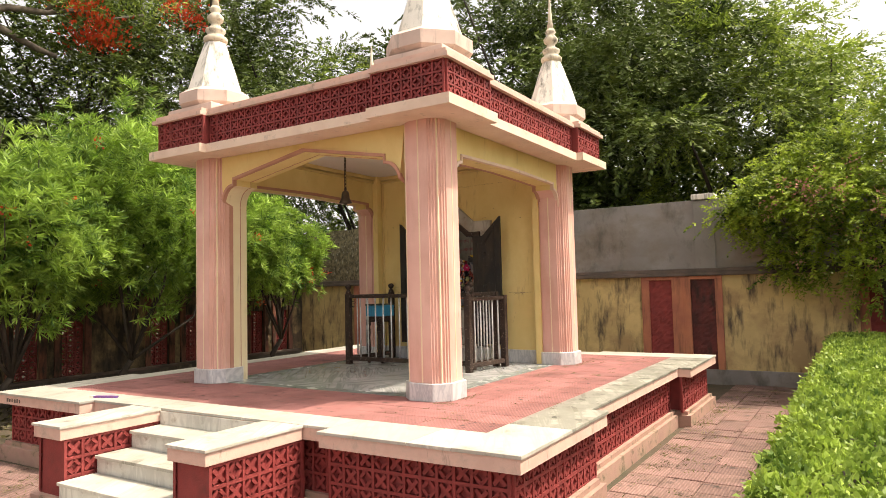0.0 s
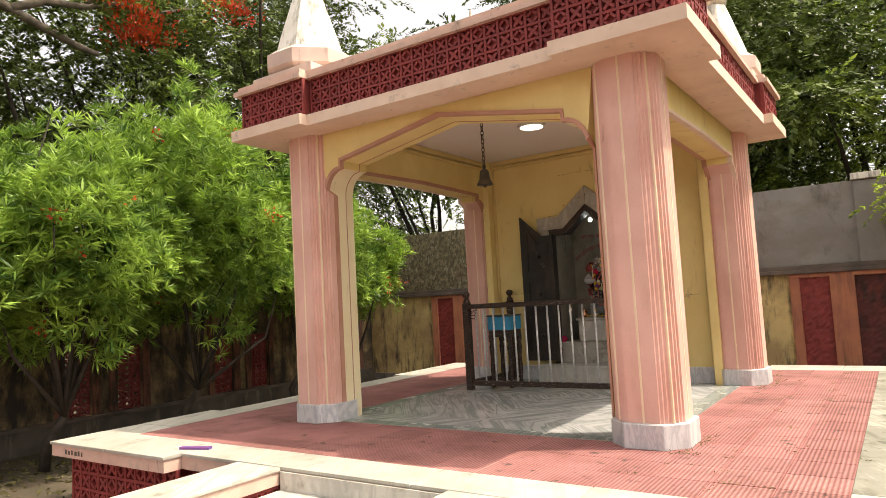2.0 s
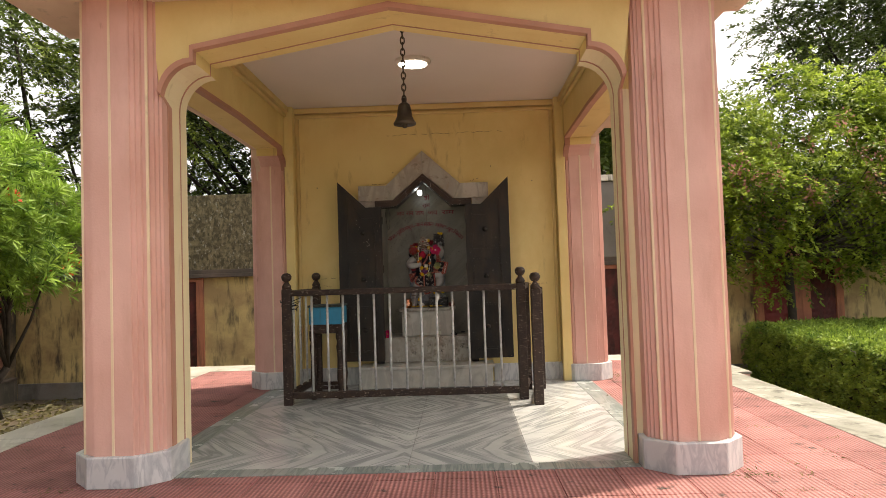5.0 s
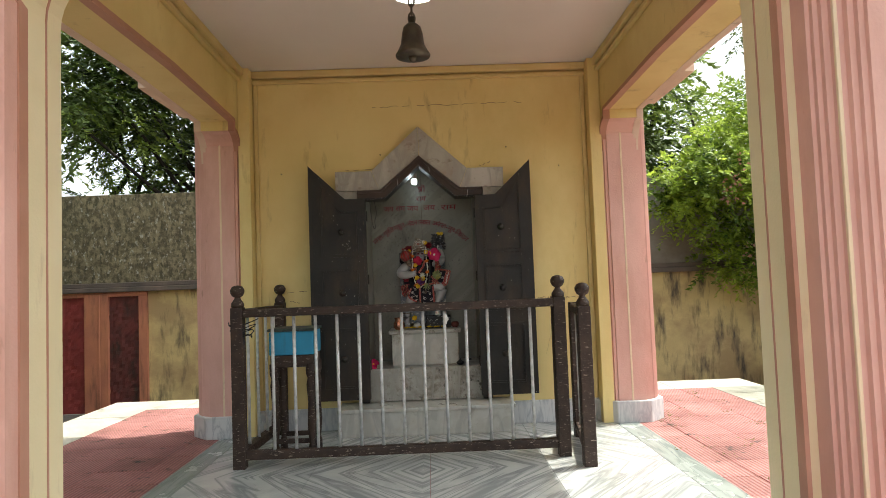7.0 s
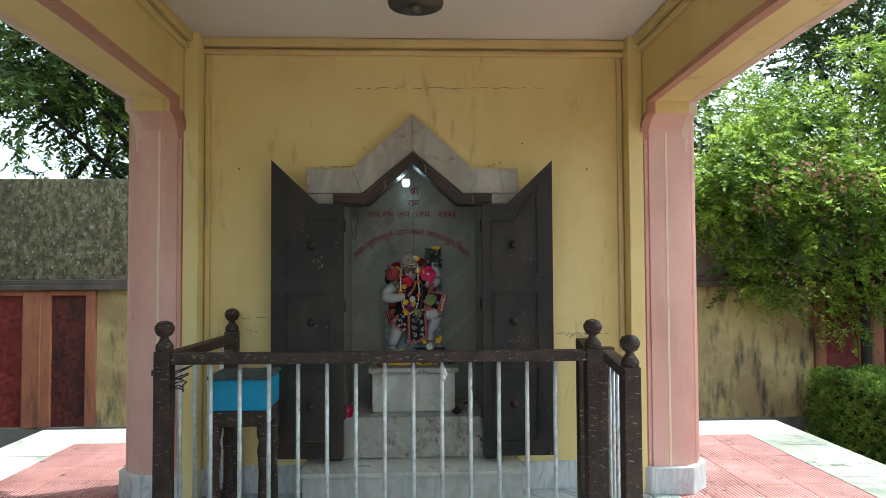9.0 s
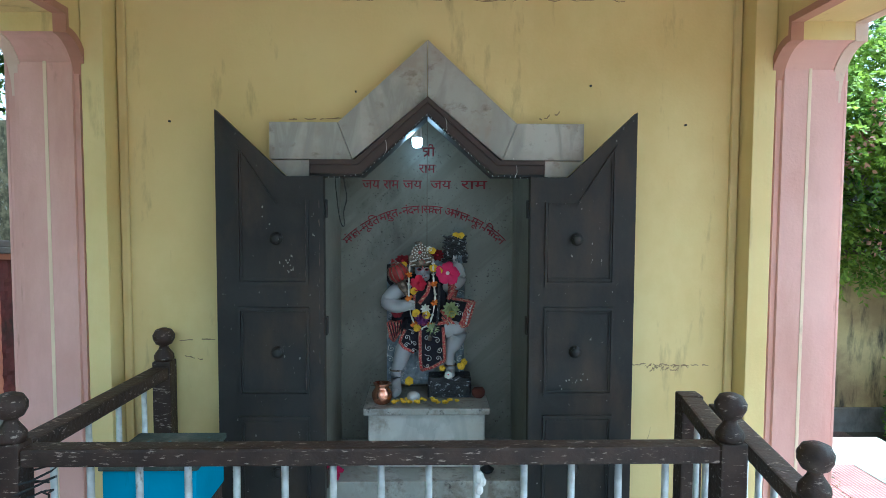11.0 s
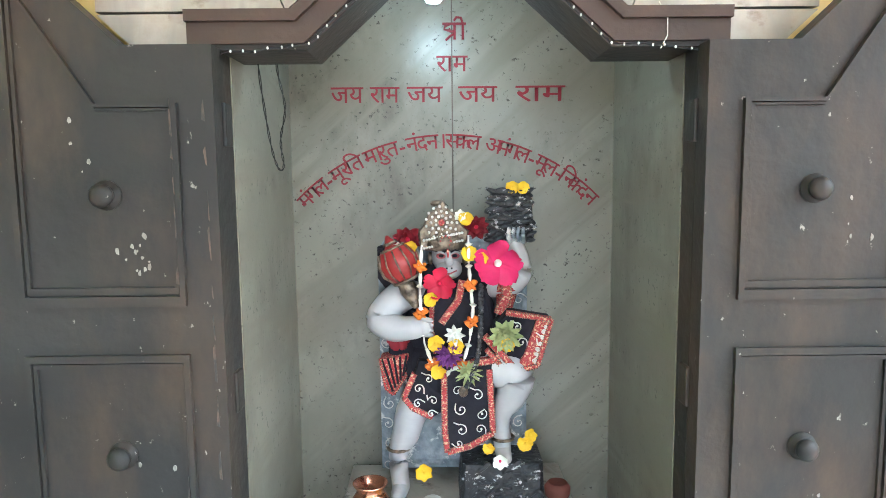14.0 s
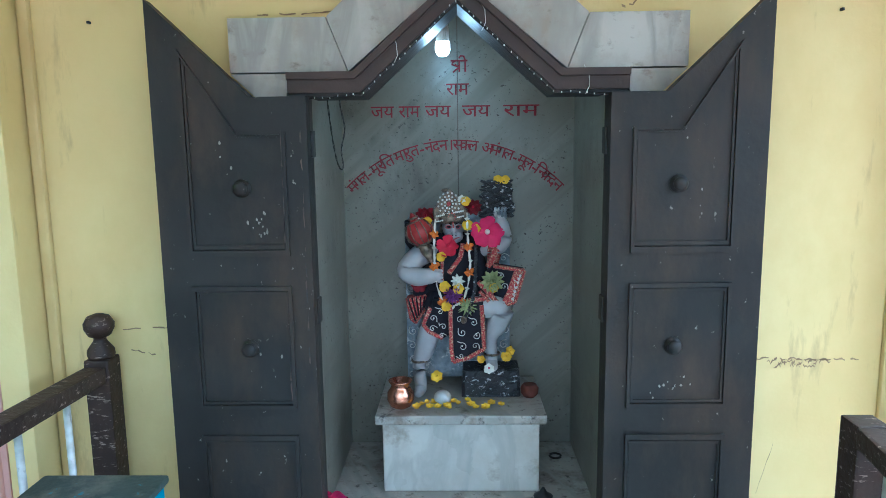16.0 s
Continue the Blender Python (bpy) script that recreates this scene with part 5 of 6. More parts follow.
GOLD = surface("antique_gilt", (0.27, 0.21, 0.15), (0.08, 0.06, 0.045), 70, 0.4, 0.5, metal=0.5)
MACE = surface("red_gilt_mace", (0.36, 0.03, 0.03), (0.24, 0.022, 0.022), 25, 0.35, 0.1)
PEARL = surface("pearl_beads", (0.72, 0.70, 0.66), (0.6, 0.58, 0.54), 30, 0.3, 0.02)
PETAL_R = surface("crimson_petal", (0.55, 0.012, 0.06), (0.42, 0.01, 0.04), 25, 0.6, 0.1)
PETAL_M = surface("dark_red_petal", (0.22, 0.01, 0.02), (0.14, 0.008, 0.015), 25, 0.6, 0.1)
PETAL_P = surface("magenta_petal", (0.62, 0.02, 0.13), (0.5, 0.015, 0.1), 25, 0.6, 0.1)
PETAL_Y = surface("yellow_petal", (0.75, 0.52, 0.02), (0.66, 0.42, 0.02), 25, 0.6, 0.1)
PETAL_O = surface("marigold_petal", (0.72, 0.22, 0.02), (0.6, 0.15, 0.02), 40, 0.7, 0.2)
PETAL_W = surface("white_petal", (0.78, 0.78, 0.72), (0.7, 0.7, 0.62), 25, 0.6, 0.1)
PETAL_G = surface("pale_green_petal", (0.42, 0.46, 0.22), (0.32, 0.36, 0.16), 25, 0.6, 0.1)
PETAL_V = surface("violet_petal", (0.22, 0.06, 0.24), (0.16, 0.04, 0.2), 25, 0.6, 0.1)
CLAY = surface("red_clay", (0.17, 0.05, 0.035), (0.12, 0.035, 0.025), 12, 0.8, 0.2)
WIRE = surface("black_cable", (0.012, 0.012, 0.013), (0.02, 0.02, 0.02), 10, 0.5, 0.05)

STAND = 1.356
ROUGE = surface("rose_face_paint", (0.42, 0.10, 0.12), (0.35, 0.08, 0.09), 40, 0.5, 0.05)
CLOTHES = [SKIN, CLOTH, HEM, ROCK, SLAB, GOLD, MACE, PEARL, ROUGE]


def P(a, b, d=0.0):
    """Statue measure, in centimetres: right, up, and out of the niche."""
    return Vector((MX - 0.012 + a * 0.01, 1.66 - d * 0.01, STAND + b * 0.01))


sb = bmesh.new()
pieces = []


def add(kind, smooth=True):
    """Marks all faces made since the last call as one of the statue's paints."""
    for f in sb.faces:
        f.material_index, f.smooth = kind, smooth
    bmesh.ops.recalc_face_normals(sb, faces=sb.faces[:])
    piece = bpy.data.meshes.new("piece")
    sb.to_mesh(piece)
    sb.clear()
    pieces.append(piece)


def limb(pts, radii, kind=0):
    """A limb through some points, its thickness swelling and thinning, with rounded ends."""
    fine, rr = [], []
    for i in range(len(pts) - 1):
        a, b = pts[i], pts[i + 1]
        p, q = pts[max(i - 1, 0)], pts[min(i + 2, len(pts) - 1)]
        for k in range(6):
            u = k / 6
            fine.append(0.5 * (2 * a + (b - p) * u + (2 * p - 5 * a + 4 * b - q) * u * u + (3 * a - p - 3 * b + q) * u ** 3))
            rr.append(radii[i] + (radii[i + 1] - radii[i]) * u * u * (3 - 2 * u))
    fine.append(pts[-1])
    rr.append(radii[-1])
    rings = []
    for i, c in enumerate(fine):
        d = (fine[min(i + 1, len(fine) - 1)] - fine[max(i - 1, 0)]).normalized()
        m = d.to_track_quat("Z", "Y").to_matrix()
        rings.append([sb.verts.new(c + m @ Vector((math.cos(t * math.pi / 8), math.sin(t * math.pi / 8), 0)) * rr[i]) for t in range(16)])
    for r0, r1 in zip(rings, rings[1:]):
        for t in range(16):
            sb.faces.new((r0[t], r0[(t + 1) % 16], r1[(t + 1) % 16], r1[t]))
    ball(sb, pts[0], radii[0], seg=16)
    ball(sb, pts[-1], radii[-1], seg=16)
    add(kind)


def sheet(pts, d0, d1, kind):
    """A piece of cloth or stone with thickness, by its outline in centimetres, its edge rounded back."""
    cx, cy = sum(p[0] for p in pts) / len(pts), sum(p[1] for p in pts) / len(pts)
    e = min(0.9, (d1 - d0) * 0.4)
    f = [sb.verts.new(P(a + (cx - a) * 0.10, b + (cy - b) * 0.06, d1)) for a, b in pts]
    h = [sb.verts.new(P(a, b, d1 - e)) for a, b in pts]
    g = [sb.verts.new(P(a, b, d0)) for a, b in pts]
    sb.faces.new(f)
    sb.faces.new(g[::-1])
    for i in range(len(pts)):
        k = (i + 1) % len(pts)
        sb.faces.new((f[i], h[i], h[k], f[k]))
        sb.faces.new((h[i], g[i], g[k], h[k]))
    add(kind, False)


def hem(pts, d, w=1.1, kind=2):
    """An embroidered border band with a row of fine beads along both of its edges."""
    for (a0, b0), (a1, b1) in zip(pts, pts[1:]):
        ln = math.hypot(a1 - a0, b1 - b0)
        nx, ny = -(b1 - b0) / ln * w / 2, (a1 - a0) / ln * w / 2
        q = [(a0 + nx, b0 + ny), (a1 + nx, b1 + ny), (a1 - nx, b1 - ny), (a0 - nx, b0 - ny)]
        f = [sb.verts.new(P(a, b, d + 0.25)) for a, b in q]
        g = [sb.verts.new(P(a, b, d - 1.2)) for a, b in q]
        sb.faces.new(f)
        for i in range(4):
            sb.faces.new((f[i], g[i], g[(i + 1) % 4], f[(i + 1) % 4]))
        add(kind, False)
        n = max(2, int(ln / 0.55))
        for k in range(n):
            u = (k + 0.5) / n
            for s in (-0.85, 0.85):
                ball(sb, P(a0 + (a1 - a0) * u + nx * s, b0 + (b1 - b0) * u + ny * s, d + 0.3), 0.0017, seg=5)
        add(5)


def scroll(a, b, d, r, turn, kind=7, way=1):
    """A curling embroidered tendril with a stem."""
    pts = [P(a + r * (1 - k / 15) * math.cos(turn + way * k * 0.55), b + r * (1 - k / 15) * math.sin(turn + way * k * 0.55), d) for k in range(13)]
    tip = pts[0] + Vector((0.012 * way * math.sin(turn), 0, -0.012 * math.cos(turn)))
    tube(sb, [tip] + pts, 0.0016, 0.0010, 5)
    ball(sb, pts[-1], 0.003, seg=6)
    add(kind)


# back slab with painted scrolls, and rocky foot block
sheet([(-16.87, 3.37), (18.22, 3.37), (18.22, 56.01), (16.87, 58.3), (13.36, 59.38), (-11.61, 59.51), (-15.52, 58.97), (-16.87, 57.02)], -6, -1.5, 4)
for X, w in ((-15.2, 1), (16.2, -1)):
    for k in range(9):
        scroll(X + 0.5 * (k % 2), 5 + k * 5.0, -1.2, 1.5, k * 0.9, 7, w if k % 2 else -w)
sheet([(1.6, 0), (21.0, 0), (20.6, 9.2), (2.2, 9.2)], -2, 9, 3)
for k in range(26):
    ball(sb, P(3 + random.uniform(0, 16.5), 1 + random.uniform(0, 7.4), 8.8), random.uniform(0.008, 0.014), (1.8, 0.5, random.uniform(0.4, 0.7)), 9, Matrix.Rotation(random.uniform(-0.8, 0.8), 4, "Y"))
add(3, False)
# legs: one straight, one bent on the block, with ankle rings
limb([P(-4.18, 28.34, 4), P(-8.77, 21.26, 5.5), P(-10.59, 15.18, 5), P(-12.42, 10.46, 5), P(-12, 2.8, 5)], [0.046, 0.037, 0.032, 0.022, 0.021])
limb([P(-12, 2.2, 5), P(-12.2, 1.9, 7), P(-12.6, 1.6, 9)], [0.021, 0.019, 0.014])
limb([P(3, 30, 4), P(11, 31, 7), P(14.71, 29.35, 8), P(13.36, 24.29, 7), P(11.34, 19.57, 6.5), P(11.6, 12.5, 6)], [0.05, 0.046, 0.040, 0.035, 0.022, 0.020])
limb([P(11.6, 11.6, 6), P(11.8, 10.8, 7.5), P(12.2, 10.4, 9.0)], [0.020, 0.018, 0.013])
for c in (P(-12.28, 11.61, 5), P(11.7, 14.2, 6)):
    tube(sb, [c + Vector((0.025 * math.cos(k * 0.5236), 0.025 * math.sin(k * 0.5236), 0)) for k in range(13)], 0.004, sides=7)
add(5)
# body in dark cloth, and head with brow, muzzle and ears
ball(sb, P(0, 41, 2.5), 0.1, (1.05, 0.66, 1.25), 20), add(1)
ball(sb, P(0, 30, 3), 0.1, (1.10, 0.72, 0.9), 20), add(1)
limb([P(-10.5, 49.5, 2), P(-2, 50.5, 2.5), P(9.5, 50.5, 2)], [0.032, 0.04, 0.032], 1)
ball(sb, P(-0.67, 56.14, 4), 0.036, (0.98, 1.0, 1.12), 20), add(0)
ball(sb, P(-0.27, 53.44, 6.2), 0.026, (1.12, 0.95, 0.9), 18), add(0)
ball(sb, P(-0.47, 57.22, 6.4), 0.024, (1.3, 0.6, 0.5), 16), add(0)
for s in (-1, 1):
    ball(sb, P(-0.55 + s * 1.55, 56.5, 7.5), 0.0085, (1.3, 0.5, 0.75), 10), add(8)
    ball(sb, P(-0.55 + s * 1.5, 56.6, 7.95), 0.0048, (1.2, 0.5, 0.8), 8), add(1)
    ball(sb, P(-0.6 + s * 3.9, 55.5, 3.6), 0.013, (0.5, 0.6, 1.2), 10), add(5)
    tube(sb, [P(-0.55 + s * 0.6, 57.4, 8.2), P(-0.55 + s * 1.6, 57.9, 8.0), P(-0.55 + s * 2.7, 57.5, 7.2)], 0.0022, 0.0012, 5), add(1)
    ball(sb, P(-0.3 + s * 0.55, 53.9, 8.7), 0.0022, seg=6), add(1)
limb([P(-0.4, 56.55, 8.2), P(-0.34, 55.33, 9)], [0.006, 0.009])
tube(sb, [P(-1.82, 52.97, 8.3), P(-0.34, 52.7, 9), P(1.35, 53.31, 8.2)], 0.0024, 0.0016, 5), add(8)
tube(sb, [P(-0.67, 58.16, 8.1), P(-0.54, 56.34, 9.2)], 0.0034, 0.002, 6), add(2)
# crown: banded cap, tall crest with bead rows and a red stone
lathe(sb, [(0.050, 0), (0.056, 0.012), (0.054, 0.03), (0.047, 0.036), (0.046, 0.05), (0.036, 0.07), (0.018, 0.084), (0.010, 0.09), (0.012, 0.098), (0.004, 0.106)], 24, P(-1.4, 57.6, 3.2)), add(5)
sheet([(-6.8, 57.9), (-1.15, 59.3), (3.9, 59.5), (4.3, 62.0), (2.9, 63.0), (1.7, 65.3), (-0.3, 66.9), (-1.6, 68.9), (-3.2, 67.0), (-5.0, 65.6), (-6.0, 63.2), (-7.3, 61.8)], 4.5, 7.4, 5)
ball(sb, P(-2.7, 68.02, 5), 0.012, (1.5, 0.7, 0.6), 10), add(5)
for r1, r2, n in ((3.4, 3.6, 15), (2.3, 2.5, 12), (1.3, 1.5, 9)):
    for k in range(n):
        a = 2 * math.pi * k / n
        ball(sb, P(-1.9 + r1 * math.cos(a), 63.9 + r2 * math.sin(a), 7.6), 0.0034, seg=7)
for k in range(15):
    for z in (58.3, 60.0):
        ball(sb, P(-5.8 + 0.6 * k, z + 0.12 * k, 8.0), 0.0032, seg=7)
add(7)
ball(sb, P(-1.9, 63.9, 7.7), 0.0075, (1, 0.6, 1), 10), add(2)
for k in range(8):
    ball(sb, P(-1.0 + 1.1 * math.cos(k * 0.785), 59.9 + 1.1 * math.sin(k * 0.785), 8.4), 0.003, seg=6)
add(2)
sheet([(-16.6, 58.0), (-13.5, 58.6), (-9.5, 52.0), (-10.0, 47.0), (-13.5, 46.5), (-16.6, 51.0)], -1.2, 3.2, 1)
# bent arm with the mace: ribbed melon head, cone shaft
limb([P(-6.75, 48.25, 3), P(-11.61, 46.9, 5), P(-16.19, 42.38, 6), P(-12.62, 40.62, 8), P(-8.57, 41.03, 10), P(-5.87, 41.3, 11)], [0.034, 0.036, 0.030, 0.031, 0.026, 0.018])
for k in range(4):
    limb([P(-6.0 - 0.2 * k, 43.2 - 1.1 * k, 11.2), P(-4.4, 43.0 - 1.1 * k, 11.8)], [0.006, 0.005])
limb([P(-10.93, 52.29, 8.5), P(-9.24, 49.6, 9.5), P(-7.83, 46.42, 10.5)], [0.014, 0.020, 0.010], 5)
tilt = Matrix.Translation(P(-11.34, 55.13, 8)) @ Matrix.Rotation(-0.42, 4, "Y")
mace = lathe(bmesh.new(), [(0.012, -0.042), (0.028, -0.038), (0.043, -0.016), (0.045, 0.006), (0.034, 0.032), (0.016, 0.040), (0.012, 0.05), (0.003, 0.066)], 24)
mace.transform(tilt)
me = bpy.data.meshes.new("tmp")
mace.to_mesh(me)
mace.free()
sb.from_mesh(me)
add(6)
for k in range(12):
    a = 2 * math.pi * k / 12
    tube(sb, [tilt @ Vector((r * math.cos(a), r * math.sin(a), z)) for r, z in ((0.029, -0.038), (0.0445, -0.016), (0.0465, 0.006), (0.035, 0.033))], 0.0022, sides=6)
for z, r in ((-0.04, 0.03), (0.036, 0.026), (0.048, 0.014)):
    tube(sb, [tilt @ Vector((r * math.cos(k * 0.5236), r * math.sin(k * 0.5236), z)) for k in range(13)], 0.0035, sides=6)
add(5)
# raised arm with the hill of layered rock held on the fingertips
limb([P(9.5, 49.5, 2), P(13.36, 49.93, 3), P(15.52, 52.09, 4), P(15.25, 55.67, 4), P(14.57, 58.7, 5)], [0.034, 0.033, 0.029, 0.024, 0.018])
limb([P(10.66, 51.28, 3), P(12.55, 48.58, 4), P(12.35, 44.87, 4)], [0.022, 0.026, 0.02], 2)
hill = bmesh.new()
for row in range(9):
    for k in range(6):
        w = 5.1 - 0.13 * row
        ball(hill, P(13.4 - w + 2 * w * (k + 0.5) / 6 + random.uniform(-0.5, 0.5), 60 + row * 1.3 + random.uniform(-0.3, 0.3), 5.4 + random.uniform(-0.5, 0.7)), random.uniform(0.009, 0.013), (1.6, 0.8, random.uniform(0.45, 0.75)), 9, Matrix.Rotation(random.uniform(-0.5, 0.5), 4, "Y"))
me = bpy.data.meshes.new("tmp")
hill.to_mesh(me)
hill.free()
sb.from_mesh(me)
add(3, False)
sheet([(8.1, 59.38), (18.76, 60.19), (18.22, 70.18), (13.36, 71.12), (9.45, 70.45)], 1, 5.6, 3)
for k in range(4):
    limb([P(13.09, 59.38, 6) + Vector((0.0105 * k, 0, 0)), P(12.82, 60.86, 7.4) + Vector((0.0105 * k, 0, 0)), P(12.96, 62.35, 7.2) + Vector((0.0105 * k, 0, 0))], [0.0055, 0.0055, 0.004], 4)
# velvet coat: cape with striped border, skirts, hanging centre panel, flap flung over the knee
sheet([(-13.63, 48.25), (-9.92, 49.26), (-6.75, 45.88), (-7.02, 33.74), (-10.12, 31.04), (-14.3, 33.74)], -0.5, 4.5, 1)
sheet([(-16.19, 32.73), (-9.92, 34.01), (-8.23, 32.73), (-10.59, 28.34), (-13.29, 24.43), (-15.11, 25.91)], 0, 5.2, 2)
for k in range(6):
    tube(sb, [P(-15.8 + 1.4 * k, 32.7 + 0.2 * k, 5.4), P(-13.4 + 0.6 * k, 25.2 + 0.9 * k, 5.4)], 0.0028, sides=5)
add(1)
hem([(-16.19, 32.73), (-14.98, 25.91), (-13.29, 24.43), (-10.59, 28.34), (-8.23, 32.73)], 5.3, 0.7)
sheet([(-7.22, 33.74), (-1.82, 33.74), (-2.02, 21.26), (-4.39, 19.91), (-8.77, 22.27), (-10.93, 24.97), (-8.57, 29.69)], 2, 9, 1)
hem([(-8.23, 30.36), (-10.66, 24.97), (-8.77, 22.47), (-4.39, 20.24)], 9.0, 1.3)
sheet([(-2.43, 33.74), (9.31, 33.74), (9.65, 17.14), (-1.15, 12.28), (-2.16, 17.54)], 3.5, 11, 1)
hem([(-1.75, 31.71), (-1.62, 17.54), (-1.08, 12.96), (3.91, 14.3), (9.04, 17.27), (8.23, 31.71)], 11.1, 1.4)
hem([(-4.18, 33.74), (2.56, 32.73), (9.31, 33.74), (12.01, 36.44)], 10.8, 1.5)
sheet([(12.35, 44.4), (21.86, 42.78), (18.89, 32.39), (12.35, 30.77), (7.83, 36.44), (9.31, 41.16)], 5, 10, 1)
sheet([(18.76, 42.91), (21.73, 42.51), (18.76, 32.66), (13.77, 31.44), (16.06, 35.09)], 9.4, 10.8, 2)
hem([(12.01, 44.26), (21.86, 42.65), (18.89, 32.39), (12.35, 30.9), (7.69, 36.1)], 10.9, 1.1)
for k in range(7):
    scroll(20.6 - 0.42 * k, 41.2 - 1.25 * k, 11.0, 0.55, k * 1.1, 7, 1 if k % 2 else -1)
sheet([(-4.86, 48.92), (7.96, 49.26), (9.31, 41.84), (7.96, 33.74), (-4.18, 33.74), (-5.53, 41.16)], 3, 9.2, 1)
hem([(2.56, 51.28), (1.55, 46.9), (-2.16, 41.84)], 9.6, 1.6)
hem([(-4.18, 45.88), (-4.45, 40.49), (-3.51, 35.09)], 9.4, 1.1)
hem([(12.35, 50.61), (12.55, 47.23), (10.66, 43.18)], 7.0, 2.2)
hem([(7.29, 39.14), (13.36, 32.39)], 10.9, 1.5)
for X, Y, d, r, tn, w in ((-7.4, 27, 9.4, 1.2, 0, 1), (-5.2, 29.2, 9.4, 1.1, 2, -1), (-7.6, 23.6, 9.4, 1.1, 1, 1), (-4.2, 24.2, 9.4, 1.2, 3, -1), (-4.6, 21.2, 9.4, 0.9, 1, 1), (1.2, 27, 11.3, 1.3, 0, 1), (5.6, 26, 11.3, 1.4, 2, -1), (2.0, 22.8, 11.3, 1.4, 3, 1), (6.4, 21.6, 11.3, 1.4, 1, -1), (2.0, 18, 11.3, 1.5, 2, -1), (6.2, 18.2, 11.3, 1.2, 0, 1), (1.4, 15, 11.3, 1.0, 4, 1), (4.5, 29.5, 11.3, 1.0, 1, 1), (15.5, 37.5, 10.2, 1.2, 0, 1), (14.5, 41, 10.2, 1.0, 2, -1)):
    scroll(X, Y, d, r, tn, 7, w)
for piece in pieces:
    sb.from_mesh(piece)
    bpy.data.meshes.remove(piece)
statue = part("statue", sb, CLOTHES)
tagged(statue, "painted white marble statue in black hemmed cloth with mace", "statue")


# ---- flowers and offerings ----
def petals(bm, at, r, n, tilt=0.35, wide=0.5, turn=None):
    """A ring of cupped, rounded petals round a point, facing out of the niche."""
    turn = turn or Matrix()
    for k in range(n):
        a = 2 * math.pi * k / n + random.uniform(-0.1, 0.1)
        m = Matrix.Translation(at) @ turn @ Matrix.Rotation(a, 4, "Y") @ Matrix.Rotation(tilt + random.uniform(-0.12, 0.2), 4, "X")
        rows = []
        for u in (0.0, 0.25, 0.5, 0.75, 0.92, 1.0):
            w = wide * r * math.sin(math.pi * min(1, 0.12 + u * 0.86)) ** 0.8
            if n == 5:
                w = wide * r * min(1.0, 0.22 + 1.25 * u) * math.sqrt(max(0.02, 1 - (max(0.0, u - 0.55) / 0.47) ** 3))
            lift = -r * (0.35 * u * u - 0.18 * u)
            rows.append([bm.verts.new(m @ Vector((w * s, lift - 0.10 * r * s * s + (0.16 * r * s * u if n == 5 else 0.0) + 0.05 * r * u * math.sin(9 * u + 5 * s + k), u * r * (1 + 0.06 * math.sin(6 * s + 2 * k))))) for s in (-1, -0.5, 0, 0.5, 1)])
        for p, q in zip(rows, rows[1:]):
            for i in range(4):
                bm.faces.new((p[i], p[i + 1], q[i + 1], q[i]))
    return bm


def flower(name, at, r, n, mat, label, cat="flower", group="", layers=1, wide=0.5, lay=False, heart=None):
    t = thing(name, label, cat, group, at=at)
    turn = Matrix.Rotation(-1.3, 4, "X") if lay else Matrix()
    for k in range(layers):
        bm = petals(bmesh.new(), Vector(at), r * (1 - 0.25 * k), n, 0.2 + 0.3 * k, wide, turn @ Matrix.Rotation(0.4 * k, 4, "Y"))
        part("petals", bm, mat, t, smooth=True)
    bm = ball(bmesh.new(), Vector(at) + turn.to_3x3() @ Vector((0, -0.1 * r, 0)), r * 0.16, (1, 1.5, 1), 8)
    part("heart", bm, heart or PETAL_Y, t)
    return t


flower("hibiscus", P(10.12, 55.33, 11), 0.055, 5, PETAL_P, "magenta hibiscus on the statue's shoulder", group="hibiscus offerings", wide=0.47, heart=PETAL_W)
flower("hibiscus", P(-2.43, 50.94, 10.5), 0.037, 5, PETAL_R, "red hibiscus under the statue's chin", group="hibiscus offerings", wide=0.46, heart=PETAL_R)
flower("hibiscus", P(-9.45, 60.19, 6), 0.034, 9, PETAL_M, "dark red hibiscus behind the mace", group="hibiscus offerings", wide=0.3, layers=2, heart=PETAL_R)
flower("hibiscus", P(5.8, 62.75, 6), 0.030, 9, PETAL_M, "dark red hibiscus beside the crown", group="hibiscus offerings", wide=0.3, layers=2, heart=PETAL_R)
flower("hibiscus", P(-11.74, 37.65, 7), 0.026, 5, PETAL_M, "dark red hibiscus below the bent arm", group="hibiscus offerings", heart=PETAL_R)
flower("lotus_bud", P(11.47, 39.81, 12.5), 0.040, 12, PETAL_G, "pale green open bud on the cloth", layers=3, wide=0.22, heart=PETAL_G)
flower("white_flower", P(0.67, 39.95, 12), 0.026, 8, PETAL_W, "white flower on the garland", layers=2, wide=0.22, heart=PETAL_W)
flower("white_flower", P(-11.4, 58.7, 9), 0.013, 6, PETAL_W, "small white flower beside the mace", wide=0.4, heart=PETAL_W)
flower("white_flower", P(2.23, 65.45, 8), 0.015, 6, PETAL_W, "small white flower beside the crown", wide=0.4, heart=PETAL_W)
flower("violet_flower", P(-0.81, 35.43, 12), 0.032, 16, PETAL_V, "violet flower on the garland", layers=3, wide=0.14, heart=PETAL_V)
flower("green_sprig", P(3.58, 31.58, 11.8), 0.034, 14, PETAL_G, "spiky green sprig on the cloth", layers=2, wide=0.1, heart=PETAL_G)
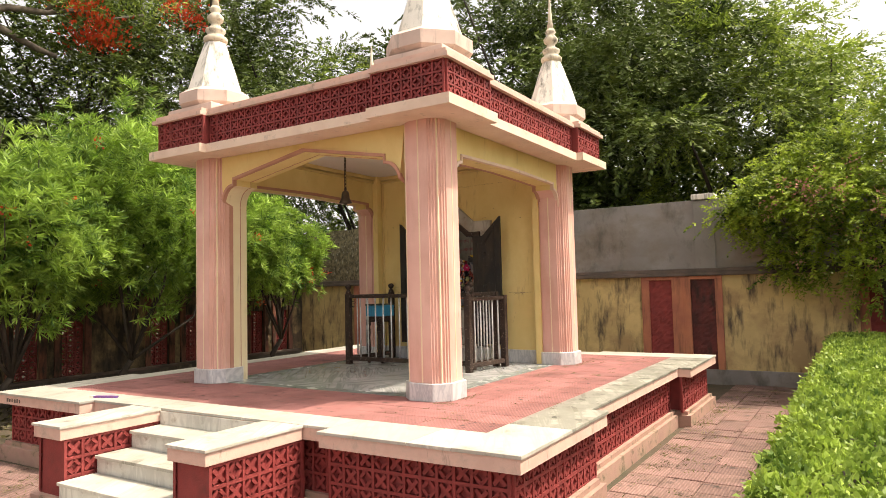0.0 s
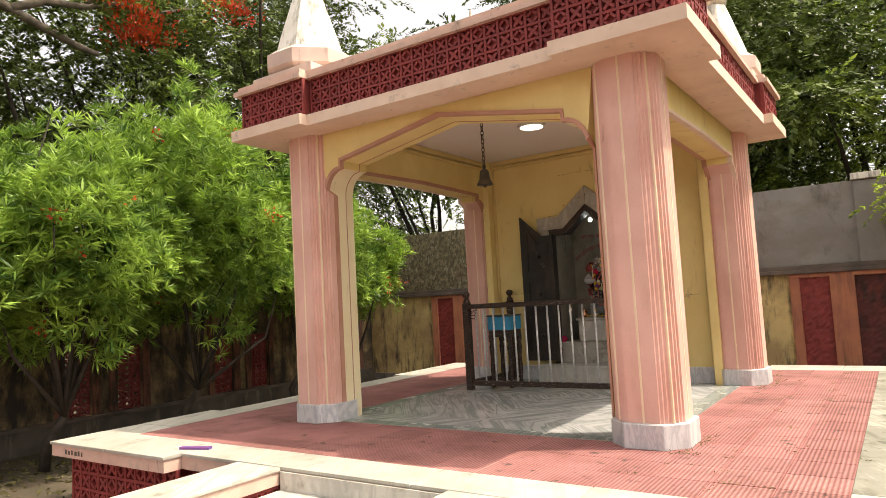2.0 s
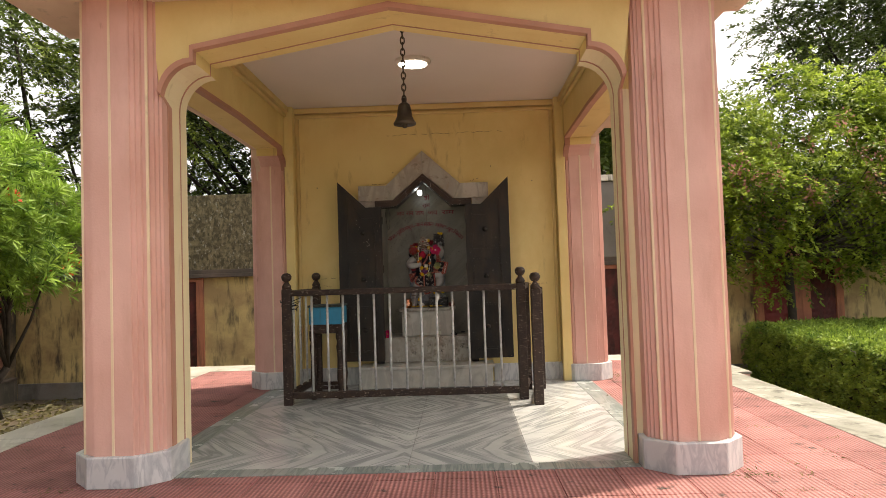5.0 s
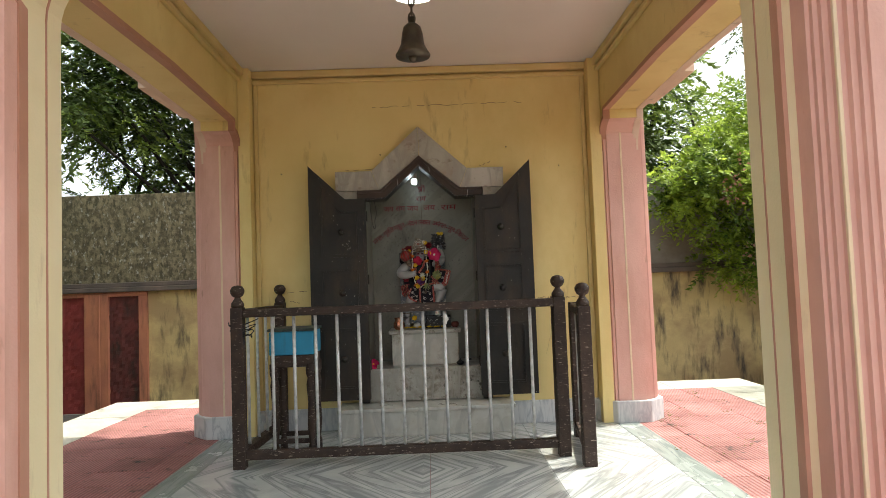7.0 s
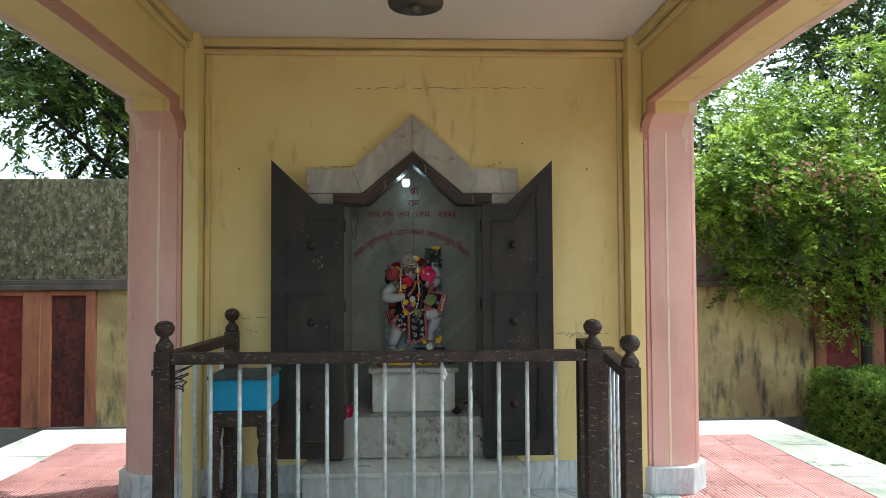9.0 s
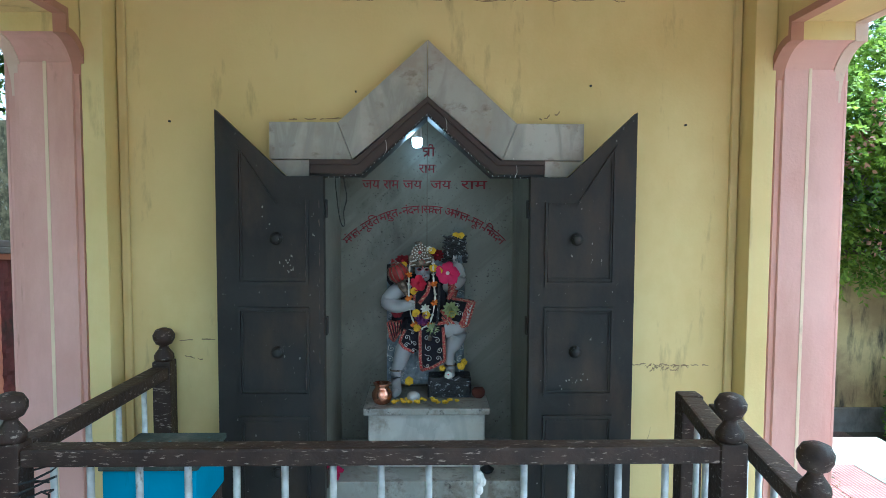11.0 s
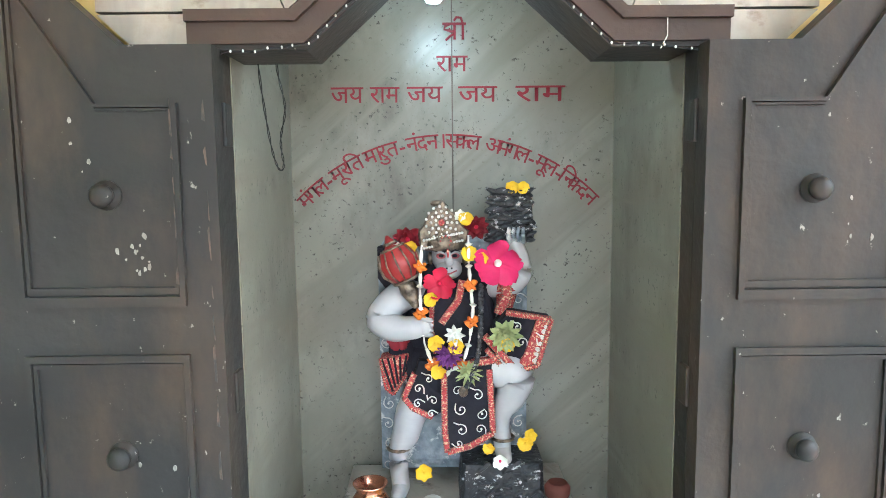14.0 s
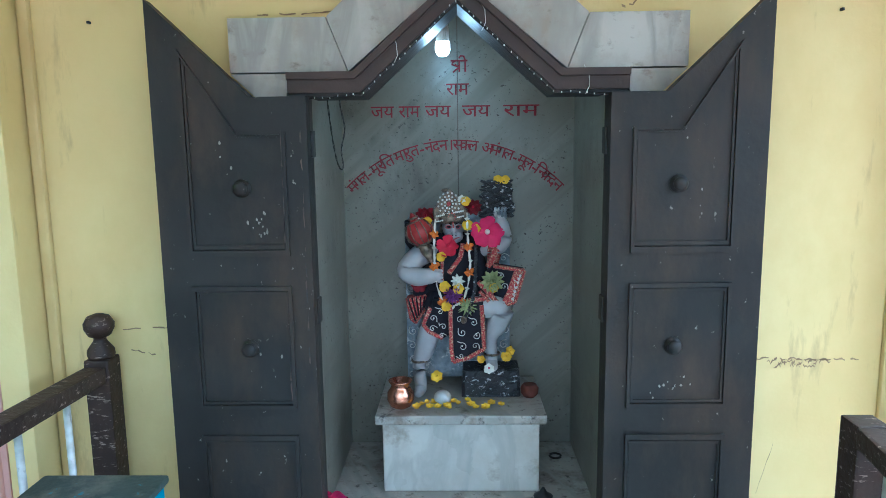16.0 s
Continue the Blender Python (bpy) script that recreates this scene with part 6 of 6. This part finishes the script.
for a, b, d, r in ((3.4, 64.8, 8, 0.017), (4.0, 57.5, 11, 0.018), (6.6, 56.5, 11.5, 0.015), (-4.5, 47.6, 11.5, 0.017), (-3.5, 38.1, 12, 0.019), (-3.0, 31.8, 12, 0.018), (-8.8, 58.7, 8.5, 0.015), (0.9, 37.4, 12.5, 0.018), (12.0, 37.8, 13.2, 0.016), (13.7, 71.4, 6, 0.015), (16.1, 71.3, 6, 0.015), (8.0, 14.2, 12, 0.014), (16.1, 14.8, 11, 0.018), (17.4, 16.5, 10.5, 0.016)):
    flower("yellow_flower", P(a, b, d), r, 5, PETAL_Y, "yellow flower tucked on the statue", group="yellow flowers", wide=0.55, heart=PETAL_Y)
flower("white_flower", P(10.5, 11.2, 12), 0.02, 6, PETAL_W, "white flower on the rocky foot block", wide=0.5, heart=PETAL_P)
for a, d in ((-7, 16), (-3, 19.5), (-9.5, 16), (0.5, 17), (3.5, 14.5), (9, 20.5), (-11, 17.5), (11, 17), (-6, 20), (-2.5, 20.5), (-8.5, 20), (-5.5, 14.5), (4.5, 18.5), (-1, 15.5), (6, 20.5), (-12.5, 20), (14, 18.5)):
    flower("yellow_flower", P(a, 1.2, d), random.uniform(0.010, 0.017), 6, PETAL_Y, "fallen yellow flower on the pedestal", group="yellow flowers", wide=0.5, lay=True)
flower("yellow_flower", P(-6.5, 8, 10), 0.022, 6, PETAL_Y, "yellow flower leaning on the statue's foot", group="yellow flowers")

garland = thing("garland", "white and orange flower garland round the statue's neck", "garland", at=P(0, 60, 9))
loop = [(-6.2, 59.4), (-6.5, 54.7), (-6.7, 49.9), (-6.6, 44.5), (-5.9, 37.8), (-4.2, 33.1), (-1.1, 31.3), (2.4, 32.9), (4.0, 38.5), (4.5, 42.5), (4.7, 44.9), (4.2, 50.6), (3.9, 54.7), (3.8, 61.4)]
cord = [P(a, b, 11.2) for a, b in loop]
part("cord", tube(bmesh.new(), cord, 0.0022, sides=5), PEARL, garland)
for i, (p, q) in enumerate(zip(cord, cord[1:])):
    bm = lathe(bmesh.new(), [(0.003, 0), (0.0045, 0.012), (0.003, 0.026), (0.009, 0.032), (0.002, 0.035)], 8)
    bm.transform(Matrix.Translation(p.lerp(q, 0.25)) @ (q - p).to_track_quat("Z", "Y").to_matrix().to_4x4())
    part("bud", bm, PETAL_W, garland)
    if i % 2:
        bm = ball(bmesh.new(), p, 0.014, (1, 0.8, 0.85), 12)
        for v in bm.verts:
            v.co += (v.co - p) * 0.35 * math.sin(41 * v.co.x * 10 + 37 * v.co.z * 10 + i)
        part("marigold", bm, PETAL_O, garland)
beads = thing("bead_necklace", "grey bead necklace with hanging pendant", "necklace", at=P(3, 50, 9))
for i in range(26):
    u = i / 25
    part("bead", ball(bmesh.new(), P(6.4 - 3.8 * u ** 4, 50.5 - 23 * u, 12.3), 0.0065, seg=7), ROCK, beads)
part("pendant", ball(bmesh.new(), P(2.5, 27.2, 12.2), 0.011, (1, 0.7, 1.2), 10), GOLD, beads)

pot = thing("copper_pot", "small polished copper water pot on the pedestal", "pot", at=P(-17.8, 0, 17))
bm = lathe(bmesh.new(), [(0.02, 0), (0.034, 0.008), (0.043, 0.028), (0.042, 0.05), (0.032, 0.066), (0.028, 0.074), (0.036, 0.086), (0.038, 0.09), (0.034, 0.09), (0.027, 0.076)], 24, P(-17.8, 0, 17))
part("body", bm, COPPER, pot, smooth=True)
conch = thing("silver_ball", "small crumpled silver ball among the fallen flowers", "ball", at=P(-4.5, 0, 15))
part("body", ball(bmesh.new(), P(-4.5, 2.4, 15), 0.026, (1.1, 0.9, 0.95)), STEEL, conch, smooth=True)
claypot = thing("clay_lamp", "small red clay cup behind the foot block", "cup", at=P(24.0, 0, 8))
part("body", lathe(bmesh.new(), [(0.018, 0), (0.028, 0.012), (0.03, 0.03), (0.022, 0.042), (0.02, 0.042)], 16, P(24.0, 0, 8)), CLAY, claypot, smooth=True)
dish = thing("oil_lamp", "small blackened oil lamp on the niche shelf", "lamp", at=(MX + 0.25, 1.38, 1.096))
part("bowl", lathe(bmesh.new(), [(0.014, 0), (0.024, 0.006), (0.03, 0.018), (0.026, 0.02), (0.012, 0.03), (0.004, 0.045)], 16, (MX + 0.25, 1.38, 1.096)), WIRE, dish, smooth=True)
ringed = thing("metal_ring", "small dark metal ring on the niche shelf", "ring", at=(MX + 0.33, 1.68, 1.096))
part("hoop", tube(bmesh.new(), [(MX + 0.33 + 0.02 * math.cos(a * 0.63), 1.68 + 0.02 * math.sin(a * 0.63), 1.10) for a in range(11)], 0.004, sides=6), WIRE, ringed)
flower("hibiscus", (MX - 0.375, 1.33, 1.13), 0.042, 5, PETAL_P, "fallen magenta hibiscus on the niche shelf", group="hibiscus offerings", wide=0.5)


# ---- painted writing on the niche wall ----
def writing(text, x, z, size, parent, lean=0.0, wide=1.0, proud=0.0):
    cu = bpy.data.curves.new("letters", "FONT")
    cu.body, cu.size, cu.align_x, cu.extrude, cu.offset = text, size, "CENTER", 0.0, 0.0003
    tmp = bpy.data.objects.new("letters", cu)
    scene.collection.objects.link(tmp)
    bpy.context.view_layer.update()
    me = bpy.data.meshes.new_from_object(tmp.evaluated_get(bpy.context.evaluated_depsgraph_get()))
    bpy.data.objects.remove(tmp)
    # each stroke group a hair proud of the last, so that no two lie in one plane
    group = list(range(len(me.vertices)))

    def root(i):
        while group[i] != i:
            group[i] = group[group[i]]
            i = group[i]
        return i
    for e in me.edges:
        a, b = root(e.vertices[0]), root(e.vertices[1])
        group[max(a, b)] = min(a, b)
    order = {r: k for k, r in enumerate(sorted({root(i) for i in range(len(group))}))}
    for i, v in enumerate(me.vertices):
        v.co.z += 0.00025 * order[root(i)]
        v.co.x *= wide
    me.transform(Matrix.Translation((x, NB - 0.0015 - proud, z)) @ Matrix.Rotation(lean, 4, "Y") @ Matrix.Rotation(math.pi / 2, 4, "X"))
    me.materials.clear()
    return hang("letters", me, LETTER, parent)


words = thing("wall_lettering", "dark red hand-painted Devanagari lettering on the niche wall", "lettering")
for stroke in ([(-0.034, 0.052), (0.040, 0.052)], [(0.004, 0.052), (0.004, 0.0)], [(0.030, 0.052), (0.030, 0.0)], [(0.030, 0.052), (0.024, 0.072), (0.010, 0.074), (0.002, 0.062)],
               [(-0.010, 0.052), (-0.026, 0.044), (-0.028, 0.034), (-0.016, 0.030), (-0.010, 0.036)], [(-0.016, 0.030), (-0.004, 0.026), (0.004, 0.030)], [(0.004, 0.020), (-0.012, 0.010), (-0.024, -0.002)]):
    part("letters", tube(bmesh.new(), [(MX + 0.004 + 0.78 * u, NB - 0.002, 2.428 + 0.72 * v) for u, v in stroke], 0.0032, sides=6), LETTER, words)
writing("\u0930\u093e\u092e", MX, 2.352, 0.06, words)
for w, x, wide in (("\u091c\u092f", -0.260, 1.0), ("\u0930\u093e\u092e", -0.167, 0.95), ("\u091c\u092f", -0.068, 1.1), ("\u091c\u092f", 0.063, 1.2), ("\u0930\u093e\u092e", 0.218, 1.6)):
    writing(w, MX + x, 2.278, 0.060, words, 0.0, wide)
VERSE = ["\u092e\u0902", "\u0917", "\u0932", "-", "\u092e\u0942", "\u0930", "\u093f\u0924", " ", "\u092e\u093e", "\u0930\u0941", "\u0924", "-", "\u0928\u0902", "\u0926", "\u0928", "\u0964",
         "\u0938", "\u0915", "\u0932", " ", "\u0905", "\u092e\u0902", "\u0917", "\u0932", "-", "\u092e\u0942", "\u0932", "-", "\u093f\u0928", "\u0915\u0902", "\u0926", "\u0928"]
span, radius = 0.79, 0.50
for i, w in enumerate(VERSE):
    a = (i + 0.5) / len(VERSE) - 0.5
    ang = a * span / radius
    if w != " ":
        writing(w, MX - 0.012 + radius * math.sin(ang), 2.165 - radius * (1 - math.cos(ang)), 0.055, words, ang, 1.0, 0.0011 * (i % 3))


# ---- small fixtures ----
cable = thing("niche_cable", "thin black cable hanging in the niche", "cable", at=(MX - 0.38, 1.42, 2.3))
fine = []
knots = [Vector(k) for k in ((MX - 0.375, 1.40, 2.37), (MX - 0.372, 1.42, 2.27), (MX - 0.362, 1.44, 2.16), (MX - 0.350, 1.445, 2.115), (MX - 0.340, 1.445, 2.12), (MX - 0.343, 1.44, 2.17), (MX - 0.328, 1.42, 2.23), (MX - 0.338, 1.41, 2.30), (MX - 0.335, 1.40, 2.37))]
for i in range(len(knots) - 1):
    p0, p1, p2, p3 = knots[max(i - 1, 0)], knots[i], knots[i + 1], knots[min(i + 2, len(knots) - 1)]
    for k in range(8):
        u = k / 8
        fine.append(0.5 * (2 * p1 + (p2 - p0) * u + (2 * p0 - 5 * p1 + 4 * p2 - p3) * u * u + (3 * p1 - p0 - 3 * p2 + p3) * u ** 3))
for phase in (0, math.pi):
    part("wire", tube(bmesh.new(), [p + Vector((0.0016 * math.cos(phase + i * 0.9), 0.0016 * math.sin(phase + i * 0.9), 0)) for i, p in enumerate(fine)], 0.0011, sides=5), WIRE, cable, smooth=True)
lights = thing("string_lights", "cord of tiny clear lights along the timber frame", "string lights", at=(MX, 1.262, 2.4))
FAIRY = surface("clear_lamp_bead", (0.75, 0.76, 0.74), (0.68, 0.69, 0.66), 20, 0.2, 0.02)
path = [(MX - 0.402, 1.14), (MX - 0.402, 1.7), (MX - 0.402, 2.30), (MX - 0.25, 2.315), (MX - 0.12, 2.43), (MX, 2.545), (MX + 0.12, 2.43), (MX + 0.25, 2.315), (MX + 0.402, 2.30), (MX + 0.402, 1.7), (MX + 0.402, 1.14)]
cordpts = []
for (x0, z0), (x1, z1) in zip(path, path[1:]):
    n = max(2, round(math.hypot(x1 - x0, z1 - z0) / 0.021))
    for k in range(n):
        cordpts.append((x0 + (x1 - x0) * k / n, 1.252 + random.uniform(-0.002, 0.002), z0 + (z1 - z0) * k / n + random.uniform(-0.003, 0.003)))
part("cord", tube(bmesh.new(), cordpts, 0.0016, sides=5), WIRE, lights)
bead = ball(bmesh.new(), (0, 0, 0), 0.0019, (1, 1, 1.5), 6)
bead_mesh = bpy.data.meshes.new("light")
bead.to_mesh(bead_mesh)
bead.free()
bead_mesh.materials.append(FAIRY)
for p in cordpts[1::1]:
    o = new("light", bead_mesh)
    o.parent = lights
    o.location = Vector(p) - Vector((MX, 1.262, 2.4)) + Vector((random.uniform(-0.004, 0.004), -0.004, 0))
ties = thing("white_ties", "loops of pale string tied over the timber frame", "string", at=(MX, 1.26, 2.4))
for x, z in ((-0.17, 2.43), (0.06, 2.51), (0.33, 2.345)):
    part("loop", tube(bmesh.new(), [(MX + x, 1.258, z + 0.035), (MX + x + 0.012, 1.25, z + 0.01), (MX + x + 0.014, 1.254, z - 0.02), (MX + x + 0.004, 1.258, z - 0.04)], 0.0011, sides=5), PEARL, ties)
holder = thing("bulb_holder", "dark bulb holder and bracket under the gable", "bracket", at=(MX, 1.5, 2.6))
boxed("bracket", (MX - 0.07, MX + 0.06, 1.44, 1.46, 2.548, 2.56), WIRE, holder, bevel=0.002)
part("socket", lathe(bmesh.new(), [(0.014, 0), (0.018, 0.005), (0.018, 0.03), (0.008, 0.036)], 12, (MX - 0.043, 1.50, 2.548)), WIRE, holder, smooth=True)
part("flex", tube(bmesh.new(), [(MX - 0.043, 1.5, 2.58), (MX - 0.02, 1.48, 2.57), (MX + 0.03, 1.45, 2.565)], 0.003, sides=6), WIRE, holder)
knot = thing("wire_bundle", "dark wire wound round the railing post", "wire", at=(-1.06, 0.40, FLOOR + 0.78))
for k in range(4):
    part("turn", tube(bmesh.new(), [(-1.06 + (0.05 + 0.012 * k) * math.cos(a * 0.7 + k), 0.40 + 0.05 * math.sin(a * 0.7 + k), FLOOR + 0.74 + 0.03 * k + 0.02 * math.sin(a + k)) for a in range(10)], 0.003, sides=5), WIRE, knot)
rag = thing("white_rag", "small crumpled white rag tied to a railing bar", "rag", at=(0.12, 0.37, FLOOR + 0.79))
bm = bmesh.new()
for k in range(3):
    ball(bm, (0.115 + random.uniform(-0.014, 0.014), 0.37 + random.uniform(-0.01, 0.01), FLOOR + 0.822 - 0.014 * k), random.uniform(0.010, 0.014), (1, 0.7, 1.3), 7)
part("cloth", bm, PEARL, rag)
packet = thing("paper_packet", "narrow purple and white paper packet on the marble edge", "packet", at=(-1.48, -2.74, FLOOR + 0.002))
PURPLE = surface("purple_print", (0.16, 0.08, 0.30), (0.25, 0.06, 0.2), 30, 0.5, 0.02)
bm = box(bmesh.new(), -0.14, 0.14, -0.022, 0.022, 0.002, 0.02, 0.003)
bm.transform(Matrix.Translation((-1.48, -2.74, FLOOR)) @ Matrix.Rotation(0.35, 4, "Z"))
part("sleeve", bm, PURPLE, packet)
bm = box(bmesh.new(), -0.145, -0.10, -0.0225, 0.0225, 0.0015, 0.0205, 0.003)
bm.transform(Matrix.Translation((-1.48, -2.74, FLOOR)) @ Matrix.Rotation(0.35, 4, "Z"))
part("label_band", bm, PETAL_W, packet)

stencil = thing("stencilled_marks", "small dark stencilled marks on the platform edge band", "lettering")
for k in range(6):
    boxed("mark", (-2.78 + 0.048 * k, -2.748 + 0.048 * k - 0.006 * (k % 3), -2.9905, -2.9875, FLOOR - 0.085, FLOOR - 0.048 - 0.006 * (k % 2)), COPING, stencil, bevel=0.0005)

# cracks, scrapes and nails on the back wall
CRACK = surface("crack_dark", (0.36, 0.26, 0.14), (0.26, 0.18, 0.10), 20, 0.9, 0.2)


def crack(x0, z0, x1, z1, n, w, jit):
    prev = None
    bm = bmesh.new()
    for i in range(n + 1):
        u = i / n
        p = Vector((x0 + (x1 - x0) * u, WY - 0.0012, z0 + (z1 - z0) * u + random.uniform(-jit, jit)))
        if prev and random.random() < 0.8:
            h = w * random.uniform(0.4, 1.3)
            bm.faces.new([bm.verts.new(v) for v in (prev, p, p + Vector((0, 0, h)), prev + Vector((0, 0, h)))])
        prev = p
    part("crack", bm, CRACK, wall_back, "fine crack in the plaster")


crack(-0.35, 2.99, 0.75, 3.0, 40, 0.004, 0.006)
crack(0.80, 1.56, 1.12, 1.555, 40, 0.005, 0.004)
crack(0.86, 1.548, 1.04, 1.55, 34, 0.006, 0.008)
crack(0.88, 1.54, 1.0, 1.54, 26, 0.005, 0.008)
crack(-1.0, 1.66, -0.86, 1.665, 8, 0.004, 0.002)
crack(-0.98, 1.60, -0.90, 1.58, 8, 0.004, 0.003)
crack(0.42, 2.535, 0.5, 2.56, 8, 0.006, 0.006)
crack(-0.56, 2.53, -0.35, 2.535, 14, 0.004, 0.003)
crack(0.85, 1.15, 0.90, 1.33, 6, 0.004, 0.004)
for x, z in ((-1.02, 2.52), (1.0, 2.52), (0.62, 2.67), (-0.30, 2.64)):
    boxed("nail", (x - 0.0035, x + 0.0035, WY - 0.012, WY + 0.002, z - 0.0035, z + 0.0035), WIRE, wall_back, bevel=0.001)

# ---- chequered terrace tiles, laid one by one ----
PITCH = 5.06 / 17
bm = box(bmesh.new(), -PITCH / 2 + 0.0022, PITCH / 2 - 0.0022, -PITCH / 2 + 0.0022, PITCH / 2 - 0.0022, -0.010, 0.0)
bmesh.ops.bevel(bm, geom=[e for e in bm.edges if all(v.co.z > -0.005 for v in e.verts)], offset=0.002, segments=1, affect="EDGES")
tile_mesh = bpy.data.meshes.new("tile")
bm.to_mesh(tile_mesh)
bm.free()
tile_mesh.materials.append(TILE)
for i in range(17):
    for j in range(17):
        x, y = -RIM + PITCH * (i + 0.5), -RIM + PITCH * (j + 0.5)
        if abs(x) < 1.30 and -1.37 < y < 1.2:
            continue
        o = new("tile", tile_mesh)
        o.parent = floor
        o.location = (x, y, FLOOR - 0.0015 + random.uniform(-0.001, 0.001))
        o.rotation_euler = (random.uniform(-0.003, 0.003), random.uniform(-0.003, 0.003), random.uniform(-0.004, 0.004))

# ---- worn pavers round the platform ----
pavement = thing("pavement", "worn red chequered pavers with weeds in the joints", "pavement", kind="structure")
boxed("bed", (-6.4, 4.2, -10.0, -3.03, -0.06, -0.012), SOIL, pavement, bevel=0)
boxed("bed", (2.80, 4.2, -3.03, 5.08, -0.06, -0.012), SOIL, pavement, bevel=0)
bm = box(bmesh.new(), -0.147, 0.147, -0.147, 0.147, -0.03, 0.0)
bmesh.ops.bevel(bm, geom=[e for e in bm.edges if all(v.co.z > -0.005 for v in e.verts)], offset=0.005, segments=1, affect="EDGES")
paver_mesh = bpy.data.meshes.new("paver")
bm.to_mesh(paver_mesh)
bm.free()
paver_mesh.materials.append(PAVER)
rest = bmesh.new()
near = 0
for i in range(35):
    for j in range(50):
        x, y = -6.25 + 0.3 * i, -9.8 + 0.3 * j
        right = x > 2.95 and y < 5.0 and x < 4.25
        front = y < -3.15 and x < 4.25
        if not (right or front) or (SX0 - 0.45 < x < SX1 + 0.45 and y > SY - 0.12 and not right):
            continue
        z = 0.004 + random.uniform(-0.006, 0.006)
        rot = Euler((random.uniform(-0.012, 0.012), random.uniform(-0.012, 0.012), (i + j) % 2 * math.pi / 2 + random.uniform(-0.012, 0.012)))
        if near < 300 and (right and y > -4 or (front and y > -5.4 and x < 0.5)):
            near += 1
            o = new("paver", paver_mesh)
            o.parent = pavement
            o.location, o.rotation_euler = (x, y, z), rot
        else:
            n0 = len(rest.verts)
            rest.from_mesh(paver_mesh)
            rest.verts.ensure_lookup_table()
            m = Matrix.LocRotScale((x, y, z), rot, None)
            for v in rest.verts[n0:]:
                v.co = m @ v.co
o = part("far_pavers", rest, PAVER, pavement)
tagged(o, kind="stuff")


def scatter(name, label, cat, pts, spread, per, length, width, mat, up, seed):
    """Grass blades or fallen leaves round points on the ground, as one object."""
    rng = np.random.default_rng(seed)
    c = np.repeat(np.array(pts, float), per, axis=0)
    pos = c + rng.normal(size=c.shape) * np.array([spread, spread, 0])
    ax = rng.normal(size=c.shape) * [1, 1, 0.15] + [0, 0, up]
    ln = rng.uniform(0.5, 1.2, len(pos)) * length
    ob = hang(name, leaf_mesh(name, pos, ax, ln, ln * width, rng), mat)
    return tagged(ob, label, cat, kind="stuff")


rng = np.random.default_rng(9)
joints = [(RIM - PITCH * rng.integers(0, 4) + rng.normal() * 0.02, rng.uniform(-2.4, 2.4), FLOOR) for _ in range(26)] + [(rng.uniform(1.3, 2.5), -RIM + PITCH * rng.integers(1, 16), FLOOR) for _ in range(26)]
joints += [(CO + 0.26 + rng.normal() * 0.02, -CO + rng.uniform(-0.25, 0.25), FLOOR) for _ in range(8)] + [(CO + rng.uniform(-0.2, 0.6), -CO - 0.27, FLOOR) for _ in range(8)] + [(-CO + rng.uniform(-0.4, 0.3), -CO - 0.27, FLOOR) for _ in range(5)] + [(CO + 0.3, CO + rng.uniform(-0.2, 0.4), FLOOR) for _ in range(7)]
scatter("dry_grass", "small dry weeds growing in the tile joints", "weeds", joints, 0.025, 12, 0.026, 0.16, LEAF_DRY, 0.25, 11)
weeds = [(rng.uniform(3.05, 4.2), rng.uniform(-3, 5), 0.0) for _ in range(70)] + [(rng.uniform(-6.3, -0.9), rng.uniform(-6.5, -3.1), 0.0) for _ in range(90)] + [(3.06, rng.uniform(-3, 4), 0.0) for _ in range(40)]
scatter("ground_weeds", "low green and straw weeds between the pavers", "weeds", weeds, 0.06, 26, 0.05, 0.14, LEAF_DRY, 0.4, 12)
turf = [(rng.uniform(-6.3, -3.1), rng.uniform(-3.2, 5.0), -0.015) for _ in range(500)]
scatter("leaf_litter", "brown fallen leaves and sparse weeds on the soil", "leaf litter", turf, 0.15, 8, 0.09, 0.4, LEAF_DRY, 0.05, 13)
